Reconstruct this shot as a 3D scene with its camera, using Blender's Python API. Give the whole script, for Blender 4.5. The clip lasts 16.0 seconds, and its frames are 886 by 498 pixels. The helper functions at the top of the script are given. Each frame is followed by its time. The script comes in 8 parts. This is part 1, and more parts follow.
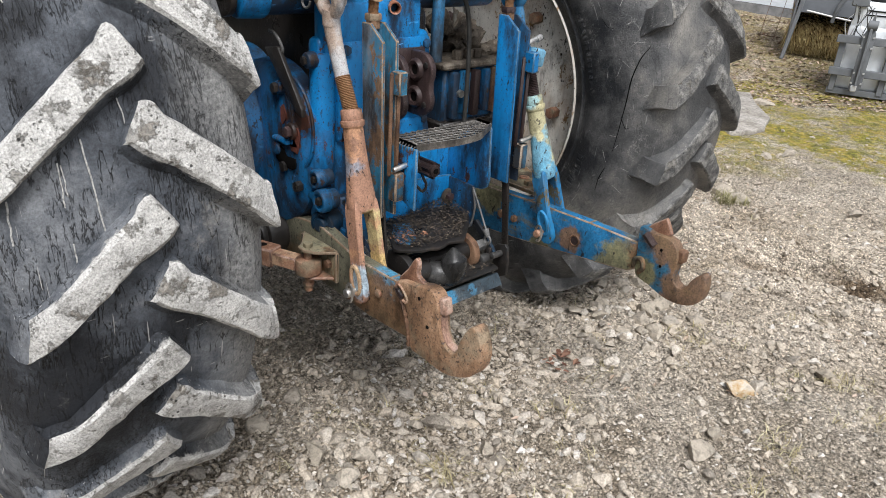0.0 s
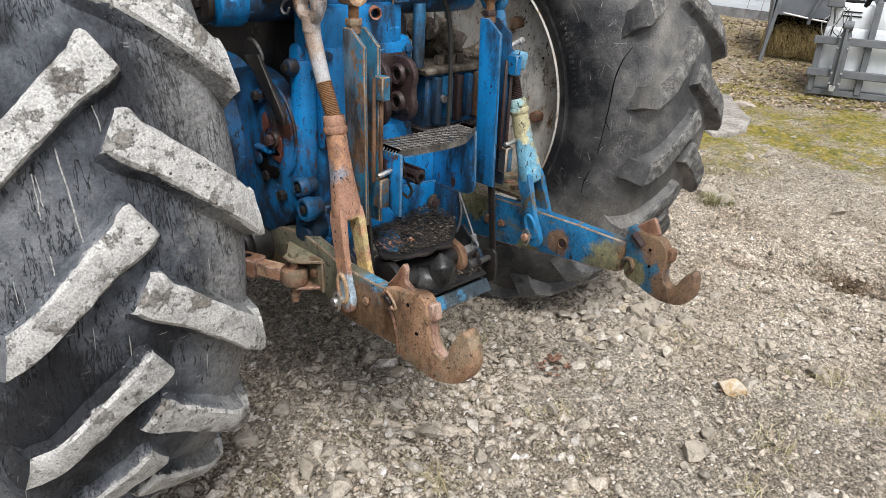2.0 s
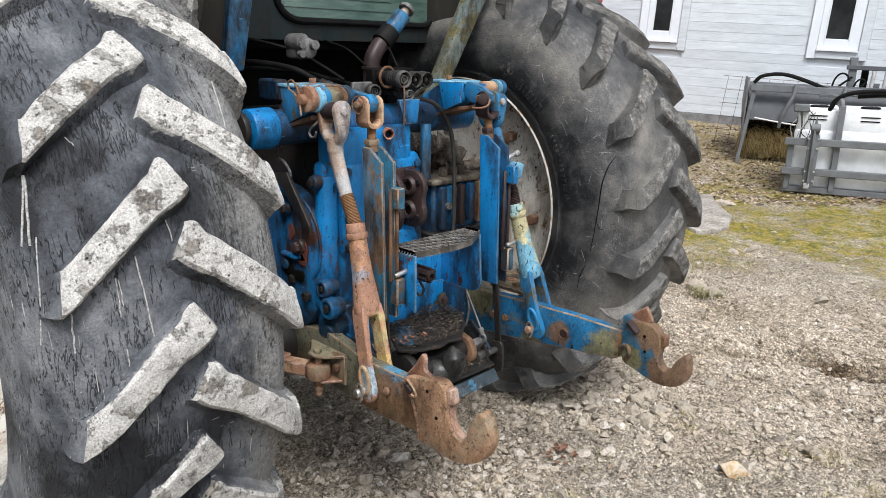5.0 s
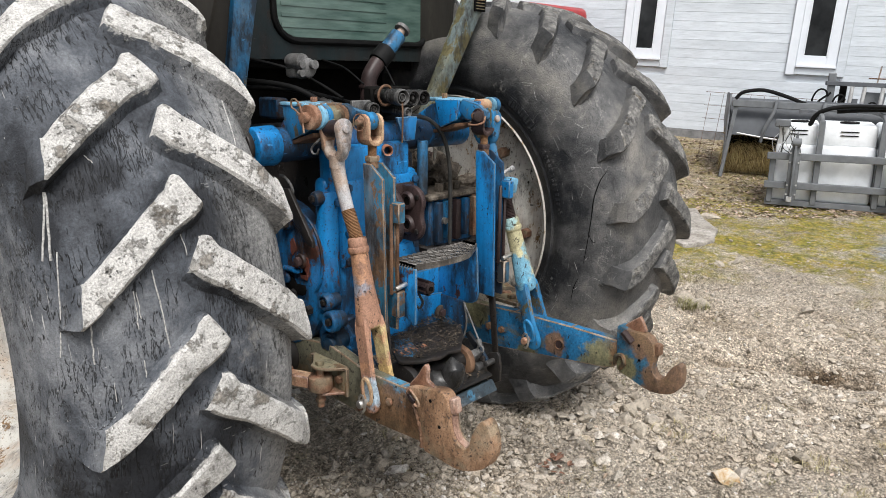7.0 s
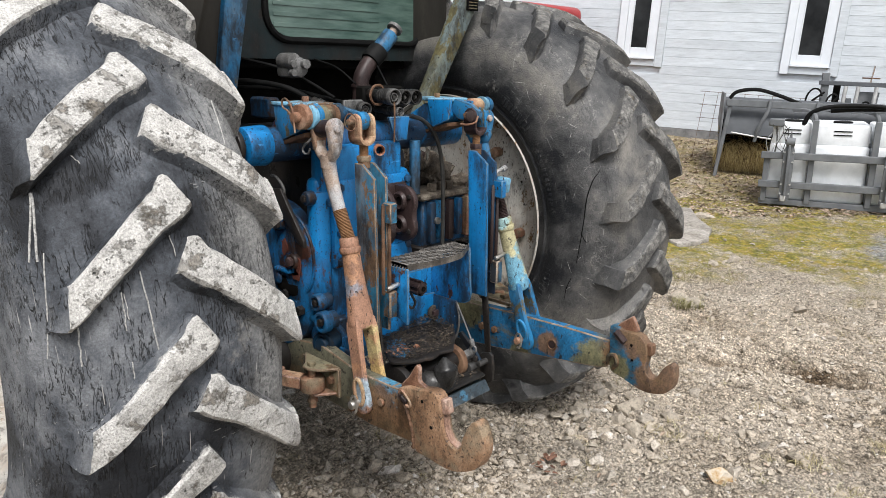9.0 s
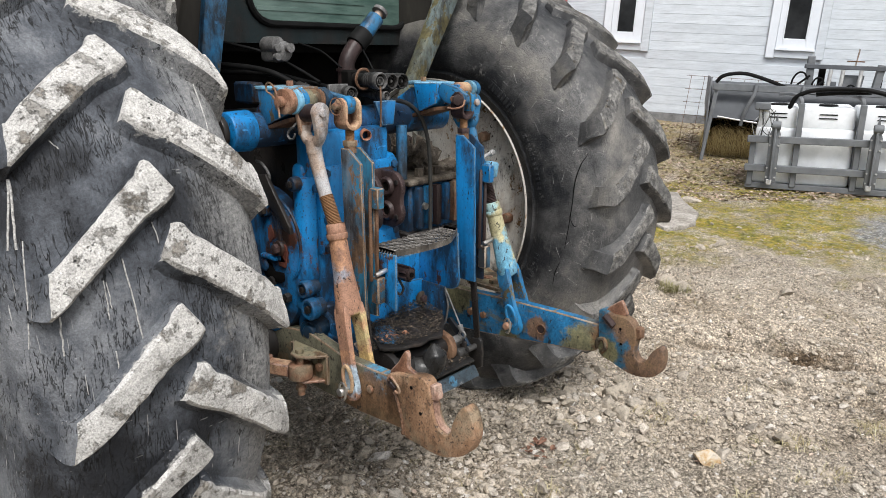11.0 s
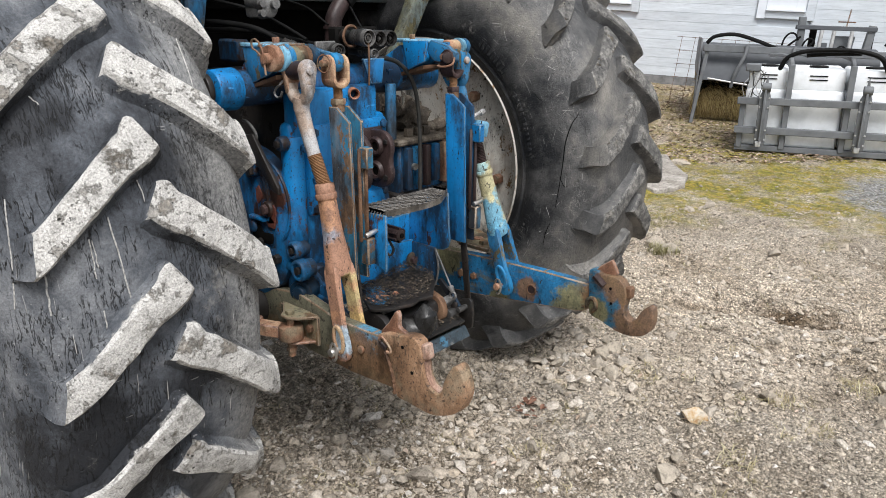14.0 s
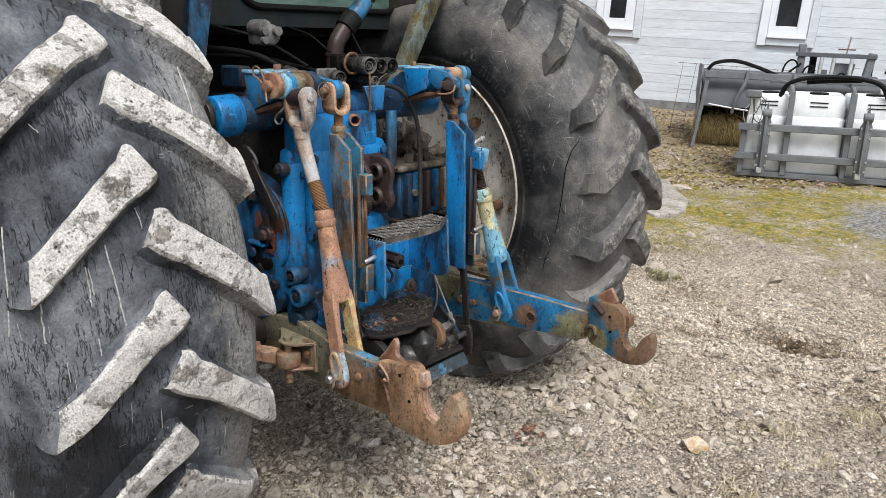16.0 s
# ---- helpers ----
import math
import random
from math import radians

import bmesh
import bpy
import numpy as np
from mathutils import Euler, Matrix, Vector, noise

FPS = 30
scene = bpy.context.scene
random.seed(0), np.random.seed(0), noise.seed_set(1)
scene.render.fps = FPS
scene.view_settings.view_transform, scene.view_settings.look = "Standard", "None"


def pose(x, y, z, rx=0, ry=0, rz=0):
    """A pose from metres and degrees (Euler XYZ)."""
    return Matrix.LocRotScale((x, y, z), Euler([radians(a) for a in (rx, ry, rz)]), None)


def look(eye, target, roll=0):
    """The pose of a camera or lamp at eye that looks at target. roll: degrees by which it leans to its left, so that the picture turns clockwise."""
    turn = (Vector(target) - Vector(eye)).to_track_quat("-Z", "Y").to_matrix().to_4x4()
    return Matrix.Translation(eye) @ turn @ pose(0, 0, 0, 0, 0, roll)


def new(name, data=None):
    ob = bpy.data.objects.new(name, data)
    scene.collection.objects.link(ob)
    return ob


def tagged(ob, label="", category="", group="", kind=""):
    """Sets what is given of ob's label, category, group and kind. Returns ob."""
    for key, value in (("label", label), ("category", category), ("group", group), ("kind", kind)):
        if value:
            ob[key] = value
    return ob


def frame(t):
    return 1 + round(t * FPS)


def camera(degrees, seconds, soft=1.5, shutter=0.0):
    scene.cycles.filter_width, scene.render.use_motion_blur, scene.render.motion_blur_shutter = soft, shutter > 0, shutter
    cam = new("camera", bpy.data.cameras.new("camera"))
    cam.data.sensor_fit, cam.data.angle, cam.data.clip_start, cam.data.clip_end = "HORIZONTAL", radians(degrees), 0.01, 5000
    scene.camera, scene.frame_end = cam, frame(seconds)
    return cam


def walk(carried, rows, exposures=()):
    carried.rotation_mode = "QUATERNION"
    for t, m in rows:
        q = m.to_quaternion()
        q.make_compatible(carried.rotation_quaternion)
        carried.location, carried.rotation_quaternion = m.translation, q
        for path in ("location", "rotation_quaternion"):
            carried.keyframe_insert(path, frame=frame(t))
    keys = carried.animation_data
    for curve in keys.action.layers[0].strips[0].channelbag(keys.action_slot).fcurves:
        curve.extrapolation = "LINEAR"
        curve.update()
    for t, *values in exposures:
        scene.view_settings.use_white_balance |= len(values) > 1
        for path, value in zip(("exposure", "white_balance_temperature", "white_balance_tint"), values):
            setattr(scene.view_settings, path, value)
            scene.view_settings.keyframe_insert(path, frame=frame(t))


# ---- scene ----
cam = camera(63.33, 16.0, soft=0.45)
# seconds, eye in metres, yaw, pitch, roll in degrees
ROWS = [
    (0, -1.3372, -1.8015, 1.3285, -44.252, -24.982, 3.854),
    (0.5, -1.3380, -1.8015, 1.3162, -44.527, -25.483, 3.274),
    (1, -1.3337, -1.7982, 1.3087, -44.802, -25.630, 2.846),
    (1.5, -1.3285, -1.7933, 1.3059, -45.095, -25.086, 2.685),
    (2, -1.3287, -1.7921, 1.3094, -45.342, -24.082, 2.714),
    (2.5, -1.3271, -1.7927, 1.3119, -45.347, -22.596, 2.810),
    (3, -1.3323, -1.7969, 1.3283, -45.178, -20.954, 2.783),
    (3.5, -1.3497, -1.8425, 1.3400, -45.089, -19.446, 2.526),
    (4, -1.3971, -1.8650, 1.3416, -45.082, -17.857, 1.889),
    (6.5, -1.5361, -1.8854, 1.3481, -46.682, -14.442, 0.786),
    (7, -1.5384, -1.8863, 1.3473, -46.783, -14.330, 0.794),
    (7.5, -1.5373, -1.8892, 1.3481, -46.867, -14.318, 0.802),
    (8, -1.5346, -1.8908, 1.3480, -46.915, -14.277, 0.805),
    (10.5, -1.5210, -1.8837, 1.3442, -47.876, -14.991, 0.641),
    (11, -1.5192, -1.8809, 1.3409, -48.151, -15.425, 0.558),
    (11.5, -1.5156, -1.8773, 1.3396, -48.424, -16.015, 0.562),
    (12, -1.5121, -1.8748, 1.3353, -48.657, -16.661, 0.501),
    (12.5, -1.5096, -1.8722, 1.3302, -48.823, -17.344, 0.492),
    (13, -1.5107, -1.8713, 1.3262, -48.949, -17.922, 0.451),
    (13.5, -1.5120, -1.8724, 1.3222, -49.046, -18.235, 0.511),
    (14, -1.5161, -1.8739, 1.3254, -49.087, -18.199, 0.547),
    (14.5, -1.5147, -1.8741, 1.3282, -49.129, -17.883, 0.673),
    (15, -1.5110, -1.8760, 1.3314, -49.112, -17.431, 0.826),
    (15.5, -1.5060, -1.8739, 1.3348, -49.036, -16.960, 0.906),
    (16, -1.5061, -1.8750, 1.3377, -48.913, -16.475, 0.939),
]
walk(cam, [(t, pose(x, y, z, 0, 0, yaw) @ pose(0, 0, 0, 90 + pitch, 0, 0) @ pose(0, 0, 0, 0, 0, roll)) for t, x, y, z, yaw, pitch, roll in ROWS],
     [(0.0, 0.97, 6330, 10), (1.5, 0.97, 6350, 10), (2.5, 0.97, 6390, 10), (3.5, 1.00, 6350, 10), (4.0, 1.02, 6320, 10), (6.5, 0.96, 6490, 10), (8.0, 0.96, 6500, 10),
      (11.0, 0.95, 6490, 10), (12.5, 0.96, 6460, 10), (14.5, 0.95, 6430, 10), (16.0, 0.95, 6460, 10)])

# ---- light ----
world = bpy.data.worlds.new("overcast")
scene.world = world
world.use_nodes = True
wn = world.node_tree
sky = wn.nodes.new("ShaderNodeTexSky")
sky.sky_type, sky.sun_disc = "NISHITA", False
sky.sun_elevation, sky.sun_rotation = radians(63), radians(210)
sky.dust_density, sky.air_density = 2.0, 1.0
grey = wn.nodes.new("ShaderNodeHueSaturation")
grey.inputs["Saturation"].default_value = 0.22
wn.links.new(sky.outputs[0], grey.inputs["Color"])
wn.links.new(grey.outputs[0], wn.nodes["Background"].inputs[0])
wn.nodes["Background"].inputs[1].default_value = 0.116
sun = new("sun", bpy.data.lights.new("sun", "SUN"))
sun.data.energy, sun.data.angle, sun.data.color = 2.15, radians(26), (1.0, 0.985, 0.965)
sun.matrix_world = look((-4.6, -6.6, 12), (0, 0, 0))

XC = -0.155          # the tractor's middle


# ---- materials ----
class Mat:
    """A small builder for procedural materials."""

    def __init__(self, name, rough=0.7, metal=0.0, spec=0.4):
        self.m = bpy.data.materials.new(name)
        self.m.use_nodes = True
        self.t = self.m.node_tree
        self.b = self.t.nodes["Principled BSDF"]
        self.b.inputs["Roughness"].default_value = rough
        self.b.inputs["Metallic"].default_value = metal
        self.b.inputs["Specular IOR Level"].default_value = spec
        self.co = self.t.nodes.new("ShaderNodeNewGeometry").outputs["Position"]

    def link(self, a, b):
        self.t.links.new(a, b)

    def polar(self, height):
        """Coordinates round a wheel's axle along x: x, radius and arc, in metres."""
        s = self.t.nodes.new("ShaderNodeSeparateXYZ")
        self.link(self.co, s.inputs[0])
        up = self.math("SUBTRACT", s.outputs[2], height)
        back = self.math("MULTIPLY", s.outputs[1], -1.0)
        r = self.math("SQRT", self.math("ADD", self.math("MULTIPLY", up, up), self.math("MULTIPLY", back, back)))
        arc = self.math("MULTIPLY", self.math("ARCTAN2", up, back), 0.78)
        n = self.t.nodes.new("ShaderNodeCombineXYZ")
        for k, v in enumerate((s.outputs[0], r, arc)):
            self.link(v, n.inputs[k])
        self.co = n.outputs[0]
        return r

    def local(self):
        self.co = self.t.nodes.new("ShaderNodeTexCoord").outputs["Object"]
        return self

    def noise(self, scale, detail=4, rough=0.6, stretch=None, seed=0.0):
        n = self.t.nodes.new("ShaderNodeTexNoise")
        n.inputs["Scale"].default_value, n.inputs["Detail"].default_value, n.inputs["Roughness"].default_value = scale, detail, rough
        mp = self.t.nodes.new("ShaderNodeMapping")
        mp.inputs["Location"].default_value = (seed, seed * 1.7, -seed)
        if stretch:
            mp.inputs["Scale"].default_value = stretch
        self.link(self.co, mp.inputs[0])
        self.link(mp.outputs[0], n.inputs["Vector"])
        return n.outputs["Fac"]

    def voronoi(self, scale, feature="F1", out="Distance", stretch=None):
        n = self.t.nodes.new("ShaderNodeTexVoronoi")
        n.feature = feature
        n.inputs["Scale"].default_value = scale
        if stretch:
            mp = self.t.nodes.new("ShaderNodeMapping")
            mp.inputs["Scale"].default_value = stretch
            self.link(self.co, mp.inputs[0])
            self.link(mp.outputs[0], n.inputs["Vector"])
        else:
            self.link(self.co, n.inputs["Vector"])
        return n.outputs[out]

    def ramp(self, fac, *stops):
        r = self.t.nodes.new("ShaderNodeValToRGB")
        e = r.color_ramp.elements
        while len(e) < len(stops):
            e.new(0.5)
        for el, (p, c) in zip(e, stops):
            el.position = p
            el.color = (*c, 1) if not isinstance(c, (int, float)) else (c, c, c, 1)
        self.link(fac, r.inputs[0])
        return r.outputs[0]

    def mix(self, fac, a, b, kind="MIX"):
        n = self.t.nodes.new("ShaderNodeMix")
        n.data_type, n.blend_type = "RGBA", kind
        for k, v in ((0, fac), (6, a), (7, b)):
            sock = n.inputs[k]
            if isinstance(v, (int, float)):
                sock.default_value = (v, v, v, 1) if k else v
            elif isinstance(v, tuple):
                sock.default_value = (*v, 1)
            else:
                self.link(v, sock)
        return n.outputs[2]

    def math(self, op, a, b=0.0):
        n = self.t.nodes.new("ShaderNodeMath")
        n.operation = op
        for sock, v in ((n.inputs[0], a), (n.inputs[1], b)):
            if isinstance(v, (int, float)):
                sock.default_value = v
            else:
                self.link(v, sock)
        return n.outputs[0]

    def random(self):
        return self.t.nodes.new("ShaderNodeObjectInfo").outputs["Random"]

    def island(self):
        return self.t.nodes.new("ShaderNodeNewGeometry").outputs["Random Per Island"]

    def xyz(self, k):
        s = self.t.nodes.new("ShaderNodeSeparateXYZ")
        self.link(self.co, s.inputs[0])
        return s.outputs[k]

    def color(self, c):
        if isinstance(c, tuple):
            self.b.inputs["Base Color"].default_value = (*c, 1)
        else:
            self.link(c, self.b.inputs["Base Color"])
        return self

    def rough(self, r):
        self.link(r, self.b.inputs["Roughness"])
        return self

    def bump(self, h, strength=0.5, dist=0.003):
        n = self.t.nodes.new("ShaderNodeBump")
        n.inputs["Strength"].default_value, n.inputs["Distance"].default_value = strength, dist
        self.link(h, n.inputs["Height"])
        self.link(n.outputs[0], self.b.inputs["Normal"])
        return self


def painted(name, base, chip, amount, grime, rough=0.45, stain=0.25, specks=1.0):
    """Old paint: faded patches, brown stains, chips to rust, oily dirt and dark specks."""
    m = Mat(name, rough, 0.0, 0.28)
    fade = m.ramp(m.noise(6, 6, 0.65), (0.3, tuple(c * 0.70 for c in base)), (0.7, tuple(min(1, c * 1.18 + 0.004) for c in base)))
    worn = m.ramp(m.noise(7, 7, 0.68, (1, 1, 0.6), 1.5), (0.46, 0.0), (0.64, 1.0))
    c = m.mix(m.math("MULTIPLY", worn, stain), fade, m.ramp(m.noise(35, 5), (0.3, tuple(v * 0.8 for v in chip)), (0.7, tuple(v * 1.7 for v in chip))))
    chips = m.ramp(m.math("ADD", m.math("MULTIPLY", m.noise(22, 9, 0.75, (1, 1, 0.6), 3.0), 0.6), m.math("MULTIPLY", m.noise(4, 4, 0.5, None, 7.0), 0.4)), (1 - amount, 0.0), (1 - amount + 0.02, 1.0))
    c = m.mix(chips, c, m.ramp(m.noise(60, 5, 0.7), (0.3, tuple(v * 0.6 for v in chip)), (0.75, tuple(v * 1.5 for v in chip))))
    oil = m.ramp(m.noise(9, 9, 0.72, (1, 1, 0.40), 8.0), (grime, 1.0), (grime + 0.12, 0.0))
    c = m.mix(m.math("MULTIPLY", oil, 0.85), c, (0.014, 0.012, 0.011))
    dots = m.ramp(m.noise(95, 2, 0.5, (1, 1, 0.55), 2.5), (0.655, 0.0), (0.675, 1.0))
    gate = m.ramp(m.noise(9, 4, 0.6, None, 5.0), (0.40, 0.15), (0.58, 1.0))
    c = m.mix(m.math("MULTIPLY", m.math("MULTIPLY", dots, gate), specks), c, (0.016, 0.013, 0.012))
    pin = m.ramp(m.noise(260, 3, 0.6, (1, 1, 0.7), 4.5), (0.60, 0.0), (0.64, 1.0))
    c = m.mix(m.math("MULTIPLY", m.math("MULTIPLY", pin, gate), 0.8 * specks), c, tuple(v * 0.5 for v in chip))
    run = m.ramp(m.noise(26, 6, 0.7, (1.6, 1.6, 0.12), 9.5), (0.34, 0.72), (0.48, 1.0))
    c = m.mix(1.0, c, run, "MULTIPLY")
    scuff = m.ramp(m.noise(60, 4, 0.6, (0.35, 1.4, 1.4), 12.0), (0.66, 0.0), (0.70, 0.55))
    c = m.mix(m.math("MULTIPLY", scuff, gate), c, tuple(min(0.7, v * 1.5 + 0.07) for v in base))
    m.color(c)
    m.rough(m.ramp(m.noise(14, 6), (0.3, rough - 0.10), (0.7, rough + 0.22)))
    m.bump(m.math("ADD", m.math("ADD", m.math("MULTIPLY", chips, -0.5), m.math("MULTIPLY", dots, -0.5)), m.noise(90, 4)), 0.4, 0.0015)
    return m.m


M = {}
M["blue"] = painted("blue_paint", (0.004, 0.172, 0.435), (0.075, 0.028, 0.017), 0.415, 0.40, 0.38, 0.10)
M["blue_dirty"] = painted("blue_paint_oily", (0.003, 0.095, 0.23), (0.06, 0.028, 0.018), 0.43, 0.475, 0.5, 0.2)
# oily grime, plus the shade behind the tyre in a darker base
M["blue_grimy_shaded"] = painted("blue_paint_grimy_shaded", (0.003, 0.118, 0.30), (0.085, 0.030, 0.018), 0.435, 0.455, 0.36, 0.30)
M["blue_worn"] = painted("blue_paint_worn", (0.014, 0.155, 0.33), (0.12, 0.098, 0.056), 0.435, 0.40, 0.5, 0.45, 0.8)
M["olive_worn"] = painted("olive_worn_paint", (0.155, 0.145, 0.095), (0.14, 0.085, 0.045), 0.47, 0.40, 0.65, 0.55, 0.5)
M["blue_olive"] = painted("blue_rubbed_to_olive", (0.020, 0.14, 0.24), (0.14, 0.085, 0.05), 0.455, 0.42, 0.55, 0.6, 0.8)
M["pale_blue"] = painted("pale_faded_blue_paint", (0.16, 0.36, 0.50), (0.14, 0.085, 0.05), 0.46, 0.36, 0.5, 0.3)
M["black_oil"] = painted("oily_black_steel", (0.014, 0.0135, 0.013), (0.04, 0.03, 0.025), 0.46, 0.46, 0.32, 0.4)
M["blue_black"] = painted("blue_black_oily_casting", (0.002, 0.022, 0.048), (0.03, 0.02, 0.016), 0.42, 0.48, 0.35, 0.3)
M["rim_white"] = painted("stained_white_rim", (0.40, 0.385, 0.35), (0.17, 0.10, 0.045), 0.42, 0.33, 0.6, 0.55)


def rusty(name, a, b, c, rough=0.8, scale=14, tint=None, amount=0.5, pitted=0.0):
    """Rusted steel: brown patches, streaks along the bar, fine pitting, traces of old paint."""
    m = Mat(name, rough, 0.0, 0.25)
    mixed = m.math("ADD", m.math("MULTIPLY", m.noise(scale, 8, 0.66, (1, 1, 0.45)), 0.75), m.math("MULTIPLY", m.noise(scale * 7, 6, 0.7), 0.25))
    col = m.ramp(mixed, (0.34, a), (0.5, b), (0.66, c))
    if tint:
        old = m.ramp(m.noise(scale * 0.6, 7, 0.68, None, 4.0), (0.50, 0.0), (0.60, amount))
        col = m.mix(old, col, tint)
    stain = m.ramp(m.noise(scale * 1.4, 8, 0.7, (1, 1, 0.35), 11.0), (0.36, 0.42), (0.47, 1.0))
    col = m.mix(1.0, col, stain, "MULTIPLY")
    if pitted:
        spot = m.math("MAXIMUM", m.ramp(m.noise(130, 3, 0.6, None, 31.0), (0.60, 0.0), (0.645, 1.0)), m.ramp(m.noise(55, 5, 0.7, (1, 1, 0.6), 37.0), (0.61, 0.0), (0.66, 0.8)))
        col = m.mix(m.math("MULTIPLY", spot, pitted), col, (0.045, 0.030, 0.024))
    pits = m.ramp(m.noise(300, 4, 0.7), (0.34, 0.58), (0.48, 0.95), (0.66, 1.2))
    m.color(m.mix(1.0, col, pits, "MULTIPLY"))
    m.rough(m.ramp(m.noise(40, 5), (0.3, rough - 0.15), (0.7, rough + 0.1)))
    m.bump(m.math("ADD", m.noise(190, 5, 0.7), m.noise(34, 5)), 0.5, 0.0014)
    return m.m


M["rust"] = rusty("rusty_steel", (0.055, 0.026, 0.017), (0.215, 0.110, 0.068), (0.43, 0.275, 0.190), 0.6, 13, (0.17, 0.16, 0.11), 0.6)
M["hook_rust"] = rusty("pitted_rusty_claw_steel", (0.10, 0.058, 0.034), (0.255, 0.150, 0.088), (0.42, 0.290, 0.195), 0.6, 15, (0.20, 0.185, 0.13), 0.55, 0.9)
M["rust_orange"] = rusty("orange_rusty_casting", (0.14, 0.055, 0.034), (0.33, 0.180, 0.115), (0.50, 0.37, 0.24), 0.62, 12, (0.36, 0.30, 0.16), 0.30)
M["rust_brown"] = rusty("brown_rusty_steel", (0.05, 0.028, 0.018), (0.125, 0.068, 0.04), (0.21, 0.13, 0.08), 0.7, 14)
M["rust_dark"] = rusty("dark_rusty_casting", (0.014, 0.010, 0.010), (0.034, 0.022, 0.021), (0.062, 0.040, 0.038), 0.42)
M["worn_steel"] = rusty("worn_grey_steel", (0.15, 0.085, 0.058), (0.33, 0.255, 0.205), (0.50, 0.46, 0.42), 0.5, 11, (0.42, 0.46, 0.50), 0.6)
M["cast_grey"] = rusty("grey_cast_steel", (0.04, 0.038, 0.036), (0.11, 0.108, 0.105), (0.22, 0.218, 0.215), 0.4, 12)
M["coupling_black"] = rusty("dark_coupling_steel", (0.012, 0.012, 0.012), (0.035, 0.034, 0.033), (0.075, 0.072, 0.068), 0.4, 20)
M["zinc_ring"] = rusty("bright_coupling_ring", (0.10, 0.098, 0.094), (0.24, 0.238, 0.232), (0.42, 0.42, 0.41), 0.35, 20)
M["edge_blue"] = rusty("rubbed_blue_edge", (0.015, 0.055, 0.11), (0.05, 0.13, 0.22), (0.20, 0.26, 0.30), 0.5, 22)
M["edge_pink"] = rusty("rubbed_rust_edge", (0.10, 0.05, 0.036), (0.28, 0.17, 0.125), (0.42, 0.32, 0.26), 0.55, 22)
M["edge_rust"] = rusty("rubbed_steel_edge", (0.11, 0.07, 0.045), (0.20, 0.145, 0.10), (0.35, 0.30, 0.25), 0.5, 22)
M["rim_stain"] = painted("rust_stained_wheel_disc", (0.66, 0.63, 0.57), (0.20, 0.115, 0.05), 0.43, 0.32, 0.65, 0.6)
M["dusty_cast"] = rusty("dusty_oily_casting", (0.022, 0.018, 0.014), (0.075, 0.060, 0.046), (0.19, 0.165, 0.13), 0.75, 24)
M["thread"] = rusty("rusty_thread", (0.10, 0.05, 0.025), (0.22, 0.12, 0.06), (0.3, 0.18, 0.1), 0.6)

def spotted(name, base, spots, edge):
    """Worn paint with stains round given places: (place, reach, colour)."""
    m = Mat(name, 0.55, 0.0, 0.28)
    c = m.ramp(m.noise(8, 6, 0.65), (0.3, tuple(v * 0.65 for v in base)), (0.7, tuple(v * 1.2 for v in base)))
    rag = m.noise(28, 7, 0.72)
    for at, reach, col in spots:
        d = m.t.nodes.new("ShaderNodeVectorMath")
        d.operation = "DISTANCE"
        d.inputs[1].default_value = at
        m.link(m.co, d.inputs[0])
        f = m.math("ADD", m.math("DIVIDE", d.outputs["Value"], reach), m.math("MULTIPLY", m.math("SUBTRACT", rag, 0.5), 1.6))
        c = m.mix(m.ramp(f, (0.75, 0.92), (1.1, 0.0)), c, m.ramp(m.noise(55, 6, 0.7), (0.3, tuple(v * 0.6 for v in col)), (0.7, tuple(v * 1.35 for v in col))))
    c = m.mix(m.ramp(m.noise(75, 4, 0.6, (1, 1, 0.6), 6.0), (0.61, 0.0), (0.64, 0.9)), c, (0.02, 0.017, 0.015))
    c = m.mix(m.ramp(m.noise(16, 8, 0.72, (1, 0.5, 1), 3.0), (0.54, 0.0), (0.61, 0.75)), c, edge)
    c = m.mix(1.0, c, m.ramp(m.noise(210, 6, 0.72), (0.34, 0.62), (0.5, 1.0), (0.66, 1.28)), "MULTIPLY")
    c = m.mix(1.0, c, m.ramp(m.noise(24, 8, 0.72, (1, 1, 0.5), 15.0), (0.36, 0.55), (0.48, 1.0), (0.68, 1.18)), "MULTIPLY")
    m.color(c)
    m.rough(m.ramp(m.noise(40, 5), (0.3, 0.45), (0.7, 0.75)))
    m.bump(m.math("ADD", m.noise(130, 5, 0.7), m.noise(40, 5)), 0.5, 0.0015)
    return m.m


RUSTY, OLIVE, AZURE = (0.15, 0.085, 0.045), (0.17, 0.155, 0.075), (0.05, 0.20, 0.32)
M["link_blue"] = spotted("blue_link_paint", (0.013, 0.115, 0.245), (((0.207, -0.725, 0.525), 0.045, RUSTY), ((0.207, -0.40, 0.56), 0.07, OLIVE), ((0.207, -0.90, 0.50), 0.09, OLIVE), ((0.207, -0.62, 0.44), 0.06, OLIVE), ((0.207, -0.96, 0.56), 0.06, RUSTY)), (0.11, 0.10, 0.065))
M["claw_blue"] = spotted("blue_claw_paint", (0.03, 0.12, 0.20), (((0.207, -1.10, 0.52), 0.085, RUSTY), ((0.207, -1.02, 0.62), 0.07, RUSTY), ((0.207, -0.96, 0.52), 0.05, OLIVE)), (0.14, 0.09, 0.05))
M["link_olive"] = spotted("olive_link_paint", (0.125, 0.12, 0.085), (((-0.42, -0.72, 0.60), 0.10, AZURE), ((-0.423, -0.66, 0.48), 0.11, RUSTY), ((-0.423, -0.78, 0.53), 0.09, RUSTY)), (0.15, 0.10, 0.055))
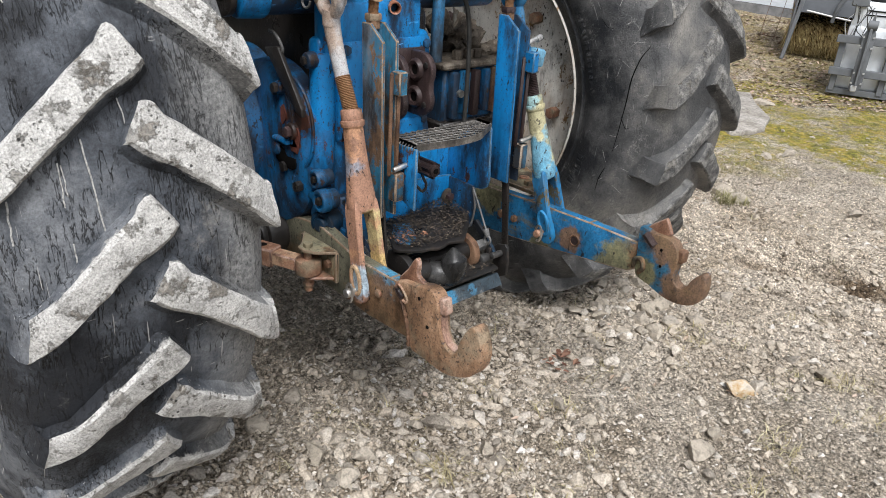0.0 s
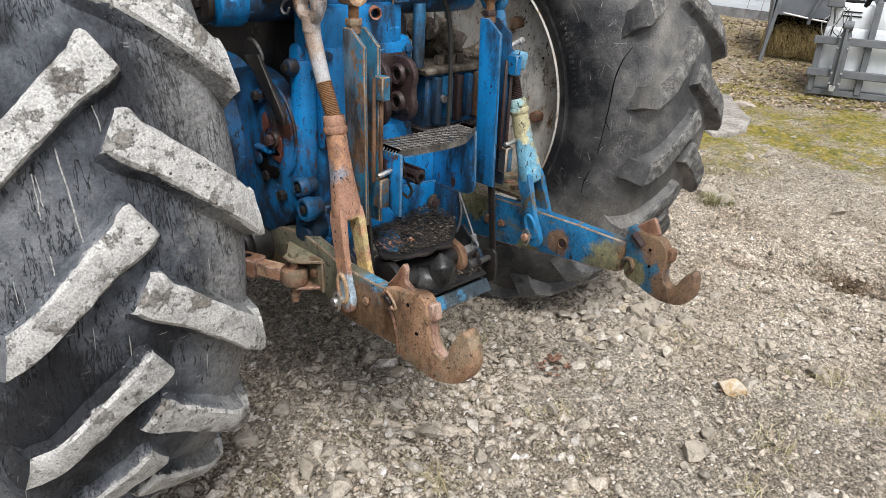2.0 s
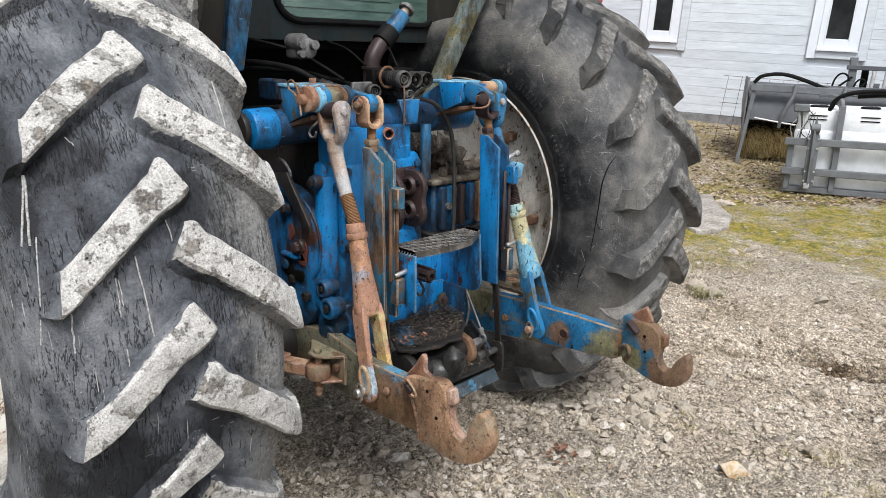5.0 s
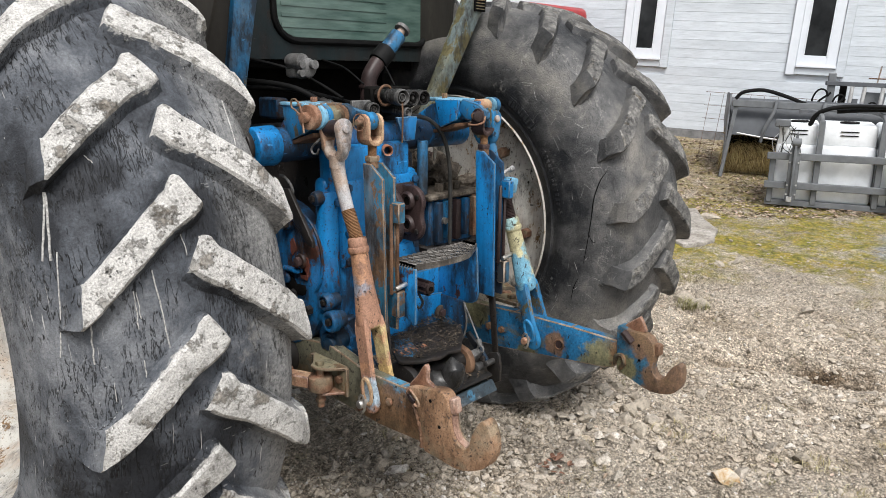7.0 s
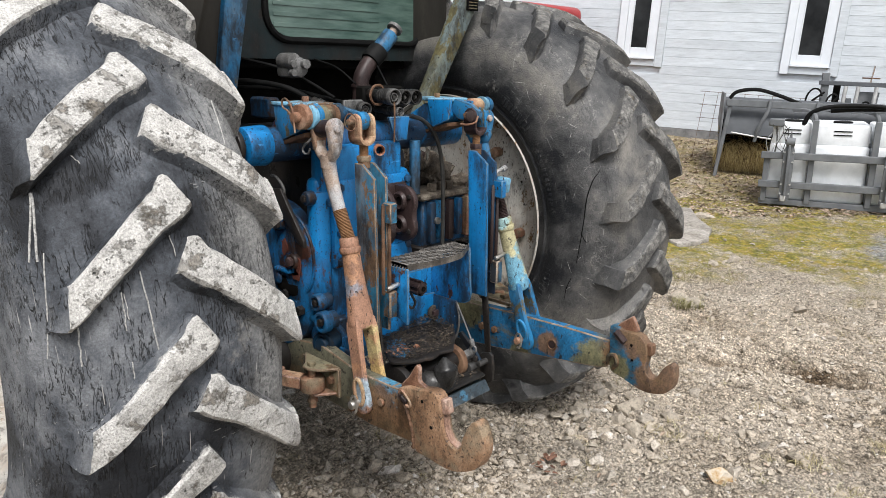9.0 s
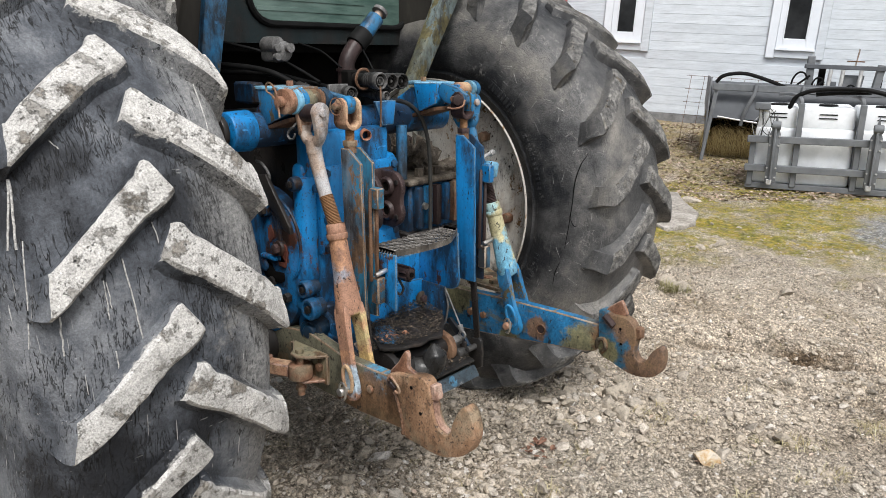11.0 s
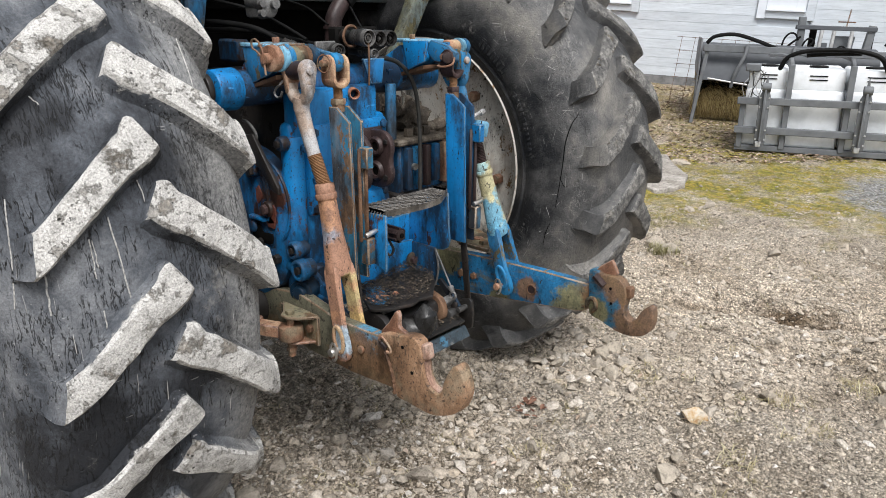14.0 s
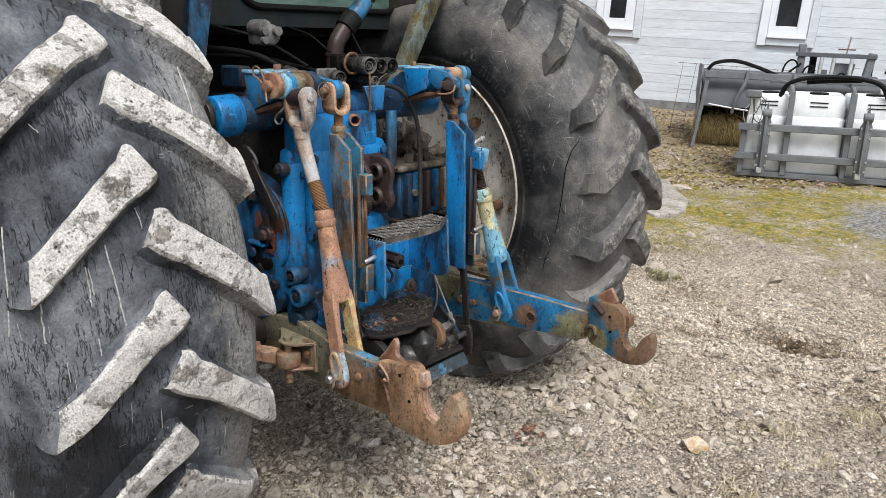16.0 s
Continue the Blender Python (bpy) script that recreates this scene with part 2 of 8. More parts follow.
M["lip_blue"] = spotted("rubbed_blue_lip", (0.035, 0.050, 0.062), (((-0.27, -0.65, 0.428), 0.045, (0.03, 0.15, 0.27)), ((-0.18, -0.65, 0.428), 0.030, (0.04, 0.16, 0.27)), ((-0.10, -0.65, 0.428), 0.018, (0.05, 0.14, 0.22))), (0.16, 0.16, 0.155))
M["cream_blue"] = spotted("cream_over_blue_paint", (0.42, 0.385, 0.23), (((0.19, -0.635, 0.66), 0.075, (0.08, 0.24, 0.36)), ((0.165, -0.60, 0.74), 0.055, (0.10, 0.27, 0.38)), ((0.20, -0.59, 0.80), 0.03, (0.16, 0.30, 0.36)), ((0.17, -0.56, 0.885), 0.03, (0.22, 0.36, 0.38))), (0.20, 0.17, 0.09))
M["sleeve_rust"] = spotted("pink_rusty_sleeve", (0.30, 0.165, 0.110), (((-0.385, -0.575, 0.66), 0.050, (0.42, 0.34, 0.17)), ((-0.44, -0.61, 0.54), 0.045, (0.28, 0.36, 0.42)), ((-0.38, -0.60, 0.56), 0.05, (0.44, 0.31, 0.13)), ((-0.41, -0.535, 0.80), 0.035, (0.20, 0.22, 0.26))), (0.40, 0.215, 0.12))
m = Mat("bright_steel", 0.35, 0.9)
m.color(m.ramp(m.noise(30, 5), (0.3, (0.25, 0.22, 0.18)), (0.6, (0.62, 0.60, 0.57))))
M["steel"] = m.m
m = Mat("black_rubber_hose", 0.6, 0, 0.12)
m.color(m.ramp(m.noise(30, 5), (0.35, 0.003), (0.7, 0.009)))
M["hose"] = m.m
# near-black for dark parts; thin discs of it stand for shaded holes
m = Mat("near_black_parts_and_shade", 0.8, 0, 0.06)
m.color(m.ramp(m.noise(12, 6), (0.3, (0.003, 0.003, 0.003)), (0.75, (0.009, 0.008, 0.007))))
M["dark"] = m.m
m = Mat("dark_brown_fender_lining", 0.85)
m.color(m.ramp(m.noise(9, 7, 0.7, (1, 1, 0.35)), (0.3, (0.014, 0.0125, 0.010)), (0.6, (0.034, 0.030, 0.024)), (0.8, (0.07, 0.063, 0.05))))
m.bump(m.noise(60, 5), 0.3, 0.002)
M["lining"] = m.m
m = Mat("oily_cable", 0.5)
m.color(m.ramp(m.noise(40, 5), (0.3, (0.014, 0.014, 0.013)), (0.7, (0.04, 0.039, 0.036))))
M["cable"] = m.m
M["post"] = painted("faded_grey_blue_post", (0.15, 0.19, 0.19), (0.12, 0.105, 0.05), 0.46, 0.40, 0.6, 0.8)
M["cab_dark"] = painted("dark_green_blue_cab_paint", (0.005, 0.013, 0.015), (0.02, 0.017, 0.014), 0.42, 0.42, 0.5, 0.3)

# tyre carcass: cracked dark rubber with grey dust, smears and scratches
def rubber(name, dark, mid, dusty, cracks, rough=0.72, grain=1.0, scratch=1.0, wide=0.0, shoulder=None, fringe=False, bead=None, smears=0.55):
    m = Mat(name, rough, 0, 0.4)
    radius = m.polar(0.785)
    broad = m.noise(3.6, 6, 0.6, (1, 1, 0.75))
    mixed = m.math("ADD", m.math("MULTIPLY", broad, 0.68), m.math("MULTIPLY", m.noise(15, 9, 0.72, (1, 1, 0.8), 5.0), 0.32))
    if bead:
        # tones shift darker towards the rim
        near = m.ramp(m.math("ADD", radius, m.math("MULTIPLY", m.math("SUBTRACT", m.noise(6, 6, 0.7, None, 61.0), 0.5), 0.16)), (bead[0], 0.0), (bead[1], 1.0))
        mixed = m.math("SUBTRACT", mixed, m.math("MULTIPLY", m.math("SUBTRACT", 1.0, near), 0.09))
    c = m.ramp(mixed, (0.425 - wide, dark), (0.50, mid), (0.58 + wide * 0.6, tuple(0.5 * (a + b) for a, b in zip(mid, dusty))), (0.66 + wide, dusty))
    fine = m.ramp(m.noise(230, 5, 0.75), (0.3, 1 - 0.42 * grain), (0.5, 0.98), (0.7, 1 + 0.34 * grain))
    c = m.mix(1.0, c, fine, "MULTIPLY")
    # cracks run round the tyre, in families
    fold = m.ramp(m.noise(26, 3, 0.55, (2.3, 1.3, 0.42), 9.0), (0.478, 0.0), (0.490, 1.0), (0.502, 1.0), (0.514, 0.0))
    craze = m.ramp(m.noise(52, 3, 0.55, (2.2, 1.3, 0.42), 3.0), (0.466, 0.0), (0.488, 1.0), (0.508, 1.0), (0.530, 0.0))
    bits = m.ramp(m.noise(30, 3, 0.5, (1.4, 1, 0.7), 27.0), (0.42, 0.0), (0.47, 1.0))
    fold = m.math("MULTIPLY", fold, bits)
    here = m.ramp(m.noise(5.0, 5, 0.65, None, 4.0), (0.47, 0.0), (0.52, cracks))
    there = m.ramp(m.noise(7, 5, 0.7, None, 13.0), (0.49, 0.0), (0.53, cracks))
    crk = m.math("SUBTRACT", 1.0, m.math("MAXIMUM", m.math("MULTIPLY", fold, here), m.math("MULTIPLY", craze, m.math("MULTIPLY", there, 0.85))))
    c = m.mix(1.0, c, m.ramp(crk, (0.0, 0.07), (1.0, 1.0)), "MULTIPLY")
    scr = m.ramp(m.noise(18, 2, 0.5, (11, 9, 0.55), 2.0), (0.70, 0.0), (0.715, 0.8))
    scr2 = m.ramp(m.noise(20, 2, 0.5, (1.2, 6, 9), 6.0), (0.715, 0.0), (0.73, 0.6))
    gate = m.ramp(m.noise(3.5, 3, 0.5, None, 8.0), (0.45, 0.0), (0.55, 1.0))
    c = m.mix(m.math("MULTIPLY", m.math("MULTIPLY", m.math("MAXIMUM", scr, scr2), gate), scratch), c, (0.42, 0.41, 0.39))
    # fine pale wrinkles, in patches, where the sidewall flexes
    wave = m.ramp(m.noise(13, 5, 0.6, (1.3, 1, 0.8), 71.0), (0.488, 0.0), (0.495, 1.0), (0.502, 0.0))
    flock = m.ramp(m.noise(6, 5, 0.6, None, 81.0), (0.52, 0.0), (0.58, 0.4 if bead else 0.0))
    c = m.mix(m.math("MULTIPLY", wave, flock), c, (0.36, 0.345, 0.315))
    if shoulder:
        edge = m.math("ADD", m.xyz(0), m.math("MULTIPLY", m.math("SUBTRACT", m.noise(9, 7, 0.7, None, 41.0), 0.5), 0.16))
        dust = m.ramp(m.math("MULTIPLY", m.math("SUBTRACT", edge, shoulder[0]), 1 / (shoulder[1] - shoulder[0])), (0.0, 0.0), (1.0, 0.75))
        dust = m.math("MULTIPLY", dust, m.ramp(crk, (0.0, 0.25), (1.0, 1.0)))
        c = m.mix(dust, c, m.ramp(m.noise(140, 7, 0.75), (0.36, (0.10, 0.099, 0.096)), (0.5, (0.21, 0.207, 0.20)), (0.66, (0.36, 0.355, 0.34))))
    smear = m.ramp(m.noise(7, 8, 0.7, None, 21.0), (0.62, 0.0), (0.67, smears))
    c = m.mix(m.math("MULTIPLY", smear, m.ramp(m.noise(60, 6, 0.75), (0.4, 0.0), (0.6, 1.0))), c, (0.30, 0.285, 0.26))
    if fringe:
        # dried mud hanging over the bars' edges, and splashed on the rubber beside them
        ragged = m.math("ADD", radius, m.math("MULTIPLY", m.math("SUBTRACT", m.noise(42, 8, 0.75, None, 51.0), 0.5), 0.075))
        over = m.ramp(m.math("MULTIPLY", m.math("SUBTRACT", ragged, 0.795), 20.0), (0.44, 0.0), (0.58, 0.9))
        c = m.mix(over, c, m.ramp(m.noise(190, 6, 0.75), (0.34, (0.13, 0.125, 0.117)), (0.5, (0.30, 0.292, 0.275)), (0.68, (0.48, 0.468, 0.445))))
    m.color(c)
    m.bump(m.math("ADD", m.math("MULTIPLY", crk, 1.0), m.noise(150, 5)), 0.7, 0.003)
    return m.m


M["rubber"] = rubber("weathered_tyre_rubber", (0.010, 0.0115, 0.015), (0.056, 0.062, 0.072), (0.22, 0.226, 0.236), 1.0, shoulder=(-0.90, -0.80), fringe=True, smears=0.35)
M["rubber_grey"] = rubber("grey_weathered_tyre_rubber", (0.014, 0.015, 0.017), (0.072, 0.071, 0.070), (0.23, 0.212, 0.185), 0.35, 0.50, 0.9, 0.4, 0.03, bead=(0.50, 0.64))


# bar faces: dried pale mud and dust over worn rubber
def lug_face(name, low, mid_, high, mud_at, mud_amount):
    m = Mat(name, 0.95, 0, 0.12)
    pale = m.ramp(m.noise(30, 8, 0.75), (0.34, low), (0.48, mid_), (0.66, high))
    grain = m.ramp(m.noise(300, 5, 0.75), (0.32, 0.48), (0.5, 1.0), (0.66, 1.40))
    pale = m.mix(1.0, pale, grain, "MULTIPLY")
    mud = m.ramp(m.noise(26, 10, 0.75, None, 6.0), (mud_at, 0.0), (mud_at + 0.03, 1.0))
    soil = m.ramp(m.noise(90, 6, 0.7), (0.32, (0.07, 0.064, 0.055)), (0.5, (0.185, 0.172, 0.152)), (0.68, (0.32, 0.30, 0.27)))
    c = m.mix(m.math("MULTIPLY", mud, mud_amount), pale, soil)
    cake = m.ramp(m.noise(9, 10, 0.72, None, 17.0), (mud_at + 0.015, 0.0), (mud_at + 0.045, 1.0))
    brown = m.ramp(m.noise(120, 7, 0.75), (0.34, (0.045, 0.036, 0.026)), (0.52, (0.12, 0.098, 0.072)), (0.68, (0.25, 0.215, 0.17)))
    c = m.mix(m.math("MULTIPLY", cake, mud_amount), c, brown)
    pocks = m.ramp(m.voronoi(85), (0.16, 1.0), (0.24, 0.0))
    some = m.ramp(m.noise(20, 4, 0.6, None, 1.0), (0.55, 0.0), (0.62, 1.0))
    hole = m.math("MULTIPLY", pocks, some)
    c = m.mix(m.math("MULTIPLY", hole, 0.85), c, (0.03, 0.03, 0.03))
    m.color(c)
    m.bump(m.math("ADD", m.math("ADD", m.noise(110, 7, 0.7), m.math("MULTIPLY", m.math("ADD", mud, cake), 0.6)), m.math("MULTIPLY", hole, -1.2)), 1.0, 0.004)
    return m.m


M["lug_top"] = lug_face("dusty_worn_tread_rubber", (0.25, 0.243, 0.229), (0.40, 0.389, 0.368), (0.52, 0.507, 0.481), 0.56, 0.66)
M["lug_dark"] = lug_face("dark_worn_tread_rubber", (0.045, 0.045, 0.046), (0.115, 0.112, 0.107), (0.26, 0.25, 0.232), 0.58, 0.7)


# ---- building helpers ----
def world_of(ob):
    return (world_of(ob.parent) @ ob.matrix_parent_inverse @ ob.matrix_basis) if ob.parent else ob.matrix_basis.copy()


# paint is rubbed off along the broken edges
RUBBED = {"blue_paint": M["edge_blue"], "blue_paint_worn": M["edge_blue"], "blue_rubbed_to_olive": M["edge_rust"], "olive_worn_paint": M["edge_rust"], "rusty_steel": M["edge_pink"], "orange_rusty_casting": M["edge_pink"]}


def part(name, bm, material, parent=None, label="", angle=38):
    """Links a bmesh, in world metres, as one mesh object under a thing or a part."""
    me = bpy.data.meshes.new(name)
    bmesh.ops.recalc_face_normals(bm, faces=bm.faces)
    bm.to_mesh(me)
    bm.free()
    for mat in material if isinstance(material, (list, tuple)) else [material]:
        me.materials.append(mat)
    rubbed = RUBBED.get(me.materials[0].name)
    if rubbed and len(me.materials) == 1:
        me.materials.append(rubbed)
    me.polygons.foreach_set("use_smooth", [True] * len(me.polygons))
    me.set_sharp_from_angle(angle=radians(angle))
    ob = new(name, me)
    if parent:
        ob.parent = parent
        ob.matrix_parent_inverse = world_of(parent).inverted()
    if label:
        ob["label"] = label
    return ob


def thing(name, at, label, category, group="", kind=""):
    ob = new(name)
    ob.empty_display_size = 0.1
    ob.matrix_basis = Matrix.Translation(at)
    return tagged(ob, label, category, group, kind)


def box(bm, lo, hi, bevel=0.004, m=None, seg=1):
    """A box between two corners, with broken edges."""
    lo, hi = Vector(lo), Vector(hi)
    r = bmesh.ops.create_cube(bm, size=1, matrix=Matrix.Translation((lo + hi) / 2) @ Matrix.Diagonal((*(hi - lo), 1)))
    vs = r["verts"]
    if bevel:
        es = list({e for v in vs for e in v.link_edges})
        b = bmesh.ops.bevel(bm, geom=es, offset=bevel, segments=seg, affect="EDGES", profile=0.5, material=1 if bevel <= 0.004 else -1)
        vs = list({v for f in b["faces"] for v in f.verts} | {v for v in vs if v.is_valid})
    if m is not None:
        bmesh.ops.transform(bm, matrix=m, verts=vs)
    return bm


def rod(bm, a, b, r, r2=None, seg=20, bevel=0.0):
    """A round bar or cone from a to b."""
    a, b = Vector(a), Vector(b)
    d = b - a
    m = Matrix.Translation((a + b) / 2) @ d.to_track_quat("Z", "Y").to_matrix().to_4x4()
    made = bmesh.ops.create_cone(bm, cap_ends=True, segments=seg, radius1=r, radius2=r if r2 is None else r2, depth=d.length, matrix=m)
    if bevel:
        es = [e for e in {e for v in made["verts"] for e in v.link_edges} if any(len(f.verts) > 4 for f in e.link_faces)]
        bmesh.ops.bevel(bm, geom=es, offset=bevel, segments=2, affect="EDGES", profile=0.5)
    return bm


def plate(bm, pts, thick, axis="x", at=0.0, bevel=0.003, rub=1):
    """A flat plate from an outline in the two other axes, from at to at + thick."""
    def p3(u, v, w):
        return {"x": (w, u, v), "y": (u, w, v), "z": (u, v, w)}[axis]
    vs = [bm.verts.new(p3(u, v, at)) for u, v in pts]
    f = bm.faces.new(vs)
    r = bmesh.ops.extrude_face_region(bm, geom=[f])
    nv = [g for g in r["geom"] if isinstance(g, bmesh.types.BMVert)]
    bmesh.ops.translate(bm, verts=nv, vec=p3(0, 0, thick))
    if bevel:
        es = [e for e in {e for v in vs + nv for e in v.link_edges}]
        bmesh.ops.bevel(bm, geom=es, offset=bevel, segments=2, affect="EDGES", profile=0.5, material=rub if bevel <= 0.005 else -1)
    return bm


def smooth_line(pts, n=6):
    """A line through points, rounded by Catmull-Rom."""
    p = [Vector(q) for q in pts]
    p = [2 * p[0] - p[1], *p, 2 * p[-1] - p[-2]]
    out = []
    for i in range(1, len(p) - 2):
        for k in range(n):
            t = k / n
            a, b, c, d = p[i - 1:i + 3]
            out.append(0.5 * (2 * b + (c - a) * t + (2 * a - 5 * b + 4 * c - d) * t * t + (3 * b - a - 3 * c + d) * t ** 3))
    return out + [p[-2]]


def rounded_outline(pts, n=2):
    """A closed outline with its corners eased by Catmull-Rom."""
    m, out = len(pts), []
    for i in range(m):
        a, b, c, d = [Vector((*pts[(i + k) % m], 0)) for k in (-1, 0, 1, 2)]
        for k in range(n):
            t = k / n
            q = 0.5 * (2 * b + (c - a) * t + (2 * a - 5 * b + 4 * c - d) * t * t + (3 * b - a - 3 * c + d) * t ** 3)
            out.append((q.x, q.y))
    return out


def tube(bm, pts, r, seg=10, n=6, cap=True):
    """A round tube of one or a changing radius along a rounded line."""
    line = smooth_line(pts, n) if n else [Vector(q) for q in pts]
    rs = r if callable(r) else (lambda t: r)
    up = Vector((0.13, 0.21, 0.97))
    rings = []
    for i, q in enumerate(line):
        d = (line[min(i + 1, len(line) - 1)] - line[max(i - 1, 0)]).normalized()
        if abs(d.dot(up)) > 0.97:
            up = Vector((0.97, 0.1, 0.2))
        u = d.cross(up).normalized()
        v = d.cross(u)
        up = u.cross(d)
        rr = rs(i / (len(line) - 1))
        rings.append([bm.verts.new(q + rr * (math.cos(a) * u + math.sin(a) * v)) for a in [2 * math.pi * k / seg for k in range(seg)]])
    for a, b in zip(rings, rings[1:]):
        for k in range(seg):
            bm.faces.new((a[k], a[(k + 1) % seg], b[(k + 1) % seg], b[k]))
    if cap:
        bm.faces.new(rings[0]), bm.faces.new(rings[-1])
    return bm


def lathe(bm, prof, seg=64, m=None, close=False):
    """Turns a profile of (along x, radius) about the x axis."""
    rings = []
    for k in range(seg):
        a = 2 * math.pi * k / seg
        rings.append([bm.verts.new((x, -r * math.cos(a), r * math.sin(a))) for x, r in prof])
    n = len(prof)
    for k in range(seg):
        a, b = rings[k], rings[(k + 1) % seg]
        for i in range(n if close else n - 1):
            j = (i + 1) % n
            bm.faces.new((a[i], a[j], b[j], b[i]))
    if m is not None:
        bmesh.ops.transform(bm, matrix=m, verts=[v for ring in rings for v in ring])
    return bm


def hexa(bm, a, d, r, h):
    """A hexagon bolt head that stands h out of a along d."""
    a, d = Vector(a), Vector(d).normalized()
    rod(bm, a, a + d * h, r, seg=6, bevel=r * 0.12)
    return bm


def B():
    return bmesh.new()


# ---- ground ----
YARD = Vector((-1.54, -1.89, 0))      # a corner of the yard from which it rises towards the house
AHEAD = Vector((0.729, 0.685, 0))
ASIDE = Vector((0.685, -0.729, 0))


def rise(x, y):
    """The ground's height: flat by the tractor, then up to the house's foot, with ruts and unevenness."""
    d = (x - YARD.x) * AHEAD.x + (y - YARD.y) * AHEAD.y
    t = min(max((d - 6.8) / 3.9, 0), 1)
    z = 0.52 * t ** 2.2
    z += 0.030 * noise.noise((x * 0.9, y * 0.9, 1.0)) + 0.012 * noise.noise((x * 3.1, y * 3.1, 4.0))
    if abs(x) < 7 and abs(y) < 7:
        z += 0.013 * noise.noise((x * 9, y * 9, 2.0)) + 0.013 * noise.noise((x * 19, y * 19, 7.0))
        if -0.9 < x < 3.4 and -1.9 < y < 1.2:
            z += 0.016 * abs(noise.noise((x * 26, y * 26, 3.0))) + 0.009 * noise.noise((x * 40, y * 40, 6.0))
        # rut beside the wheel, with a ragged edge
        u = (x - 1.72) * 0.34 - (y + 0.75) * 0.94
        v = (x - 1.72) * 0.94 + (y + 0.75) * 0.34 + 0.05 * noise.noise((x * 4, y * 4, 9.0)) - 0.07 * math.exp(-((u - 0.08) / 0.25) ** 2)
        if -0.6 < u < 1.4:
            z += -0.085 * math.exp(-(v / 0.055) ** 2) * min(1, max(0, (u + 0.25) * 4)) * min(1, (1.4 - u) * 2) + 0.045 * math.exp(-((v - 0.13) / 0.08) ** 2)
        # long low ridges left by wheels
        k = math.exp(-((x - 1.75) / 0.8) ** 2)
        w = x * 0.94 + y * 0.34
        z += k * (0.030 * noise.noise((w * 8, y * 1.6, 5.0)) + 0.032 * abs(noise.noise((w * 17, y * 3.0, 8.0))) + 0.014 * noise.noise((w * 36, y * 7.0, 12.0)))
        # the gravel pushed up beside the tyre
        z += 0.035 * math.exp(-((x - 0.78) / 0.22) ** 2 - ((y + 0.42) / 0.22) ** 2)
    return z - 0.005


def in_rut(x, y):
    u, v = (x - 1.72) * 0.34 - (y + 0.75) * 0.94, (x - 1.72) * 0.94 + (y + 0.75) * 0.34
    return -0.2 < u < 0.8 and abs(v + 0.05 * noise.noise((x * 4, y * 4, 9.0)) - 0.07 * math.exp(-((u - 0.08) / 0.25) ** 2)) < 0.055


def packed(x, y):
    """How hard the soil is driven down, 0 to 1: most beside the rut."""
    return math.exp(-((x - 1.85) / 0.75) ** 2 - ((y + 0.85) / 0.85) ** 2)


def steps(lo, hi, near0, near1, fine):
    out = [near0]
    while out[-1] < near1:
        out.append(out[-1] + fine)
    g = fine
    while out[-1] < hi:
        g *= 1.18
        out.append(out[-1] + g)
    g, front = fine, [near0]
    while front[-1] > lo:
        g *= 1.18
        front.append(front[-1] - g)
    return front[:0:-1] + out


gx, gy = steps(-400, 400, -0.7, 3.2, 0.0125), steps(-400, 400, -1.7, 1.0, 0.0125)
verts = [(x, y, rise(x, y)) for x in gx for y in gy]
ny = len(gy)
faces = [(i * ny + j, (i + 1) * ny + j, (i + 1) * ny + j + 1, i * ny + j + 1) for i in range(len(gx) - 1) for j in range(ny - 1)]
me = bpy.data.meshes.new("ground")
me.from_pydata(verts, [], faces)
me.polygons.foreach_set("use_smooth", [True] * len(me.polygons))
ground = tagged(new("ground", me), "pale grey-brown gravel yard with moss patches and leaf litter", "ground", kind="structure")

GREY = (5.00, -1.02)          # the middle of the grey gravel
m = Mat("gravel_ground", 0.95, 0, 0.2)
dirt = m.ramp(m.noise(3.2, 6, 0.65), (0.3, (0.43, 0.370, 0.300)), (0.55, (0.59, 0.522, 0.435)), (0.75, (0.69, 0.625, 0.545)))
grit = m.ramp(m.voronoi(120, "F1", "Color"), (0.1, 0.58), (0.5, 0.97), (0.9, 1.28))
gap = m.ramp(m.voronoi(120), (0.36, 1.06), (0.78, 0.52))
grit2 = m.ramp(m.voronoi(300, "F1", "Color"), (0.1, 0.68), (0.9, 1.2))
fine = m.ramp(m.noise(55, 9, 0.8), (0.37, 0.24), (0.47, 0.88), (0.66, 1.36))
c = m.mix(1.0, m.mix(1.0, m.mix(1.0, m.mix(1.0, dirt, grit, "MULTIPLY"), gap, "MULTIPLY"), grit2, "MULTIPLY"), fine, "MULTIPLY")
c = m.mix(1.0, c, m.ramp(m.noise(1.7, 5, 0.6, None, 31.0), (0.36, (0.70, 0.66, 0.60)), (0.50, (0.95, 0.93, 0.90)), (0.66, (1.10, 1.09, 1.07))), "MULTIPLY")
# darker soil colour in a ragged oval under the tractor's tail
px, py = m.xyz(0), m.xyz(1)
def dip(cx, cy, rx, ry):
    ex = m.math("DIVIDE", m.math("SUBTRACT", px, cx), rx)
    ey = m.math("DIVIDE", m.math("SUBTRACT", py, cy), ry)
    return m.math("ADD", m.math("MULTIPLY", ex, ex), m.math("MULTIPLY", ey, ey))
under_tail = m.ramp(m.math("ADD", dip(0.0, -0.35, 1.0, 0.85), m.math("MULTIPLY", m.noise(6, 7, 0.7), 1.3)), (0.85, 1.0), (1.8, 0.0))
under_tail.node.color_ramp.interpolation = "EASE"
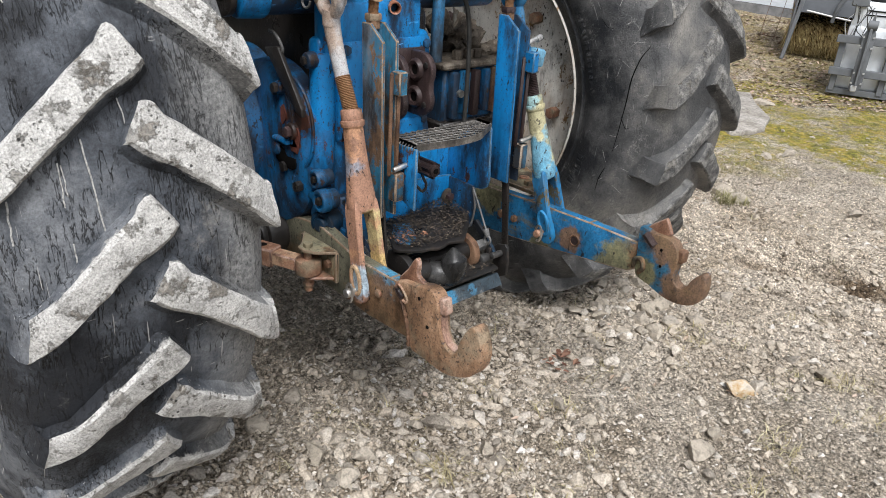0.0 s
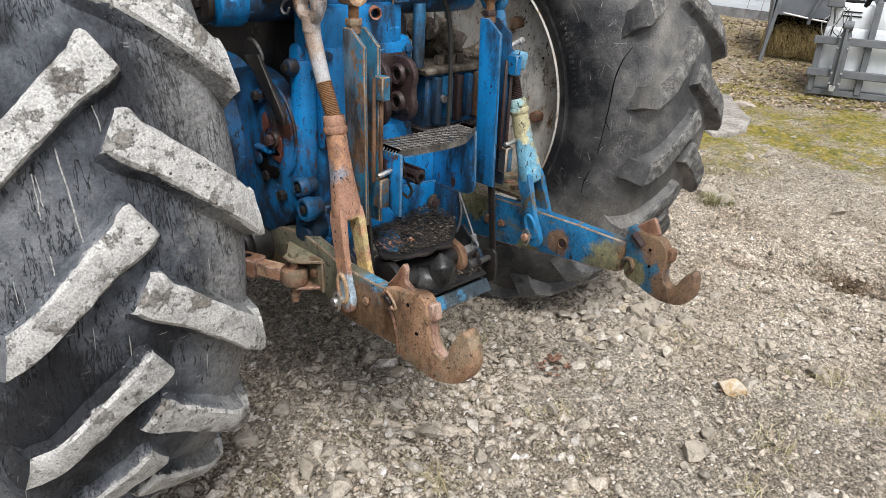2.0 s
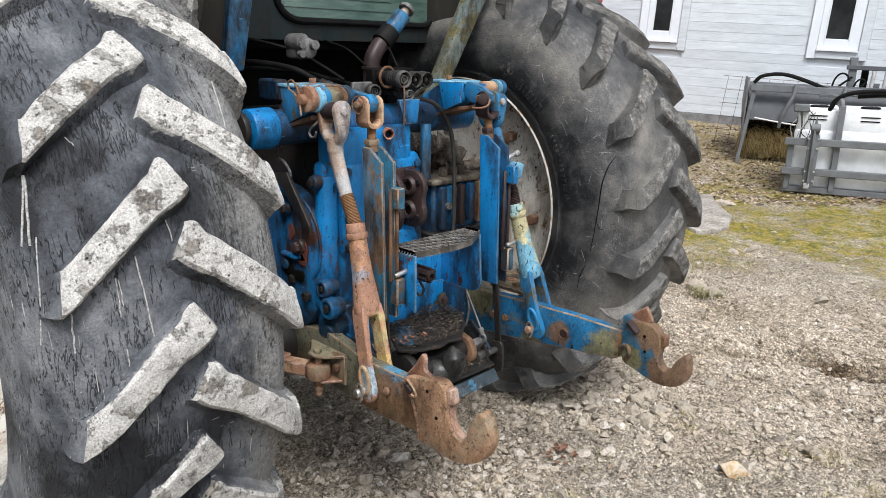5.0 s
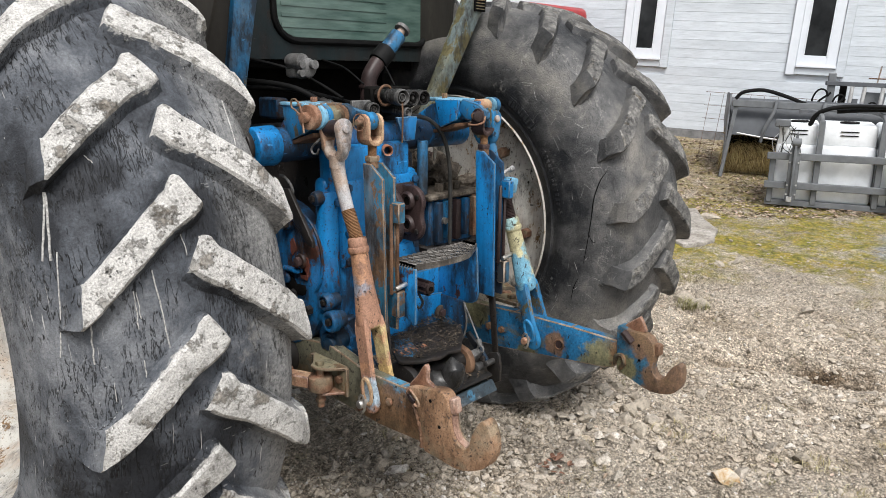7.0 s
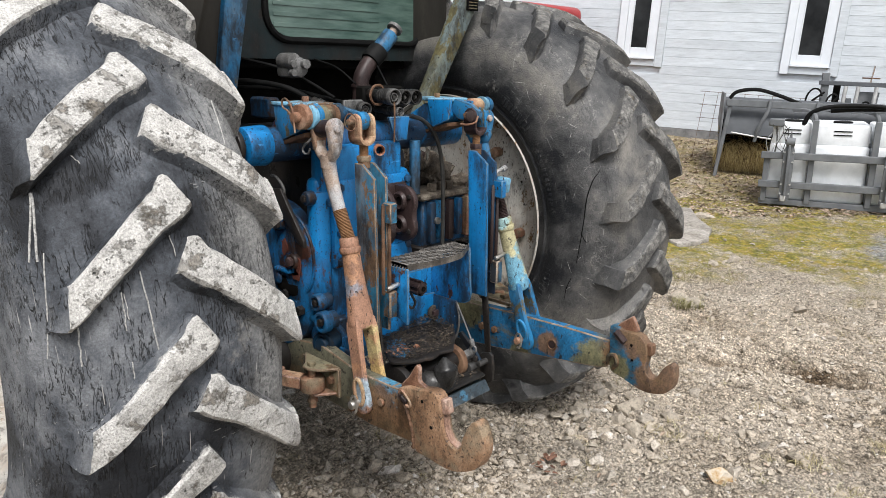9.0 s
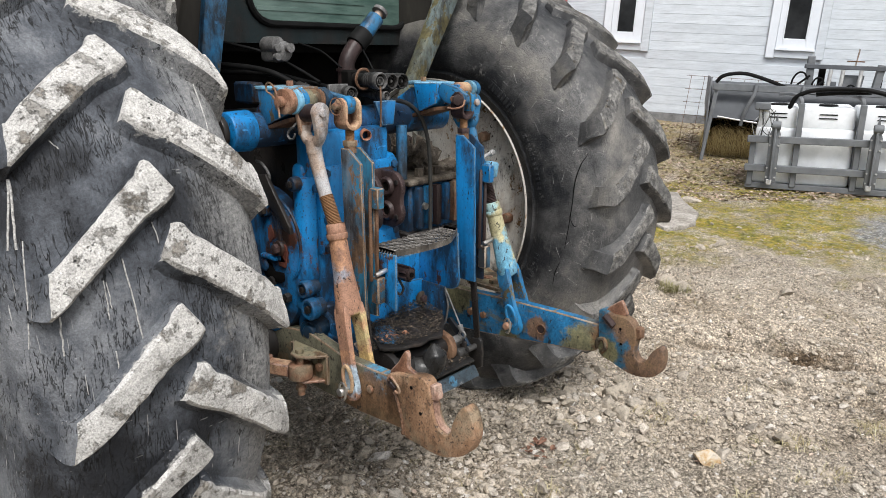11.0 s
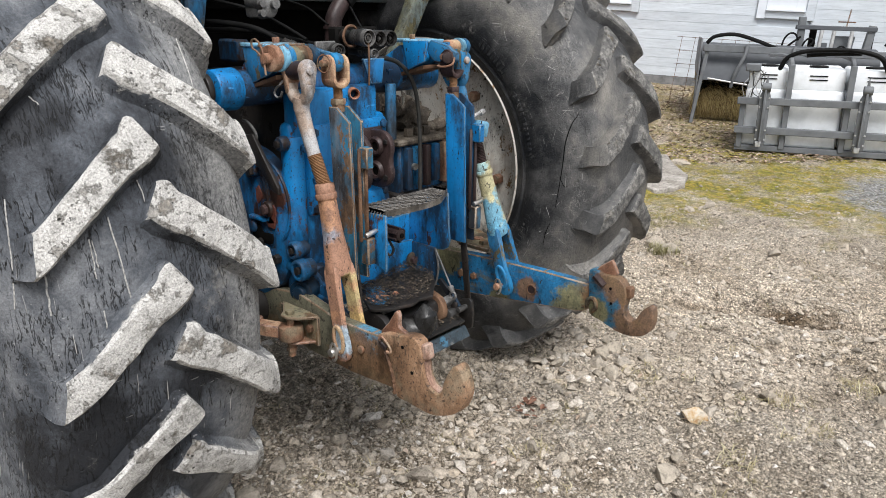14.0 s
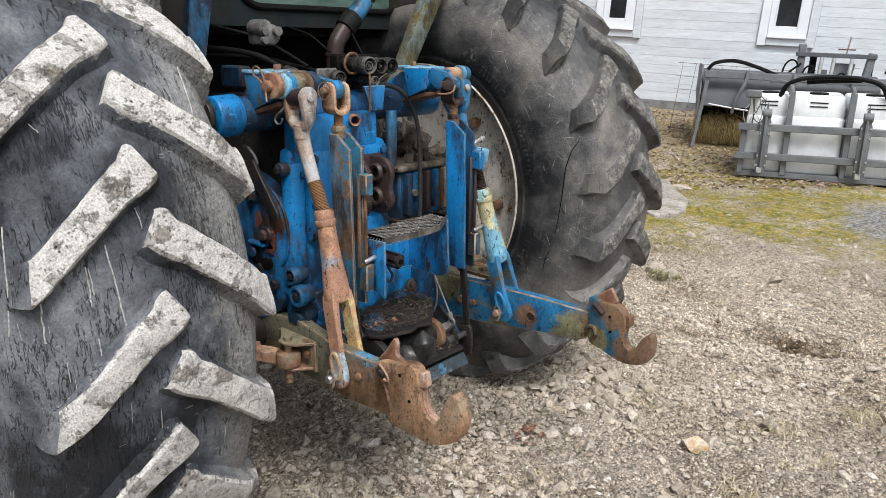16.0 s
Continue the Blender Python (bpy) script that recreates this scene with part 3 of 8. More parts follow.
# brown soil along the rut; its overhang's shade is put into the colour
ru = m.math("ADD", m.math("MULTIPLY", m.math("SUBTRACT", px, 1.72), 0.94), m.math("MULTIPLY", m.math("ADD", py, 0.75), 0.34))
soil = m.ramp(m.math("ADD", m.math("ABSOLUTE", m.math("SUBTRACT", ru, 0.045)), m.math("MULTIPLY", m.math("SUBTRACT", m.noise(9, 7, 0.7), 0.5), 0.24)), (0.02, 1.0), (0.07, 0.0))
along = m.ramp(m.math("ADD", m.math("MULTIPLY", m.math("SUBTRACT", m.math("MULTIPLY", m.math("SUBTRACT", px, 1.72), 0.34), m.math("MULTIPLY", m.math("ADD", py, 0.75), 0.94)), 0.3), 0.4), (0.33, 0.0), (0.40, 1.0), (0.52, 1.0), (0.64, 0.0))
soil = m.math("MULTIPLY", soil, along)
c = m.mix(m.math("MULTIPLY", soil, 0.95), c, m.mix(1.0, c, (0.30, 0.25, 0.20), "MULTIPLY"))
c = m.mix(m.math("MULTIPLY", under_tail, 0.26), c, m.mix(1.0, c, (0.40, 0.37, 0.33), "MULTIPLY"))
# soil drawn out along the wheel tracks
lay = m.math("MULTIPLY", m.ramp(dip(1.85, -0.85, 1.2, 1.3), (0.0, 1.0), (1.0, 0.0)), 0.9)
tracks = m.t.nodes.new("ShaderNodeMapping")
tracks.inputs["Rotation"].default_value = (0, 0, radians(-20))
m.link(m.co, tracks.inputs[0])
plain_co, m.co = m.co, tracks.outputs[0]
flakes = m.ramp(m.noise(24, 9, 0.78, (1.6, 0.42, 1)), (0.38, (0.46, 0.42, 0.38)), (0.46, (1.08, 1.06, 1.04)), (0.58, (1.75, 1.73, 1.72)))
m.co = plain_co
c = m.mix(lay, c, m.mix(1.0, c, flakes, "MULTIPLY"))
# moss over the far half of the yard
far = m.math("ADD", m.math("MULTIPLY", px, 0.75), m.math("MULTIPLY", py, 0.66))
belt = m.ramp(m.math("ADD", m.math("MULTIPLY", far, 0.1), m.math("MULTIPLY", m.math("SUBTRACT", m.noise(1.1, 8, 0.7, None, 14.0), 0.5), 0.28)), (0.205, 0.0), (0.26, 1.0), (0.50, 1.0), (0.62, 0.6))
tuft = m.ramp(m.noise(2.2, 10, 0.82, None, 2.0), (0.42, 0.0), (0.53, 1.0))
moss = m.ramp(m.noise(9, 6, 0.7), (0.3, (0.10, 0.100, 0.018)), (0.46, (0.245, 0.230, 0.036)), (0.58, (0.40, 0.295, 0.045)), (0.68, (0.40, 0.33, 0.20)))
moss = m.mix(1.0, moss, m.ramp(m.noise(45, 7, 0.75), (0.34, 0.35), (0.66, 1.4)), "MULTIPLY")
c = m.mix(m.math("MULTIPLY", m.math("MULTIPLY", belt, tuft), 0.93), c, moss)
# dark grey gravel spread beside the tank
spread = m.ramp(m.math("ADD", dip(GREY[0], GREY[1], 0.85, 0.50), m.math("MULTIPLY", m.math("SUBTRACT", m.noise(4, 10, 0.8), 0.5), 2.6)), (0.45, 0.85), (1.25, 0.0))
chips = m.ramp(m.voronoi(70, "F1", "Color"), (0.1, (0.10, 0.101, 0.108)), (0.5, (0.25, 0.251, 0.262)), (0.9, (0.46, 0.46, 0.47)))
c = m.mix(spread, c, chips)
# brown litter by the house
lit = m.ramp(m.math("ADD", m.math("MULTIPLY", far, 0.1), m.math("MULTIPLY", m.noise(2.5, 5), 0.2)), (0.57, 0.0), (0.68, 1.0))
leaf = m.ramp(m.voronoi(28, "F1", "Color"), (0.1, (0.07, 0.05, 0.03)), (0.5, (0.20, 0.145, 0.09)), (0.9, (0.33, 0.27, 0.20)))
c = m.mix(m.math("MULTIPLY", lit, 0.4), c, leaf)
rough_far = m.ramp(m.noise(26, 9, 0.8, None, 3.0), (0.36, 0.50), (0.48, 0.98), (0.66, 1.40))
c = m.mix(m.math("MULTIPLY", m.ramp(m.math("MULTIPLY", far, 0.1), (0.2, 0.0), (0.3, 1.0)), 0.9), c, m.mix(1.0, c, rough_far, "MULTIPLY"))
m.color(c)
m.bump(m.math("ADD", m.math("ADD", m.math("MULTIPLY", m.voronoi(120), -0.8), m.math("MULTIPLY", m.voronoi(300), -0.4)), m.math("MULTIPLY", m.noise(40, 9, 0.75), 2.2)), 1.0, 0.011)
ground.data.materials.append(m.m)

# ---- tractor ----
tractor = thing("tractor", (XC, 0, 0), "old blue farm tractor with worn paint and muddy rear tyres", "tractor")
WZ = 0.785


def tyre_profile(full):
    """Half of the carcass, from the bead out to the middle of the tread: x and radius."""
    prof = [(0.215, 0.450), (0.222, 0.462), (0.226, 0.480), (0.231, 0.486), (0.229, 0.494), (0.231, 0.505), (0.237, 0.512), (0.237, 0.56), (0.240, 0.62), (0.230, 0.67), (0.212, 0.708), (0.190, 0.740),
            (0.160, 0.771), (0.12, 0.788), (0.06, 0.796), (0.0, 0.799)]
    def bulge(x, r):
        k = full * max(0.0, min(1.0, (r - 0.62) / 0.05)) * max(0.0, min(1.0, (x - 0.11) / 0.07))
        return x + 0.1 * k, r + k
    return [bulge(x, r) for x, r in prof]


def tyre_mesh(full, seg=160):
    return lathe(B(), tyre_profile(full * 0.4) + [(-x, r) for x, r in tyre_profile(full)[-2::-1]], seg)


def lug_bm(side, seed):
    """One tread bar, from the middle of the tread out and back to the shoulder; side +1 runs to +x."""
    bm = B()
    n = 25
    rows = []
    for i in range(n):
        s = i / (n - 1)
        x = -0.006 + 0.200 * s
        ang = radians(0.0 - 11.2 * s + 0.3 * math.sin(math.pi * s))
        half = (0.034 + 0.001 * s) * (1 - 0.18 * max(0, 1 - s * 9) ** 2)
        top = 0.826 - 0.10 * max(0, x) ** 2 - (0.020 * max(0, (s - 0.72) / 0.28) ** 2)
        base = 0.778 - 0.075 * max(0, (s - 0.6) / 0.4)
        tilt = 0.10 - 0.45 * s + 1.15 * max(0, 1 - s / 0.22)
        row = []
        fl = 1 - 0.4 * max(0, (s - 0.75) / 0.25)
        h = top - base
        for w, r in ((-1.2 - 0.8 * fl, base), (-1.2 - 0.3 * fl, base + h * 0.34), (-1.17, base + h * 0.66), (-1.03, top - 0.006), (-0.86, top), (-0.3, top + 0.001),
                     (0.3, top + 0.001), (0.86, top), (1.03, top - 0.006), (1.10, base + h * 0.66), (1.14 + 0.12 * fl, base + h * 0.34), (1.2 + 0.40 * fl, base)):
            if side > 0 and w < 0:
                w *= 1 + 0.42 * s
            q = Vector((x * 30, w * 3 + seed * 7.3, r * 10))
            wob = 0.0022 * noise.noise(q) + 0.0016 * noise.noise(q * 4)
            a = ang + (w * half + wob) / 0.80
            xx = x + w * half * tilt * 0.5 + 0.003 * noise.noise(q + Vector((5, 0, 0)))
            rr = r + (0.0022 * noise.noise(q * 1.7 + Vector((0, 9, 0))) if r > base else 0)
            row.append((side * xx, a, rr))
        rows.append(row)
    # the outer end drops steeply over the shoulder
    last = rows[-1]
    mid_a = sum(a for _, a, _ in last) / len(last)
    ends = ((0.005, 0.803, 0.97), (0.012, 0.785, 0.94), (0.016, 0.765, 0.9), (0.016, 0.74, 0.85)) if side < 0 else ((0.007, 0.806, 0.97), (0.016, 0.775, 0.92), (0.022, 0.745, 0.84), (0.020, 0.715, 0.72))
    for out, cap, pinch in ends:
        rows.append([(x + side * out, mid_a + (a - mid_a) * pinch * (0.85 if r < 0.77 else 1.0), min(r, cap)) for x, a, r in last])
    first = rows[0]
    rows.insert(0, [(x - side * 0.006, a, r if r < 0.80 else r - 0.010) for x, a, r in first])
    rows.insert(0, [(x - side * 0.014, a, 0.780) for x, a, r in first])
    vs = [[bm.verts.new((x, -r * math.cos(a), r * math.sin(a))) for x, a, r in row] for row in rows]
    for i in range(len(vs) - 1):
        for k in range(len(vs[0]) - 1):
            bm.faces.new((vs[i][k], vs[i][k + 1], vs[i + 1][k + 1], vs[i + 1][k])).material_index = 0 if (3 <= k <= 7 and 1 <= i <= n + (3 if side > 0 else 1)) or (side > 0 and n <= i <= n + 2 and 2 <= k <= 8) else 1
    bm.faces.new(vs[-1]).material_index = 1
    bmesh.ops.recalc_face_normals(bm, faces=bm.faces)
    return bm


LUGS = {}
for side in (1, -1):
    for seed in range(4):
        bm = lug_bm(side, seed + 5 * (side > 0))
        me = bpy.data.meshes.new("lug")
        bm.to_mesh(me)
        bm.free()
        me.polygons.foreach_set("use_smooth", [True] * len(me.polygons))
        me.set_sharp_from_angle(angle=radians(35))
        LUGS[side, seed] = me


def wheel(x, shift, tops, sides, label, round_=1.0, full=0.0):
    c = Matrix.Translation((x, 0, WZ)) @ Matrix.Diagonal((1, round_, round_, 1))
    bm = tyre_mesh(full)
    bmesh.ops.transform(bm, matrix=c, verts=bm.verts)
    tyre = part("tyre", bm, sides, tractor, label, 50)
    pitch = 360 / 21
    for k in range(21):
        for side, phase in ((1, 0.5), (-1, 8.3)):
            me = LUGS[side, (k * 3 + (side > 0)) % 4]
            ob = new("lug", me)
            ob.parent = tyre
            turn = radians(phase + shift + k * pitch)
            ob.matrix_basis = c @ Matrix.Rotation(-turn, 4, "X")
            for i, mat in enumerate((tops, sides)):
                if len(me.materials) < 2:
                    me.materials.append(mat)
                ob.material_slots[i].link = "OBJECT"
                ob.material_slots[i].material = mat
    return tyre


wheel(-0.96, 0.0, M["lug_top"], M["rubber"], "big tractor tyre, cracked rubber with pale dried mud on the bars", full=0.028)
wheel(0.745, 11.1, M["lug_dark"], M["rubber_grey"], "big dark tractor tyre with worn slanting bars", 0.983)

# dried runs of mud and scratches on the near tyre: x from its middle and degrees round it, end to end
near_tyre = next(o for o in tractor.children if o.name.startswith("tyre") and "pale" in o["label"])
m = Mat("dried_mud_run", 0.95, 0, 0.1)
m.color(m.ramp(m.noise(220, 5, 0.75), (0.34, (0.13, 0.128, 0.122)), (0.5, (0.32, 0.314, 0.30)), (0.66, (0.50, 0.49, 0.47))))
M["mud_run"] = m.m
SHELL = {-1: sorted(tyre_profile(0.028)[7:]), 1: sorted(tyre_profile(0.0112)[7:])}
for x0, a0, x1, a1, r in ((-0.080, 16.8, -0.072, 5.8, 0.0013), (-0.114, 14.8, -0.118, 10.3, 0.0011), (-0.110, 14.6, -0.112, 11.4, 0.0009), (-0.117, 6.5, -0.116, 3.6, 0.0012), (-0.183, 11.8, -0.187, 7.2, 0.0014),
                          (-0.198, 28.4, -0.218, 20.5, 0.0020), (-0.197, 28.3, -0.210, 20.3, 0.0022), (0.157, 40.4, 0.144, 31.6, 0.0012), (-0.134, 31.6, -0.125, 30.5, 0.0010), (-0.202, 21.1, -0.220, 8.3, 0.0013), (-0.020, 21.0, -0.012, 15.5, 0.0010)):
    line = []
    for k in range(13):
        q = k / 12
        x = x0 + (x1 - x0) * q + 0.0022 * noise.noise((q * 4, x0 * 50, a0))
        a = radians(a0 + (a1 - a0) * q)
        shell = SHELL[1 if x > 0 else -1]
        rad = float(np.interp(abs(x), [p[0] for p in shell], [p[1] for p in shell])) + 0.0004
        line.append((-0.96 + x, -rad * math.cos(a), WZ + rad * math.sin(a)))
    part("mud_run", tube(B(), line, r, 6, 0), M["mud_run"], near_tyre, "thin pale run of dried mud")

# cracks, scuffs and worn raised lettering on the far tyre's side
far_tyre = next(o for o in tractor.children if o.name.startswith("tyre") and "dark" in o["label"])
m = Mat("black_crack", 0.9, 0, 0.1)
m.color(m.ramp(m.noise(60, 4), (0.3, 0.004), (0.7, 0.012)))
M["crack"] = m.m
m = Mat("pale_scuffed_rubber", 0.95, 0, 0.1)
m.color(m.ramp(m.noise(160, 6, 0.75), (0.38, (0.09, 0.088, 0.084)), (0.5, (0.22, 0.215, 0.205)), (0.66, (0.44, 0.43, 0.41))))
M["scuff"] = m.m


def on_side(r, ang, out=0.0):
    """A place on the inner side of the far tyre."""
    prof = ((0.512, 0.237), (0.56, 0.237), (0.62, 0.240), (0.67, 0.230), (0.708, 0.212), (0.734, 0.190), (0.762, 0.160))
    w = float(np.interp(r, [p[0] for p in prof], [p[1] for p in prof]))
    a = radians(ang)
    return Vector((0.745 - w - out, -0.983 * r * math.cos(a), WZ + 0.983 * r * math.sin(a)))


for line, wide in ((((0.735, 21.5), (0.715, 19.0), (0.695, 17.2), (0.668, 12.6), (0.652, 6.3), (0.640, -1.5), (0.636, -8)), 0.0022), (((0.64, 3.0), (0.648, 1.0), (0.66, -0.5), (0.67, -0.2)), 0.0012),
                   (((0.63, -13.0), (0.625, -17.0), (0.632, -21.0)), 0.0015), (((0.60, 30.0), (0.612, 27.0), (0.63, 26.0)), 0.0010)):
    part("crack", tube(B(), [on_side(r, a, 0.0002) for r, a in line], lambda t: wide * (0.35 + 0.65 * math.sin(math.pi * min(0.97, max(0.03, t)))), 5, 5), M["crack"], far_tyre)
random.seed(77)
for k in range(46):
    r, a = random.uniform(0.60, 0.745), random.uniform(-20, 62)
    d, n = random.uniform(-60, 60), random.uniform(0.5, 1.6)
    line = [(r + 0.008 * n * j * math.cos(radians(d)), a + 0.9 * n * j * math.sin(radians(d))) for j in range(4)]
    part("scuff", tube(B(), [on_side(min(0.76, q), b, -0.0004) for q, b in line], random.uniform(0.0007, 0.0014), 4, 3), M["scuff"], far_tyre)
for a0, count, r0, r1 in ((58, 9, 0.520, 0.548), (33, 12, 0.518, 0.532), (-14, 8, 0.524, 0.545)):
    for k in range(count):
        a = a0 - k * 1.9
        corners = [on_side(r, b, e) for e in (-0.001, 0.0022) for r, b in ((r0, a), (r1, a), (r1, a - 1.1), (r0, a - 1.1))]
        bm = B()
        v = [bm.verts.new(p) for p in corners]
        for f in ((0, 1, 2, 3), (4, 5, 6, 7), (0, 1, 5, 4), (1, 2, 6, 5), (2, 3, 7, 6), (3, 0, 4, 7)):
            bm.faces.new([v[i] for i in f])
        part("raised_mark", bm, M["rubber_grey"], far_tyre)

# rims: the white dished wheel seen from inside
def rim(x, out):
    prof = [(-0.232, 0.456), (-0.238, 0.452), (-0.232, 0.446), (-0.17, 0.440), (-0.13, 0.405), (0.10, 0.395), (0.15, 0.43), (0.20, 0.452)]
    m4 = Matrix.Translation((x, 0, WZ)) @ Matrix.Diagonal((out, 1, 1, 1))
    r = part("rim", lathe(B(), prof, 96, m4), M["rim_white"], tractor, "white wheel rim with rust stains")
    disc = [(-0.10, 0.405), (-0.115, 0.37), (-0.145, 0.31), (-0.150, 0.25), (-0.135, 0.19), (-0.125, 0.06), (-0.11, 0.06), (-0.12, 0.19), (-0.135, 0.25), (-0.13, 0.31), (-0.10, 0.37), (-0.085, 0.405)]
    part("wheel_disc", lathe(B(), disc, 96, m4), M["rim_stain"], r, "dished wheel centre with brown rust stains")
    part("hub_flange", lathe(B(), [(-0.20, 0.0), (-0.20, 0.07), (-0.160, 0.075), (-0.155, 0.135), (-0.13, 0.14), (-0.125, 0.0)], 48, m4), M["rust"], r, "rusty round hub flange")
    for k in range(8):
        a = radians(22.5 + 45 * k)
        bm = hexa(B(), m4 @ Vector((-0.155, 0.105 * math.cos(a), 0.105 * math.sin(a))), (-out, 0, 0), 0.016, 0.02)
        part("wheel_nut", bm, M["rust_dark"], r)
    for k in range(6):
        a = radians(8 + 60 * k)
        bm = hexa(B(), m4 @ Vector((-0.140, 0.315 * math.cos(a), 0.315 * math.sin(a))), (-out, 0, 0), 0.02, 0.035)
        part("rim_bolt", bm, M["rust"], r)
rim(0.745, 1)
rim(-0.96, -1)

# -- rear housing and axle --
bm = B()
box(bm, (-0.393, -0.375, 0.50), (-0.04, -0.325, 1.055), 0.02, seg=3)
box(bm, (-0.380, -0.385, 1.0), (-0.085, -0.335, 1.135), 0.014, seg=2)
housing = part("rear_housing", bm, M["blue"], tractor, "blue painted cast rear housing with oily dirt")
# the recess's shade is put into this side's black, along with grime
part("housing_body", box(B(), (-0.345, -0.345, 0.48), (-0.02, 0.6, 1.11), 0.03, seg=3), M["black_oil"], housing, "housing side, black for its shade and oily grime")
bm = B()
box(bm, (-0.345, -0.392, 0.80), (-0.055, -0.36, 1.045), 0.012, seg=2)
part("flange_plate", bm, M["blue"], housing)
bm = plate(B(), [(-0.33, 0.53), (0.0, 0.53), (-0.06, 0.84), (-0.27, 0.84)], 0.05, "y", -0.40, 0.012)
part("lower_cover", bm, M["blue"], housing)
for x, z in ((-0.325, 1.025), (-0.075, 1.025), (-0.325, 0.90), (-0.075, 0.83), (-0.325, 0.82), (-0.17, 0.60), (-0.36, 0.99)):
    part("housing_bolt", hexa(B(), (x, -0.389, z), (0, -1, 0), 0.012, 0.013), M["blue_dirty"], housing)
bm = lathe(B(), [(0.03, 0.0), (0.03, 0.010), (0.0, 0.011), (-0.002, 0.014), (0.004, 0.016), (0.05, 0.016)], 24, Matrix.Translation((-0.190, -0.405, 1.116)) @ Matrix.Rotation(radians(60), 4, "Z"))
part("drain_plug", bm, rusty("copper_plug", (0.10, 0.04, 0.025), (0.28, 0.12, 0.07), (0.42, 0.22, 0.14), 0.45), housing, "copper-coloured pipe plug")
bm = rod(B(), (0.020, -0.33, 0.96), (0.020, -0.33, 1.125), 0.017, bevel=0.003)
part("filler_pipe", bm, M["blue_worn"], housing, "pipe with rubbed blue paint")

# axle tubes and brake housings on both sides
for sx in (-1, 1):
    cx = -0.19
    m4 = Matrix.Translation((cx, 0, WZ)) @ Matrix.Diagonal((sx, 1, 1, 1))
    prof = [(0.17, 0.20), (0.20, 0.205), (0.215, 0.205), (0.23, 0.20), (0.30, 0.19), (0.36, 0.17), (0.44, 0.13), (0.72 if sx > 0 else 0.62, 0.115), (0.82 if sx > 0 else 0.68, 0.0)]
    ax = part("axle_housing", lathe(B(), prof, 56, m4), M["blue_dirty"], tractor, "blue axle housing, chipped to red-brown primer")
# blue cast cover of the brake, with primer showing, lugs and a slanting strap
bm = lathe(B(), [(0.0, 0.215), (-0.05, 0.21), (-0.066, 0.19), (-0.072, 0.12), (-0.072, 0.0)], 48, Matrix.Translation((-0.37, -0.19, 0.765)))
cover = part("brake_cover", bm, M["blue_grimy_shaded"], tractor, "blue round brake cover, paint flaked to red-brown primer")
for k, (y, z) in enumerate(((-0.323, 0.829), (-0.271, 0.922), (-0.30, 0.735), (-0.36, 0.70))):
    part("cover_bolt", hexa(B(), (-0.435, y, z), (-1, 0, 0), 0.014, 0.018), M["rust_brown"] if k < 1 else M["black_oil"], cover)
m = Mat("flaked_red_primer", 0.7, 0, 0.2)
m.color(m.ramp(m.noise(40, 6, 0.7), (0.3, (0.05, 0.018, 0.012)), (0.7, (0.15, 0.05, 0.035))))
M["primer"] = m.m
for y, z, ry, rz in ((-0.345, 0.815, 0.022, 0.035), (-0.298, 0.866, 0.012, 0.022), (-0.32, 0.805, 0.04, 0.010)):
    pts = [(y + ry * math.cos(a) * (1 + 0.18 * math.sin(3 * a + y * 90)), z + rz * math.sin(a) * (1 + 0.15 * math.cos(4 * a + z * 50))) for a in [k * math.pi / 9 for k in range(18)]]
    part("bare_patch", plate(B(), pts, 0.004, "x", -0.4435, 0), M["primer"], cover)
rim_arc = [(-0.432, -0.295 - 0.118 * math.sin(a), 0.842 + 0.125 * math.cos(a)) for a in [radians(18 + 12 * k) for k in range(12)]]
part("cover_rim", tube(B(), rim_arc, 0.0045, 10, 3), M["blue_grimy_shaded"], cover, "oily rim of the cover")
rim_arc = [(-0.441, -0.270 - 0.070 * math.sin(a), 0.845 + 0.105 * math.cos(a)) for a in [radians(30 + 12 * k) for k in range(8)]]
part("cover_rib", tube(B(), rim_arc, 0.006, 8, 3), M["blue_grimy_shaded"], cover)
for y, z, r in ((-0.338, 0.834, 0.024), (-0.286, 0.929, 0.018), (-0.268, 0.775, 0.020)):
    part("bolt_boss", rod(B(), (-0.430, y, z), (-0.452, y, z), r, r * 0.85, 24, 0.005), M["blue_grimy_shaded"], cover)
part("boss_bolt", hexa(B(), (-0.451, -0.338, 0.834), (-1, 0, 0), 0.014, 0.012), M["rust_dark"], cover)
part("boss_bolt", hexa(B(), (-0.451, -0.286, 0.929), (-1, 0, 0), 0.013, 0.012), M["black_oil"], cover)
part("cover_ledge", box(B(), (-0.456, -0.330, 0.797), (-0.430, -0.262, 0.809), 0.005, seg=2), M["blue"], cover)
# flat near-black plate in place of a pocket's shade
part("cover_pocket", plate(B(), rounded_outline([(-0.262, 0.785), (-0.300, 0.780), (-0.312, 0.765), (-0.352, 0.768), (-0.350, 0.742), (-0.320, 0.735), (-0.265, 0.745)], 2), 0.003, "x", -0.4455, 0.001), M["dark"], cover, "thin dark plate standing for a shaded pocket")
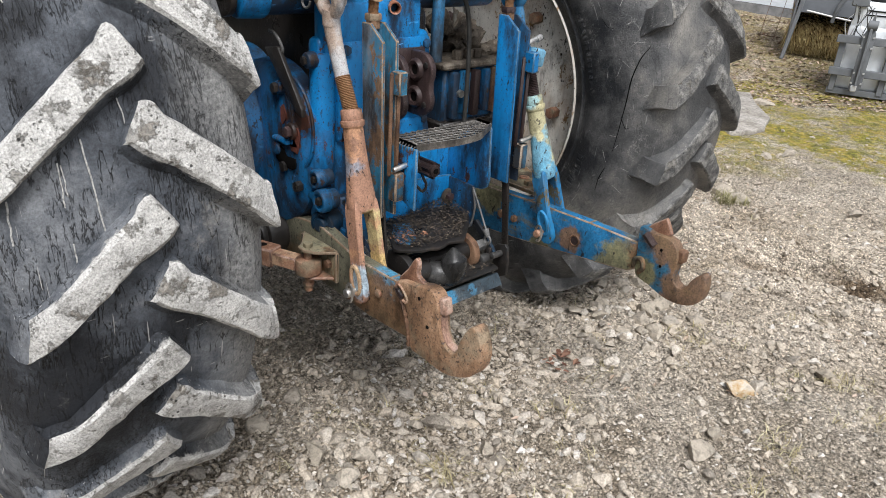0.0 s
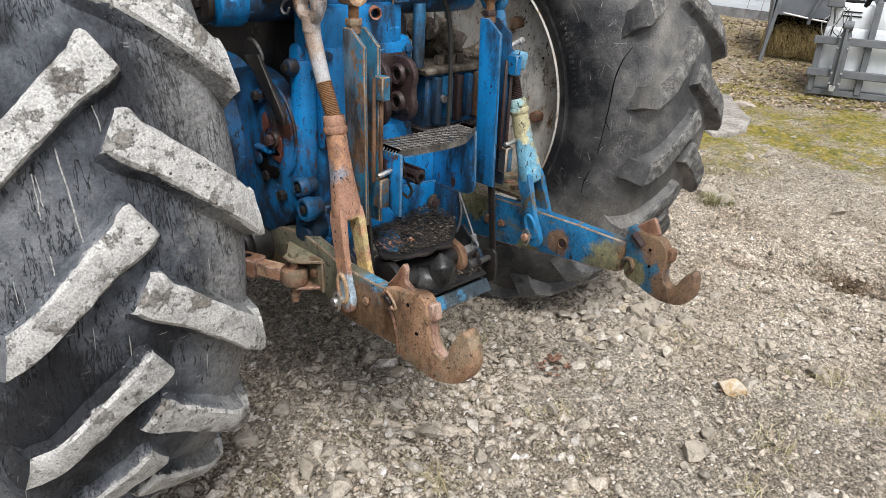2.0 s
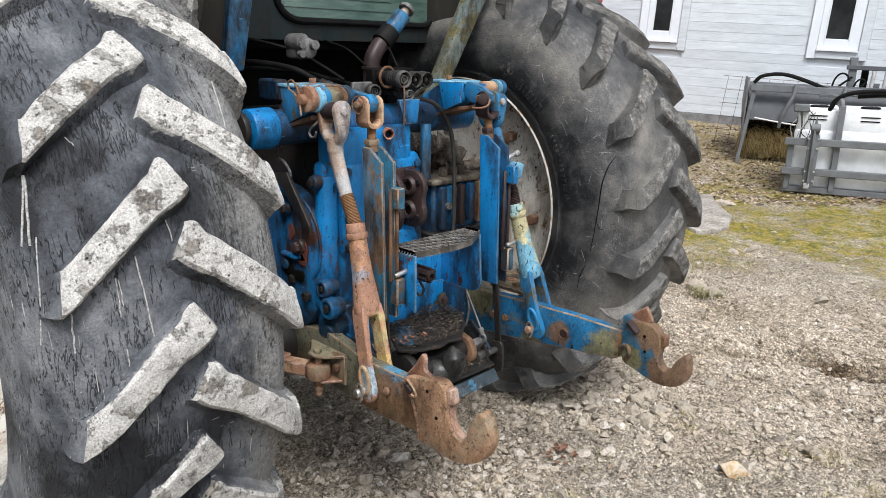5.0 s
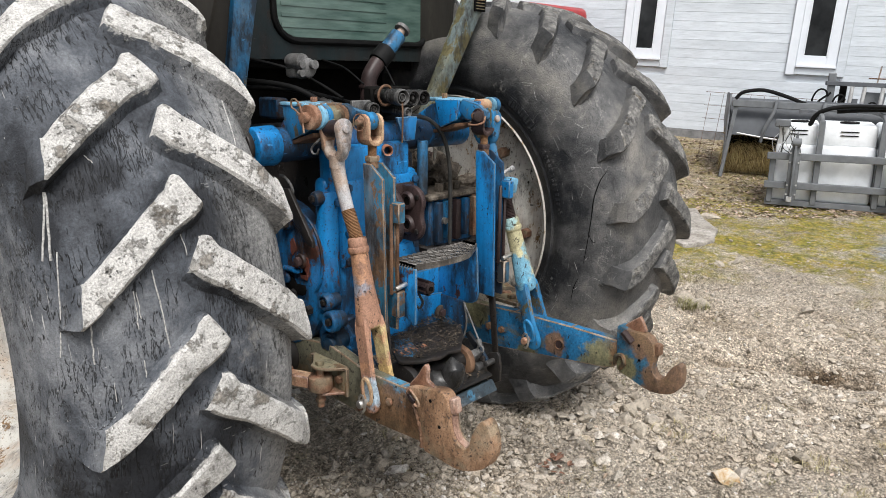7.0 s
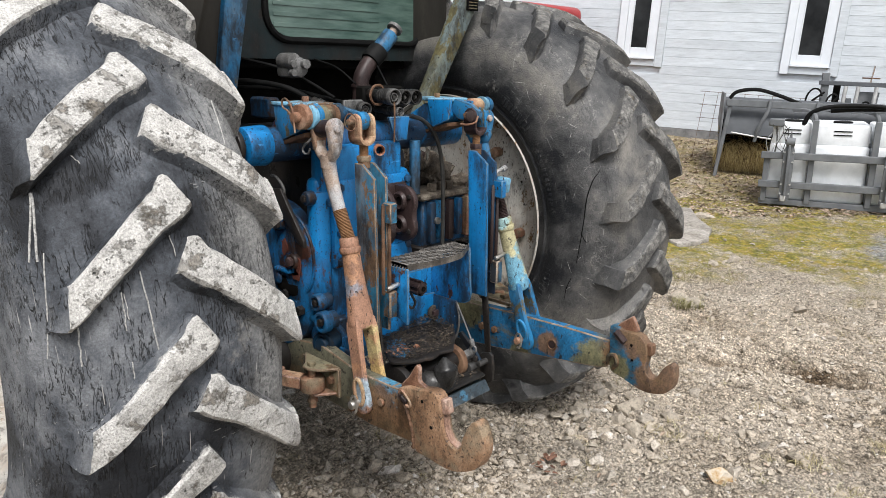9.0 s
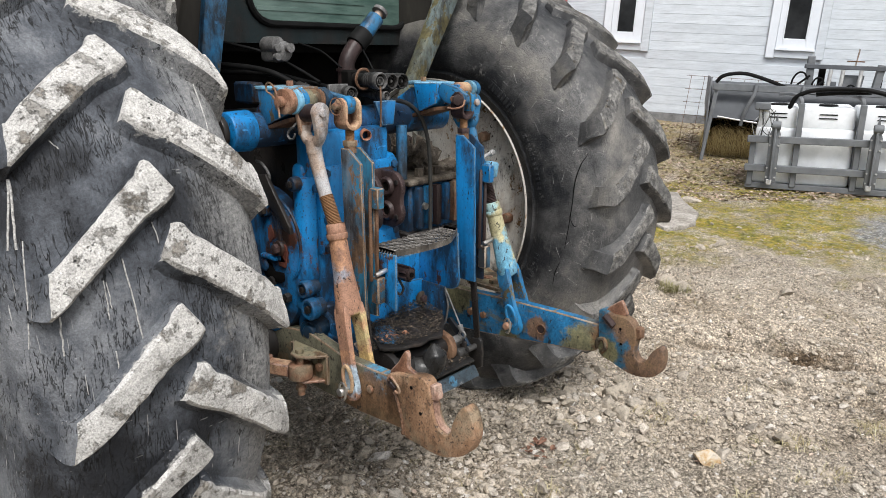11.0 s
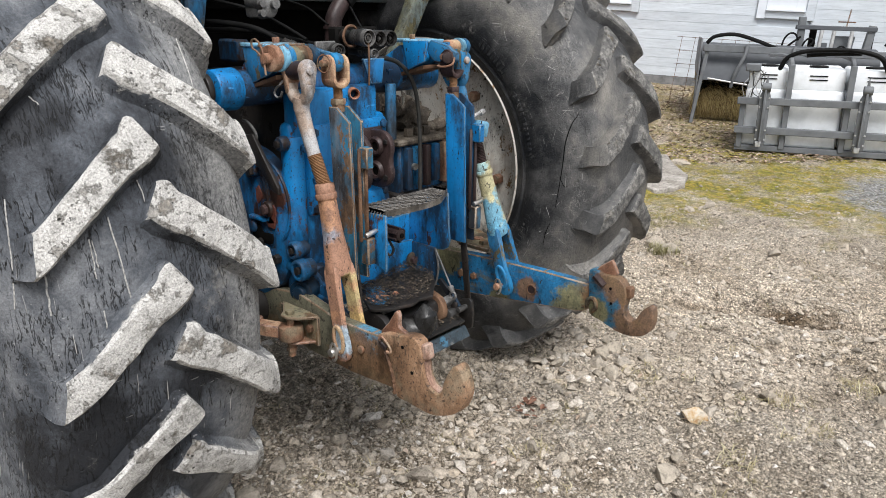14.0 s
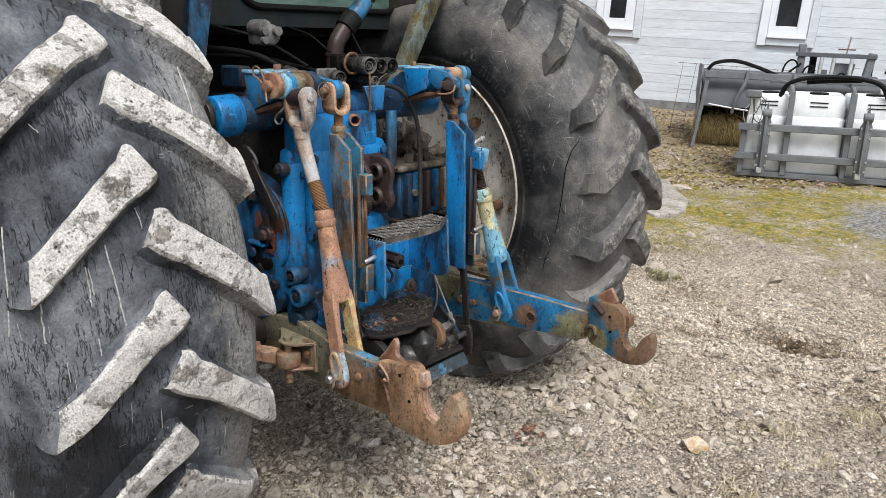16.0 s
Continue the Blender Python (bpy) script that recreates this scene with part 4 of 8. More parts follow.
for y, z, r in ((-0.412, 0.731, 0.024), (-0.432, 0.681, 0.030)):
    bm = lathe(B(), [(0.0, r * 0.8), (-0.022, r * 0.82), (-0.026, r), (-0.044, r), (-0.049, r * 0.86), (-0.049, r * 0.66), (-0.043, r * 0.60), (-0.043, 0.0)], 28, Matrix.Translation((-0.385, y, z)))
    cap = part("round_cap", bm, M["blue_dirty"], tractor, "oily blue cast cap with a bolt")
    part("cap_bolt", hexa(B(), (-0.427, y, z), (-1, 0, 0), r * 0.38, 0.010), M["black_oil"], cap)
    part("cap_web", box(B(), (-0.425, y + 0.005, z - 0.012), (-0.375, y + 0.08, z + 0.012), 0.006, seg=2), M["blue_dirty"], tractor)
bm = plate(B(), [(-0.255, 1.02), (-0.315, 1.03), (-0.410, 0.905), (-0.412, 0.885), (-0.385, 0.893)], 0.012, "x", -0.462, 0.003)
part("brake_strap", bm, M["black_oil"], tractor, "black slanting steel strap")
bm = tube(B(), [(-0.45, -0.262, 1.058), (-0.45, -0.285, 1.055), (-0.452, -0.314, 1.037), (-0.452, -0.322, 1.020), (-0.452, -0.312, 1.008), (-0.452, -0.305, 1.018)], 0.0038, 8)
part("wire_hook", bm, M["cast_grey"], tractor, "bent bare wire hook")
def lump(at, size, seed):
    """A rough cast lump, uneven all over."""
    bm = B()
    bmesh.ops.create_icosphere(bm, subdivisions=4, radius=1)
    for v in bm.verts:
        q = v.co * 1.6 + Vector((seed, 0, seed))
        v.co *= 0.82 + 0.34 * noise.noise(q) + 0.14 * noise.noise(q * 3.1) + 0.05 * noise.noise(q * 8)
        v.co = Vector((v.co.x * size[0], v.co.y * size[1], v.co.z * size[2])) + Vector(at)
    return bm
cast = part("hub_casting", lump((0.275, -0.16, 0.985), (0.085, 0.07, 0.075), 3.0), M["dusty_cast"], tractor, "brown dirty hub casting")
part("casting_rib", lump((0.205, -0.14, 1.025), (0.045, 0.05, 0.05), 7.0), M["dusty_cast"], cast)
part("casting_rib", lump((0.345, -0.22, 0.945), (0.04, 0.05, 0.04), 9.0), M["dusty_cast"], cast)
part("white_shard", plate(B(), [(0.186, 1.085), (0.205, 1.072), (0.201, 1.048), (0.193, 1.035)], 0.004, "y", -0.215, 0.001), M["rim_white"], tractor, "thin white broken plastic edge")
part("casting_bolt", hexa(B(), (0.275, -0.22, 0.985), (-0.5, -0.85, 0), 0.015, 0.02), M["dusty_cast"], cast)
part("casting_bolt", hexa(B(), (0.26, -0.12, 1.045), (-0.5, -0.85, 0), 0.014, 0.02), M["rust_dark"], cast)
part("boss", rod(B(), (-0.392, -0.362, 1.003), (-0.418, -0.362, 1.003), 0.021, 0.018, 24, 0.005), M["blue_dirty"], housing)
part("boss_bolt", hexa(B(), (-0.418, -0.362, 1.003), (-1, 0, 0), 0.011, 0.008), M["black_oil"], housing)
part("corner_column", rod(B(), (-0.372, -0.362, 0.52), (-0.372, -0.362, 1.02), 0.032, 0.028, 24, 0.008), M["blue"], housing)
# round caps low on the housing
for y, z, r in ((-0.42, 0.61, 0.036),):
    bm = rod(B(), (-0.355, y + 0.03, z), (-0.415, y + 0.005, z), r, r * 0.92, bevel=0.006)
    rod(bm, (-0.41, y + 0.007, z), (-0.424, y + 0.003, z), r * 0.62, r * 0.5, bevel=0.003)
    part("round_cap", bm, M["blue_black"], tractor)
    part("cap_flange", rod(B(), (-0.352, y + 0.031, z), (-0.368, y + 0.026, z), r * 1.25, bevel=0.004), M["blue_dirty"], tractor)

# top link bracket: dark cast double ears with two pins
br = part("top_link_bracket", box(B(), (-0.222, -0.398, 0.855), (-0.075, -0.375, 1.02), 0.01, seg=2), M["rust_dark"], tractor, "dark rusty cast top link bracket with two drilled ears")
def ear(x):
    arc = lambda zc, a0, a1: [(-0.430 - 0.047 * math.sin(radians(t)), zc + 0.047 * math.cos(radians(t))) for t in range(a0, a1, 12)]
    p = [(-0.385, 1.014)] + arc(0.968, 0, 121) + arc(0.898, 60, 181) + [(-0.385, 0.852)]
    return plate(B(), p, 0.020, "x", x, 0.006, 0)
for x in (-0.214, -0.128):
    e = part("bracket_ear", ear(x), M["rust_dark"], br)
    for z in (0.969, 0.900):
        m4 = Matrix.Translation((x, -0.420, z))
        part("ear_boss", lathe(B(), [(0.006, 0.0), (0.006, 0.012), (-0.008, 0.014), (-0.010, 0.022), (-0.004, 0.028), (0.004, 0.029)], 28, m4), M["rust_dark"], br)
        part("ear_hole", rod(B(), (x - 0.003, -0.420, z), (x + 0.004, -0.420, z), 0.0125), M["dark"], br)
    for y, z in ((-0.458, 0.985), (-0.458, 0.885)):
        part("ear_bolt", hexa(B(), (x, y, z), (-1, 0, 0), 0.008, 0.006), M["black_oil"], br)
part("rib", box(B(), (-0.222, -0.465, 0.929), (-0.205, -0.385, 0.937), 0.003), M["rust_dark"], br)

# -- lift shaft and arms --
shaft = part("lift_shaft", rod(B(), (-0.545, -0.275, 1.140), (0.25, -0.275, 1.140), 0.046, seg=32, bevel=0.006), M["blue_grimy_shaded"], tractor, "blue lift shaft across the housing")
part("shaft_cap", rod(B(), (-0.555, -0.275, 1.140), (-0.572, -0.275, 1.140), 0.045, seg=32, bevel=0.004), M["black_oil"], shaft)
part("cap_bolt", hexa(B(), (-0.572, -0.275, 1.140), (-1, 0, 0), 0.013, 0.012), M["black_oil"], shaft)
part("shaft_boss", rod(B(), (-0.545, -0.275, 1.140), (-0.475, -0.275, 1.140), 0.050, 0.053, 32, 0.006), M["blue"], shaft)
# near-black colour carries the shade of the recess under the cab
bm = box(B(), (-0.36, -0.28, 1.09), (0.05, 0.1, 1.165), 0.025, seg=3)
part("lift_cover", bm, M["blue_black"], tractor, "blue hydraulic lift cover")


def mirror(bm, xc):
    """The other side's twin of a part, about the plane x = xc."""
    bmesh.ops.transform(bm, matrix=Matrix.Translation((2 * xc, 0, 0)) @ Matrix.Diagonal((-1, 1, 1, 1)), verts=bm.verts)
    return bm


def shifted(bm, dx):
    bmesh.ops.translate(bm, verts=bm.verts, vec=(dx, 0, 0))
    return bm


def ring_bar(y, z, runs, arm):
    """Collars and tubes strung on one cross pin along x."""
    for name, x0, x1, r, mat in runs:
        part(name, rod(B(), (x0, y, z), (x1, y + 0.004, z), r, seg=28, bevel=0.0035), M[mat], arm)


for sx in (-1, 1):
    fl = (lambda b: b) if sx < 0 else (lambda b: mirror(b, -0.137))
    arm = part("lift_arm", fl(plate(B(), [(-0.225, 1.095), (-0.28, 1.10), (-0.315, 1.152), (-0.385, 1.182), (-0.40, 1.20), (-0.39, 1.234), (-0.31, 1.234), (-0.25, 1.20), (-0.22, 1.15)], 0.080, "x", -0.430, 0.008)),
               M["blue"], tractor, "blue steel lift arm with worn rusty edges")
    part("side_plate", fl(plate(B(), [(-0.283, 1.243), (-0.300, 1.149), (-0.39, 1.181), (-0.43, 1.200), (-0.43, 1.243)], 0.012, "x", -0.449, 0.002)), M["blue_worn"] if sx < 0 else M["blue"], arm)
    part("top_plate", fl(box(B(), (-0.452, -0.405, 1.241), (-0.345, -0.272, 1.251), 0.003)), M["pale_blue"], arm, "faded pale blue top plate")
    part("bottom_plate", fl(plate(B(), [(-0.296, 1.148), (-0.298, 1.138), (-0.41, 1.168), (-0.41, 1.180)], 0.095, "x", -0.446, 0.002)), M["rust_brown"], arm)
    part("top_bolt", fl(hexa(B(), (-0.385, -0.335, 1.25), (0, 0, 1), 0.009, 0.014)), M["rust_orange"], arm)
    if sx < 0:
        py, pz = -0.416, 1.219
        ring_bar(py, pz, (("pin_end", -0.484, -0.46, 0.013, "rust"), ("pin_disc", -0.468, -0.446, 0.031, "rust"), ("pin_collar", -0.445, -0.428, 0.033, "pale_blue"), ("pin_collar", -0.427, -0.412, 0.032, "blue_worn"),
                          ("cross_tube", -0.412, -0.368, 0.027, "olive_worn"), ("rust_ring", -0.370, -0.360, 0.029, "rust_brown"), ("pin_collar", -0.359, -0.336, 0.031, "blue_worn")), arm)
        bm = tube(B(), [(-0.480, py - 0.002, 1.182), (-0.480, py, 1.20), (-0.481, py + 0.002, 1.228), (-0.481, py + 0.012, 1.250), (-0.480, py + 0.030, 1.262), (-0.480, py + 0.046, 1.258), (-0.480, py + 0.045, 1.242), (-0.480, py + 0.030, 1.236),
                        (-0.480, py + 0.014, 1.226), (-0.480, py + 0.004, 1.215)], 0.0026, 6)
        part("lynch_pin", bm, M["rust"], arm, "bent wire safety pin")
        bm = tube(B(), [(-0.43, -0.415, 1.165), (-0.447, -0.425, 1.158), (-0.447, -0.412, 1.150), (-0.447, -0.402, 1.138), (-0.447, -0.41, 1.128), (-0.447, -0.425, 1.130), (-0.447, -0.432, 1.142)], 0.0028, 6)
        part("wire_clip", bm, M["cast_grey"], arm, "bare bent wire clip")
        nose = [(-0.375, 1.195), (-0.370, 1.242), (-0.39, 1.249), (-0.417, 1.240), (-0.47, 1.232), (-0.500, 1.222), (-0.505, 1.208), (-0.495, 1.196), (-0.44, 1.190)]
        part("nose_plate", plate(B(), nose, 0.016, "x", -0.333, 0.004), M["blue_worn"], arm)
        part("nose_eye", rod(B(), (-0.337, -0.482, 1.208), (-0.309, -0.482, 1.208), 0.023, bevel=0.004), M["blue_worn"], arm)
    else:
        py, pz = -0.414, 1.228
        ring_bar(py, pz, (("cross_tube", 0.17, 0.226, 0.021, "rust_orange"), ("pin_collar", 0.226, 0.242, 0.026, "pale_blue"), ("pin_collar", 0.244, 0.262, 0.025, "blue_worn"), ("pin_end", 0.26, 0.268, 0.012, "blue_dirty")), arm)
        part("web_plate", plate(B(), [(-0.335, 1.180), (-0.335, 1.241), (-0.40, 1.246), (-0.445, 1.222), (-0.42, 1.192), (-0.39, 1.183)], 0.010, "x", 0.156, 0.003), M["rust_brown"], arm, "rust-stained web plate")
        part("inner_plate", plate(B(), [(-0.335, 1.246), (-0.432, 1.250), (-0.424, 1.190), (-0.358, 1.164)], 0.010, "x", 0.066, 0.002), M["blue"], arm, "blue box side of the lift arm")
        part("inner_pin", rod(B(), (0.140, -0.340, 1.214), (0.170, -0.340, 1.214), 0.011, bevel=0.003), M["rust_brown"], arm)
        part("lynch_pin", tube(B(), [(0.146, -0.340, 1.19), (0.146, -0.340, 1.225), (0.146, -0.335, 1.238), (0.146, -0.345, 1.238), (0.146, -0.342, 1.226)], 0.003, 6), M["rust"], arm)
        nose = [(-0.36, 1.238), (-0.41, 1.250), (-0.47, 1.236), (-0.505, 1.216), (-0.505, 1.195), (-0.48, 1.182), (-0.42, 1.190)]
        part("nose_plate", plate(B(), nose, 0.018, "x", 0.112, 0.004), M["blue_worn"], arm)

    # clevis with two flat slotted bars under it
    fl = (lambda b: b) if sx < 0 else (lambda b: shifted(b, 0.442))
    own = M["rust_orange"] if sx < 0 else M["rust_dark"]
    cheek = [(-0.508, 1.205), (-0.503, 1.219), (-0.490, 1.227), (-0.476, 1.226), (-0.464, 1.216), (-0.460, 1.200), (-0.460, 1.168), (-0.508, 1.168)]
    hang = part("hanger_clevis", fl(plate(B(), cheek, 0.009, "x", -0.349, 0.003, 0)), own, tractor, "rusty clevis over a pair of slotted bars")
    part("clevis_cheek", fl(plate(B(), cheek, 0.009, "x", -0.304, 0.003, 0)), own if sx < 0 else M["blue_worn"], hang)
    bow = [(-0.349 + 0.027 * (1 - math.cos(a)), 1.170 - 0.024 * math.sin(a)) for a in [k * math.pi / 10 for k in range(11)]]
    bow += [(-0.340 + 0.018 * (1 - math.cos(a)), 1.170 - 0.013 * math.sin(a)) for a in [k * math.pi / 10 for k in range(10, -1, -1)]]
    part("clevis_bow", fl(plate(B(), bow, 0.048, "y", -0.508, 0.002, 0)), own, hang)
    part("clevis_pin", fl(rod(B(), (-0.366, -0.482, 1.206), (-0.285, -0.482, 1.206), 0.009, bevel=0.002)), M["rust"], hang)
    if sx < 0:
        bm = tube(B(), [(-0.360 + 0.004 * math.cos(a), -0.486 - 0.019 * math.cos(a), 1.206 + 0.021 * math.sin(a)) for a in [k * 2 * math.pi / 12 for k in range(13)]], 0.0017, 6, 2, False)
        part("pin_ring", bm, M["rust"], hang, "wire ring of a linch pin")
        part("linch_pin", rod(B(), (-0.360, -0.468, 1.203), (-0.362, -0.442, 1.190), 0.0035), M["rust"], hang)
    else:
        part("pin_bolt", hexa(B(), (0.092, -0.486, 1.204), (-0.55, -0.8, 0), 0.017, 0.014), M["rust_dark"], hang)
        part("cotter", tube(B(), [(0.070, -0.470, 1.180), (0.078, -0.495, 1.180), (0.092, -0.51, 1.188), (0.098, -0.512, 1.205)], 0.003, 6), M["rust"], hang)
    sy = -0.490
    bm = tube(B(), [(-0.322, sy, 1.152 - 0.045 * k / 40) for k in range(41)], lambda t: 0.0106 + 0.0016 * (round(t * 40) % 2), 14, 0)
    part("stud", fl(bm), M["thread"], hang)
    part("lock_nut", fl(hexa(B(), (-0.322, sy, 1.121), (0, 0, -1), 0.019, 0.015)), M["rust"] if sx < 0 else own, hang)
    out = [(-0.475, 1.102), (-0.503, 1.102), (-0.550, 1.068), (-0.560, 0.66), (-0.490, 0.66)]
    part("slotted_bar", fl(plate(B(), out, 0.009, "x", -0.342, 0.0025)), M["blue_olive"] if sx < 0 else M["blue"], hang, "blue flat bar, paint rubbed to rust")
    part("slotted_bar", fl(plate(B(), out, 0.009, "x", -0.303, 0.0025)), M["blue_olive"] if sx < 0 else M["blue_dirty"], hang)
    part("bar_back", fl(box(B(), (-0.336, -0.498, 0.66), (-0.298, -0.482, 1.10), 0.005)), M["blue_olive"] if sx < 0 else M["blue_dirty"], hang)
    part("bar_foot", fl(tube(B(), [(-0.322, sy, 1.112), (-0.322, sy, 1.09)], 0.016, 12, 2)), M["rust_brown"], hang)
    if sx < 0:
        part("spacer", box(B(), (-0.312, -0.578, 0.952), (-0.288, -0.548, 1.006), 0.003), M["blue_olive"], hang)
    else:
        part("spacer", fl(box(B(), (-0.312, -0.585, 0.965), (-0.290, -0.552, 1.018), 0.003)), M["blue"], hang)
    own = M["rust_brown"] if sx < 0 else M["rust_dark"]
    part("slide_rod", fl(box(B(), (-0.304, -0.566, 0.76), (-0.294, -0.553, 0.985), 0.005)), own, hang)
    part("slide_rod", fl(box(B(), (-0.324, -0.564, 0.76), (-0.314, -0.551, 1.005), 0.005)), M["rust_brown"] if sx < 0 else M["rust_dark"], hang)
    part("catch_pin", fl(rod(B(), (-0.322, -0.576, 0.782), (-0.276, -0.576, 0.789), 0.0065, bevel=0.002)), M["steel"], hang, "bright catch pin")
    part("catch_block", fl(box(B(), (-0.316, -0.580, 0.70), (-0.288, -0.55, 0.772), 0.004)), M["blue_olive"], hang)
    part("lower_strap", fl(plate(B(), [(-0.548, 0.70), (-0.524, 0.70), (-0.552, 0.46), (-0.574, 0.46)], 0.008, "x", -0.327, 0.003)), M["black_oil"], hang)

    # lift rod: fork on a cross pin, shank, thread, sleeve and yoke
    X = -0.411 if sx < 0 else 0.173
    own = M["worn_steel"] if sx < 0 else M["blue_worn"]
    cast = M["rust_orange"] if sx < 0 else M["blue_worn"]
    def cheek_plate(y0, zc, r):
        arc = [(X + r * math.cos(a), zc + r * math.sin(a)) for a in [radians(-20 + 20 * k) for k in range(12)]]
        return plate(B(), arc + [(X - r * 0.78, zc - 0.028), (X - r * 0.62, zc - 0.056), (X + r * 0.62, zc - 0.056), (X + r * 0.78, zc - 0.028)], 0.016, "y", y0, 0.004, 0)
    head = part("lift_rod", cheek_plate(-0.494, 1.194, 0.0250), own, tractor, "adjustable lift rod, bare grey fork over a rusty threaded sleeve" if sx < 0 else "adjustable lift rod in blue and cream paint")
    part("fork_cheek", cheek_plate(-0.430, 1.190, 0.0240), M["rust"] if sx < 0 else own, head)
    bm = tube(B(), [(X, -0.486, 1.160), (X, -0.484, 1.140), (X, -0.472, 1.124), (X, -0.455, 1.120), (X, -0.436, 1.126), (X, -0.424, 1.142), (X, -0.422, 1.160)], 0.0150, 16, 5)
    tube(bm, [(X, -0.460, 1.128), (X, -0.458, 1.112), (X, -0.457, 1.095)], lambda t: 0.021 - 0.002 * t, 16, 4)
    part("fork_bow", bm, own, head)
    part("fork_pin", rod(B(), (X, -0.500, 1.194), (X, -0.405, 1.190), 0.0105, bevel=0.003), M["worn_steel"], head)
    part("knuckle", rod(B(), (X, -0.477, 1.192), (X, -0.416, 1.190), 0.022, bevel=0.004), M["rust_dark"], head)
    part("knuckle_neck", tube(B(), [(X, py, pz), (X, -0.425, 1.205), (X, -0.440, 1.192)], 0.020, 12, 3), M["olive_worn"] if sx < 0 else M["rust_orange"], head)
    if sx < 0:
        line, tip, foot = [(X, -0.456, 1.115), (X + 0.004, -0.462, 1.07), (X + 0.008, -0.487, 0.99)], (X + 0.010, -0.519, 0.918), Vector((-0.404, -0.607, 0.515))
    else:
        line, tip, foot = [(X, -0.470, 1.115), (X + 0.002, -0.487, 1.06), (X + 0.002, -0.527, 0.985)], (X + 0.002, -0.560, 0.893), Vector((0.222, -0.652, 0.525))
    part("shank", tube(B(), line, lambda t: 0.0195 - 0.003 * t, 14, 5), own, head)
    a, b = Vector(line[-1]), Vector(tip)
    part("thread", tube(B(), [a.lerp(b, k / 44) for k in range(45)], lambda t: 0.0162 + 0.0024 * (round(t * 44) % 2), 16, 0), M["thread"] if sx < 0 else M["rust_dark"], head, "coarse rusty screw thread")
    d = (foot - b).normalized()
    cream = M["sleeve_rust"] if sx < 0 else M["cream_blue"]
    bm = rod(B(), b - d * 0.006, b + d * 0.022, 0.024, 0.025, 24, 0.004)
    rod(bm, b + d * 0.018, b + d * 0.036, 0.0285, 0.026, 24, 0.005)
    part("sleeve_collar", bm, cream, head)
    fwd = Vector((0, -1, 0)) - d * d.dot(Vector((0, -1, 0)))
    fwd.normalize()
    side = d.cross(fwd)
    # the sleeve flattens from round to the wide yoke
    bm = B()
    rings = []
    for s, hw, ht in ((0.03, 0.021, 0.021), (0.08, 0.0225, 0.022), (0.12, 0.025, 0.023), (0.155, 0.029, 0.024), (0.19, 0.0335, 0.0248), (0.215, 0.0355, 0.0245), (0.226, 0.031, 0.021), (0.232, 0.020, 0.012)):
        rings.append([bm.verts.new(b + d * s + side * hw * math.copysign(abs(math.cos(q)) ** 0.75, math.cos(q)) + fwd * ht * math.copysign(abs(math.sin(q)) ** 0.75, math.sin(q))) for q in [k * 2 * math.pi / 24 for k in range(24)]])
    for u, v in zip(rings, rings[1:]):
        for k in range(24):
            bm.faces.new((u[k], u[(k + 1) % 24], v[(k + 1) % 24], v[k]))
    bm.faces.new(rings[0]), bm.faces.new(rings[-1])
    part("sleeve", bm, cream, head, "rusty cast sleeve" if sx < 0 else "sleeve with cream paint over blue")
    total = (foot - b).length
    for s in (-1, 1):
        bm = B()
        ring = []
        shape = ((-1, -0.6), (-0.85, -1), (0.85, -1), (1, -0.6), (1, 0.6), (0.85, 1), (-0.85, 1), (-1, 0.6))
        rows = [(0.185, 0.014, 0.016, 0.006), (0.205, 0.022, 0.0225, 0.009), (0.23, 0.0235, 0.0255, 0.0095), (0.28, 0.022, 0.028, 0.008), (total - 0.06, 0.022, 0.030, 0.0075), (total - 0.02, 0.027, 0.031, 0.009),
                (total + 0.008, 0.027, 0.031, 0.009), (total + 0.022, 0.020, 0.031, 0.009), (total + 0.030, 0.010, 0.031, 0.008)]
        for h, w, o, th in rows:
            ring.append([bm.verts.new(b + d * h + side * s * o + fwd * w * u + side * v * th) for u, v in shape])
        for u, v in zip(ring, ring[1:]):
            for k in range(8):
                bm.faces.new((u[k], u[(k + 1) % 8], v[(k + 1) % 8], v[k]))
        bm.faces.new(ring[0]), bm.faces.new(ring[-1])
        part("yoke_leg", bm, M["sleeve_rust"] if sx < 0 else M["blue_worn"], head)
    ctr = foot - d * 0.028 - Vector((0.041, 0, 0))
    loop = [ctr + d * 0.034 * math.cos(q) + fwd * 0.016 * math.sin(q) for q in [k * 2 * math.pi / 16 for k in range(17)]]
    part("slot_rim", tube(B(), loop, 0.0055, 6, 0, False), M["rust_orange"] if sx < 0 else M["blue_worn"], head)
    q = foot + Vector((0, 0.012, -0.004))
    part("yoke_pin", rod(B(), q + Vector((-0.066, 0, 0)), q + Vector((0.052, 0, 0)), 0.011, bevel=0.003), M["steel"] if sx < 0 else M["rust"], head, "bright steel pin" if sx < 0 else "rusty pin")
    part("pin_spring", tube(B(), [q + Vector((-0.054, 0.012 * math.cos(t), 0.024 * math.sin(t))) for t in [k * 2 * math.pi / 10 for k in range(9)]], 0.0035, 6, 0, False), M["steel"], head)

# small blue tab, cup and catch on the lift rod
flag = part("adjuster_tab", box(B(), (0.150, -0.535, 0.955), (0.170, -0.505, 1.015), 0.004), M["pale_blue"], tractor, "small pale blue tab beside the lift rod")
part("adjuster_knob", box(B(), (0.178, -0.555, 0.972), (0.215, -0.515, 1.020), 0.008, Matrix.Translation((0.19, -0.53, 1.0)) @ Matrix.Rotation(radians(12), 4, "Y") @ Matrix.Translation((-0.19, 0.53, -1.0)), 2), M["pale_blue"], flag, "faded blue block")
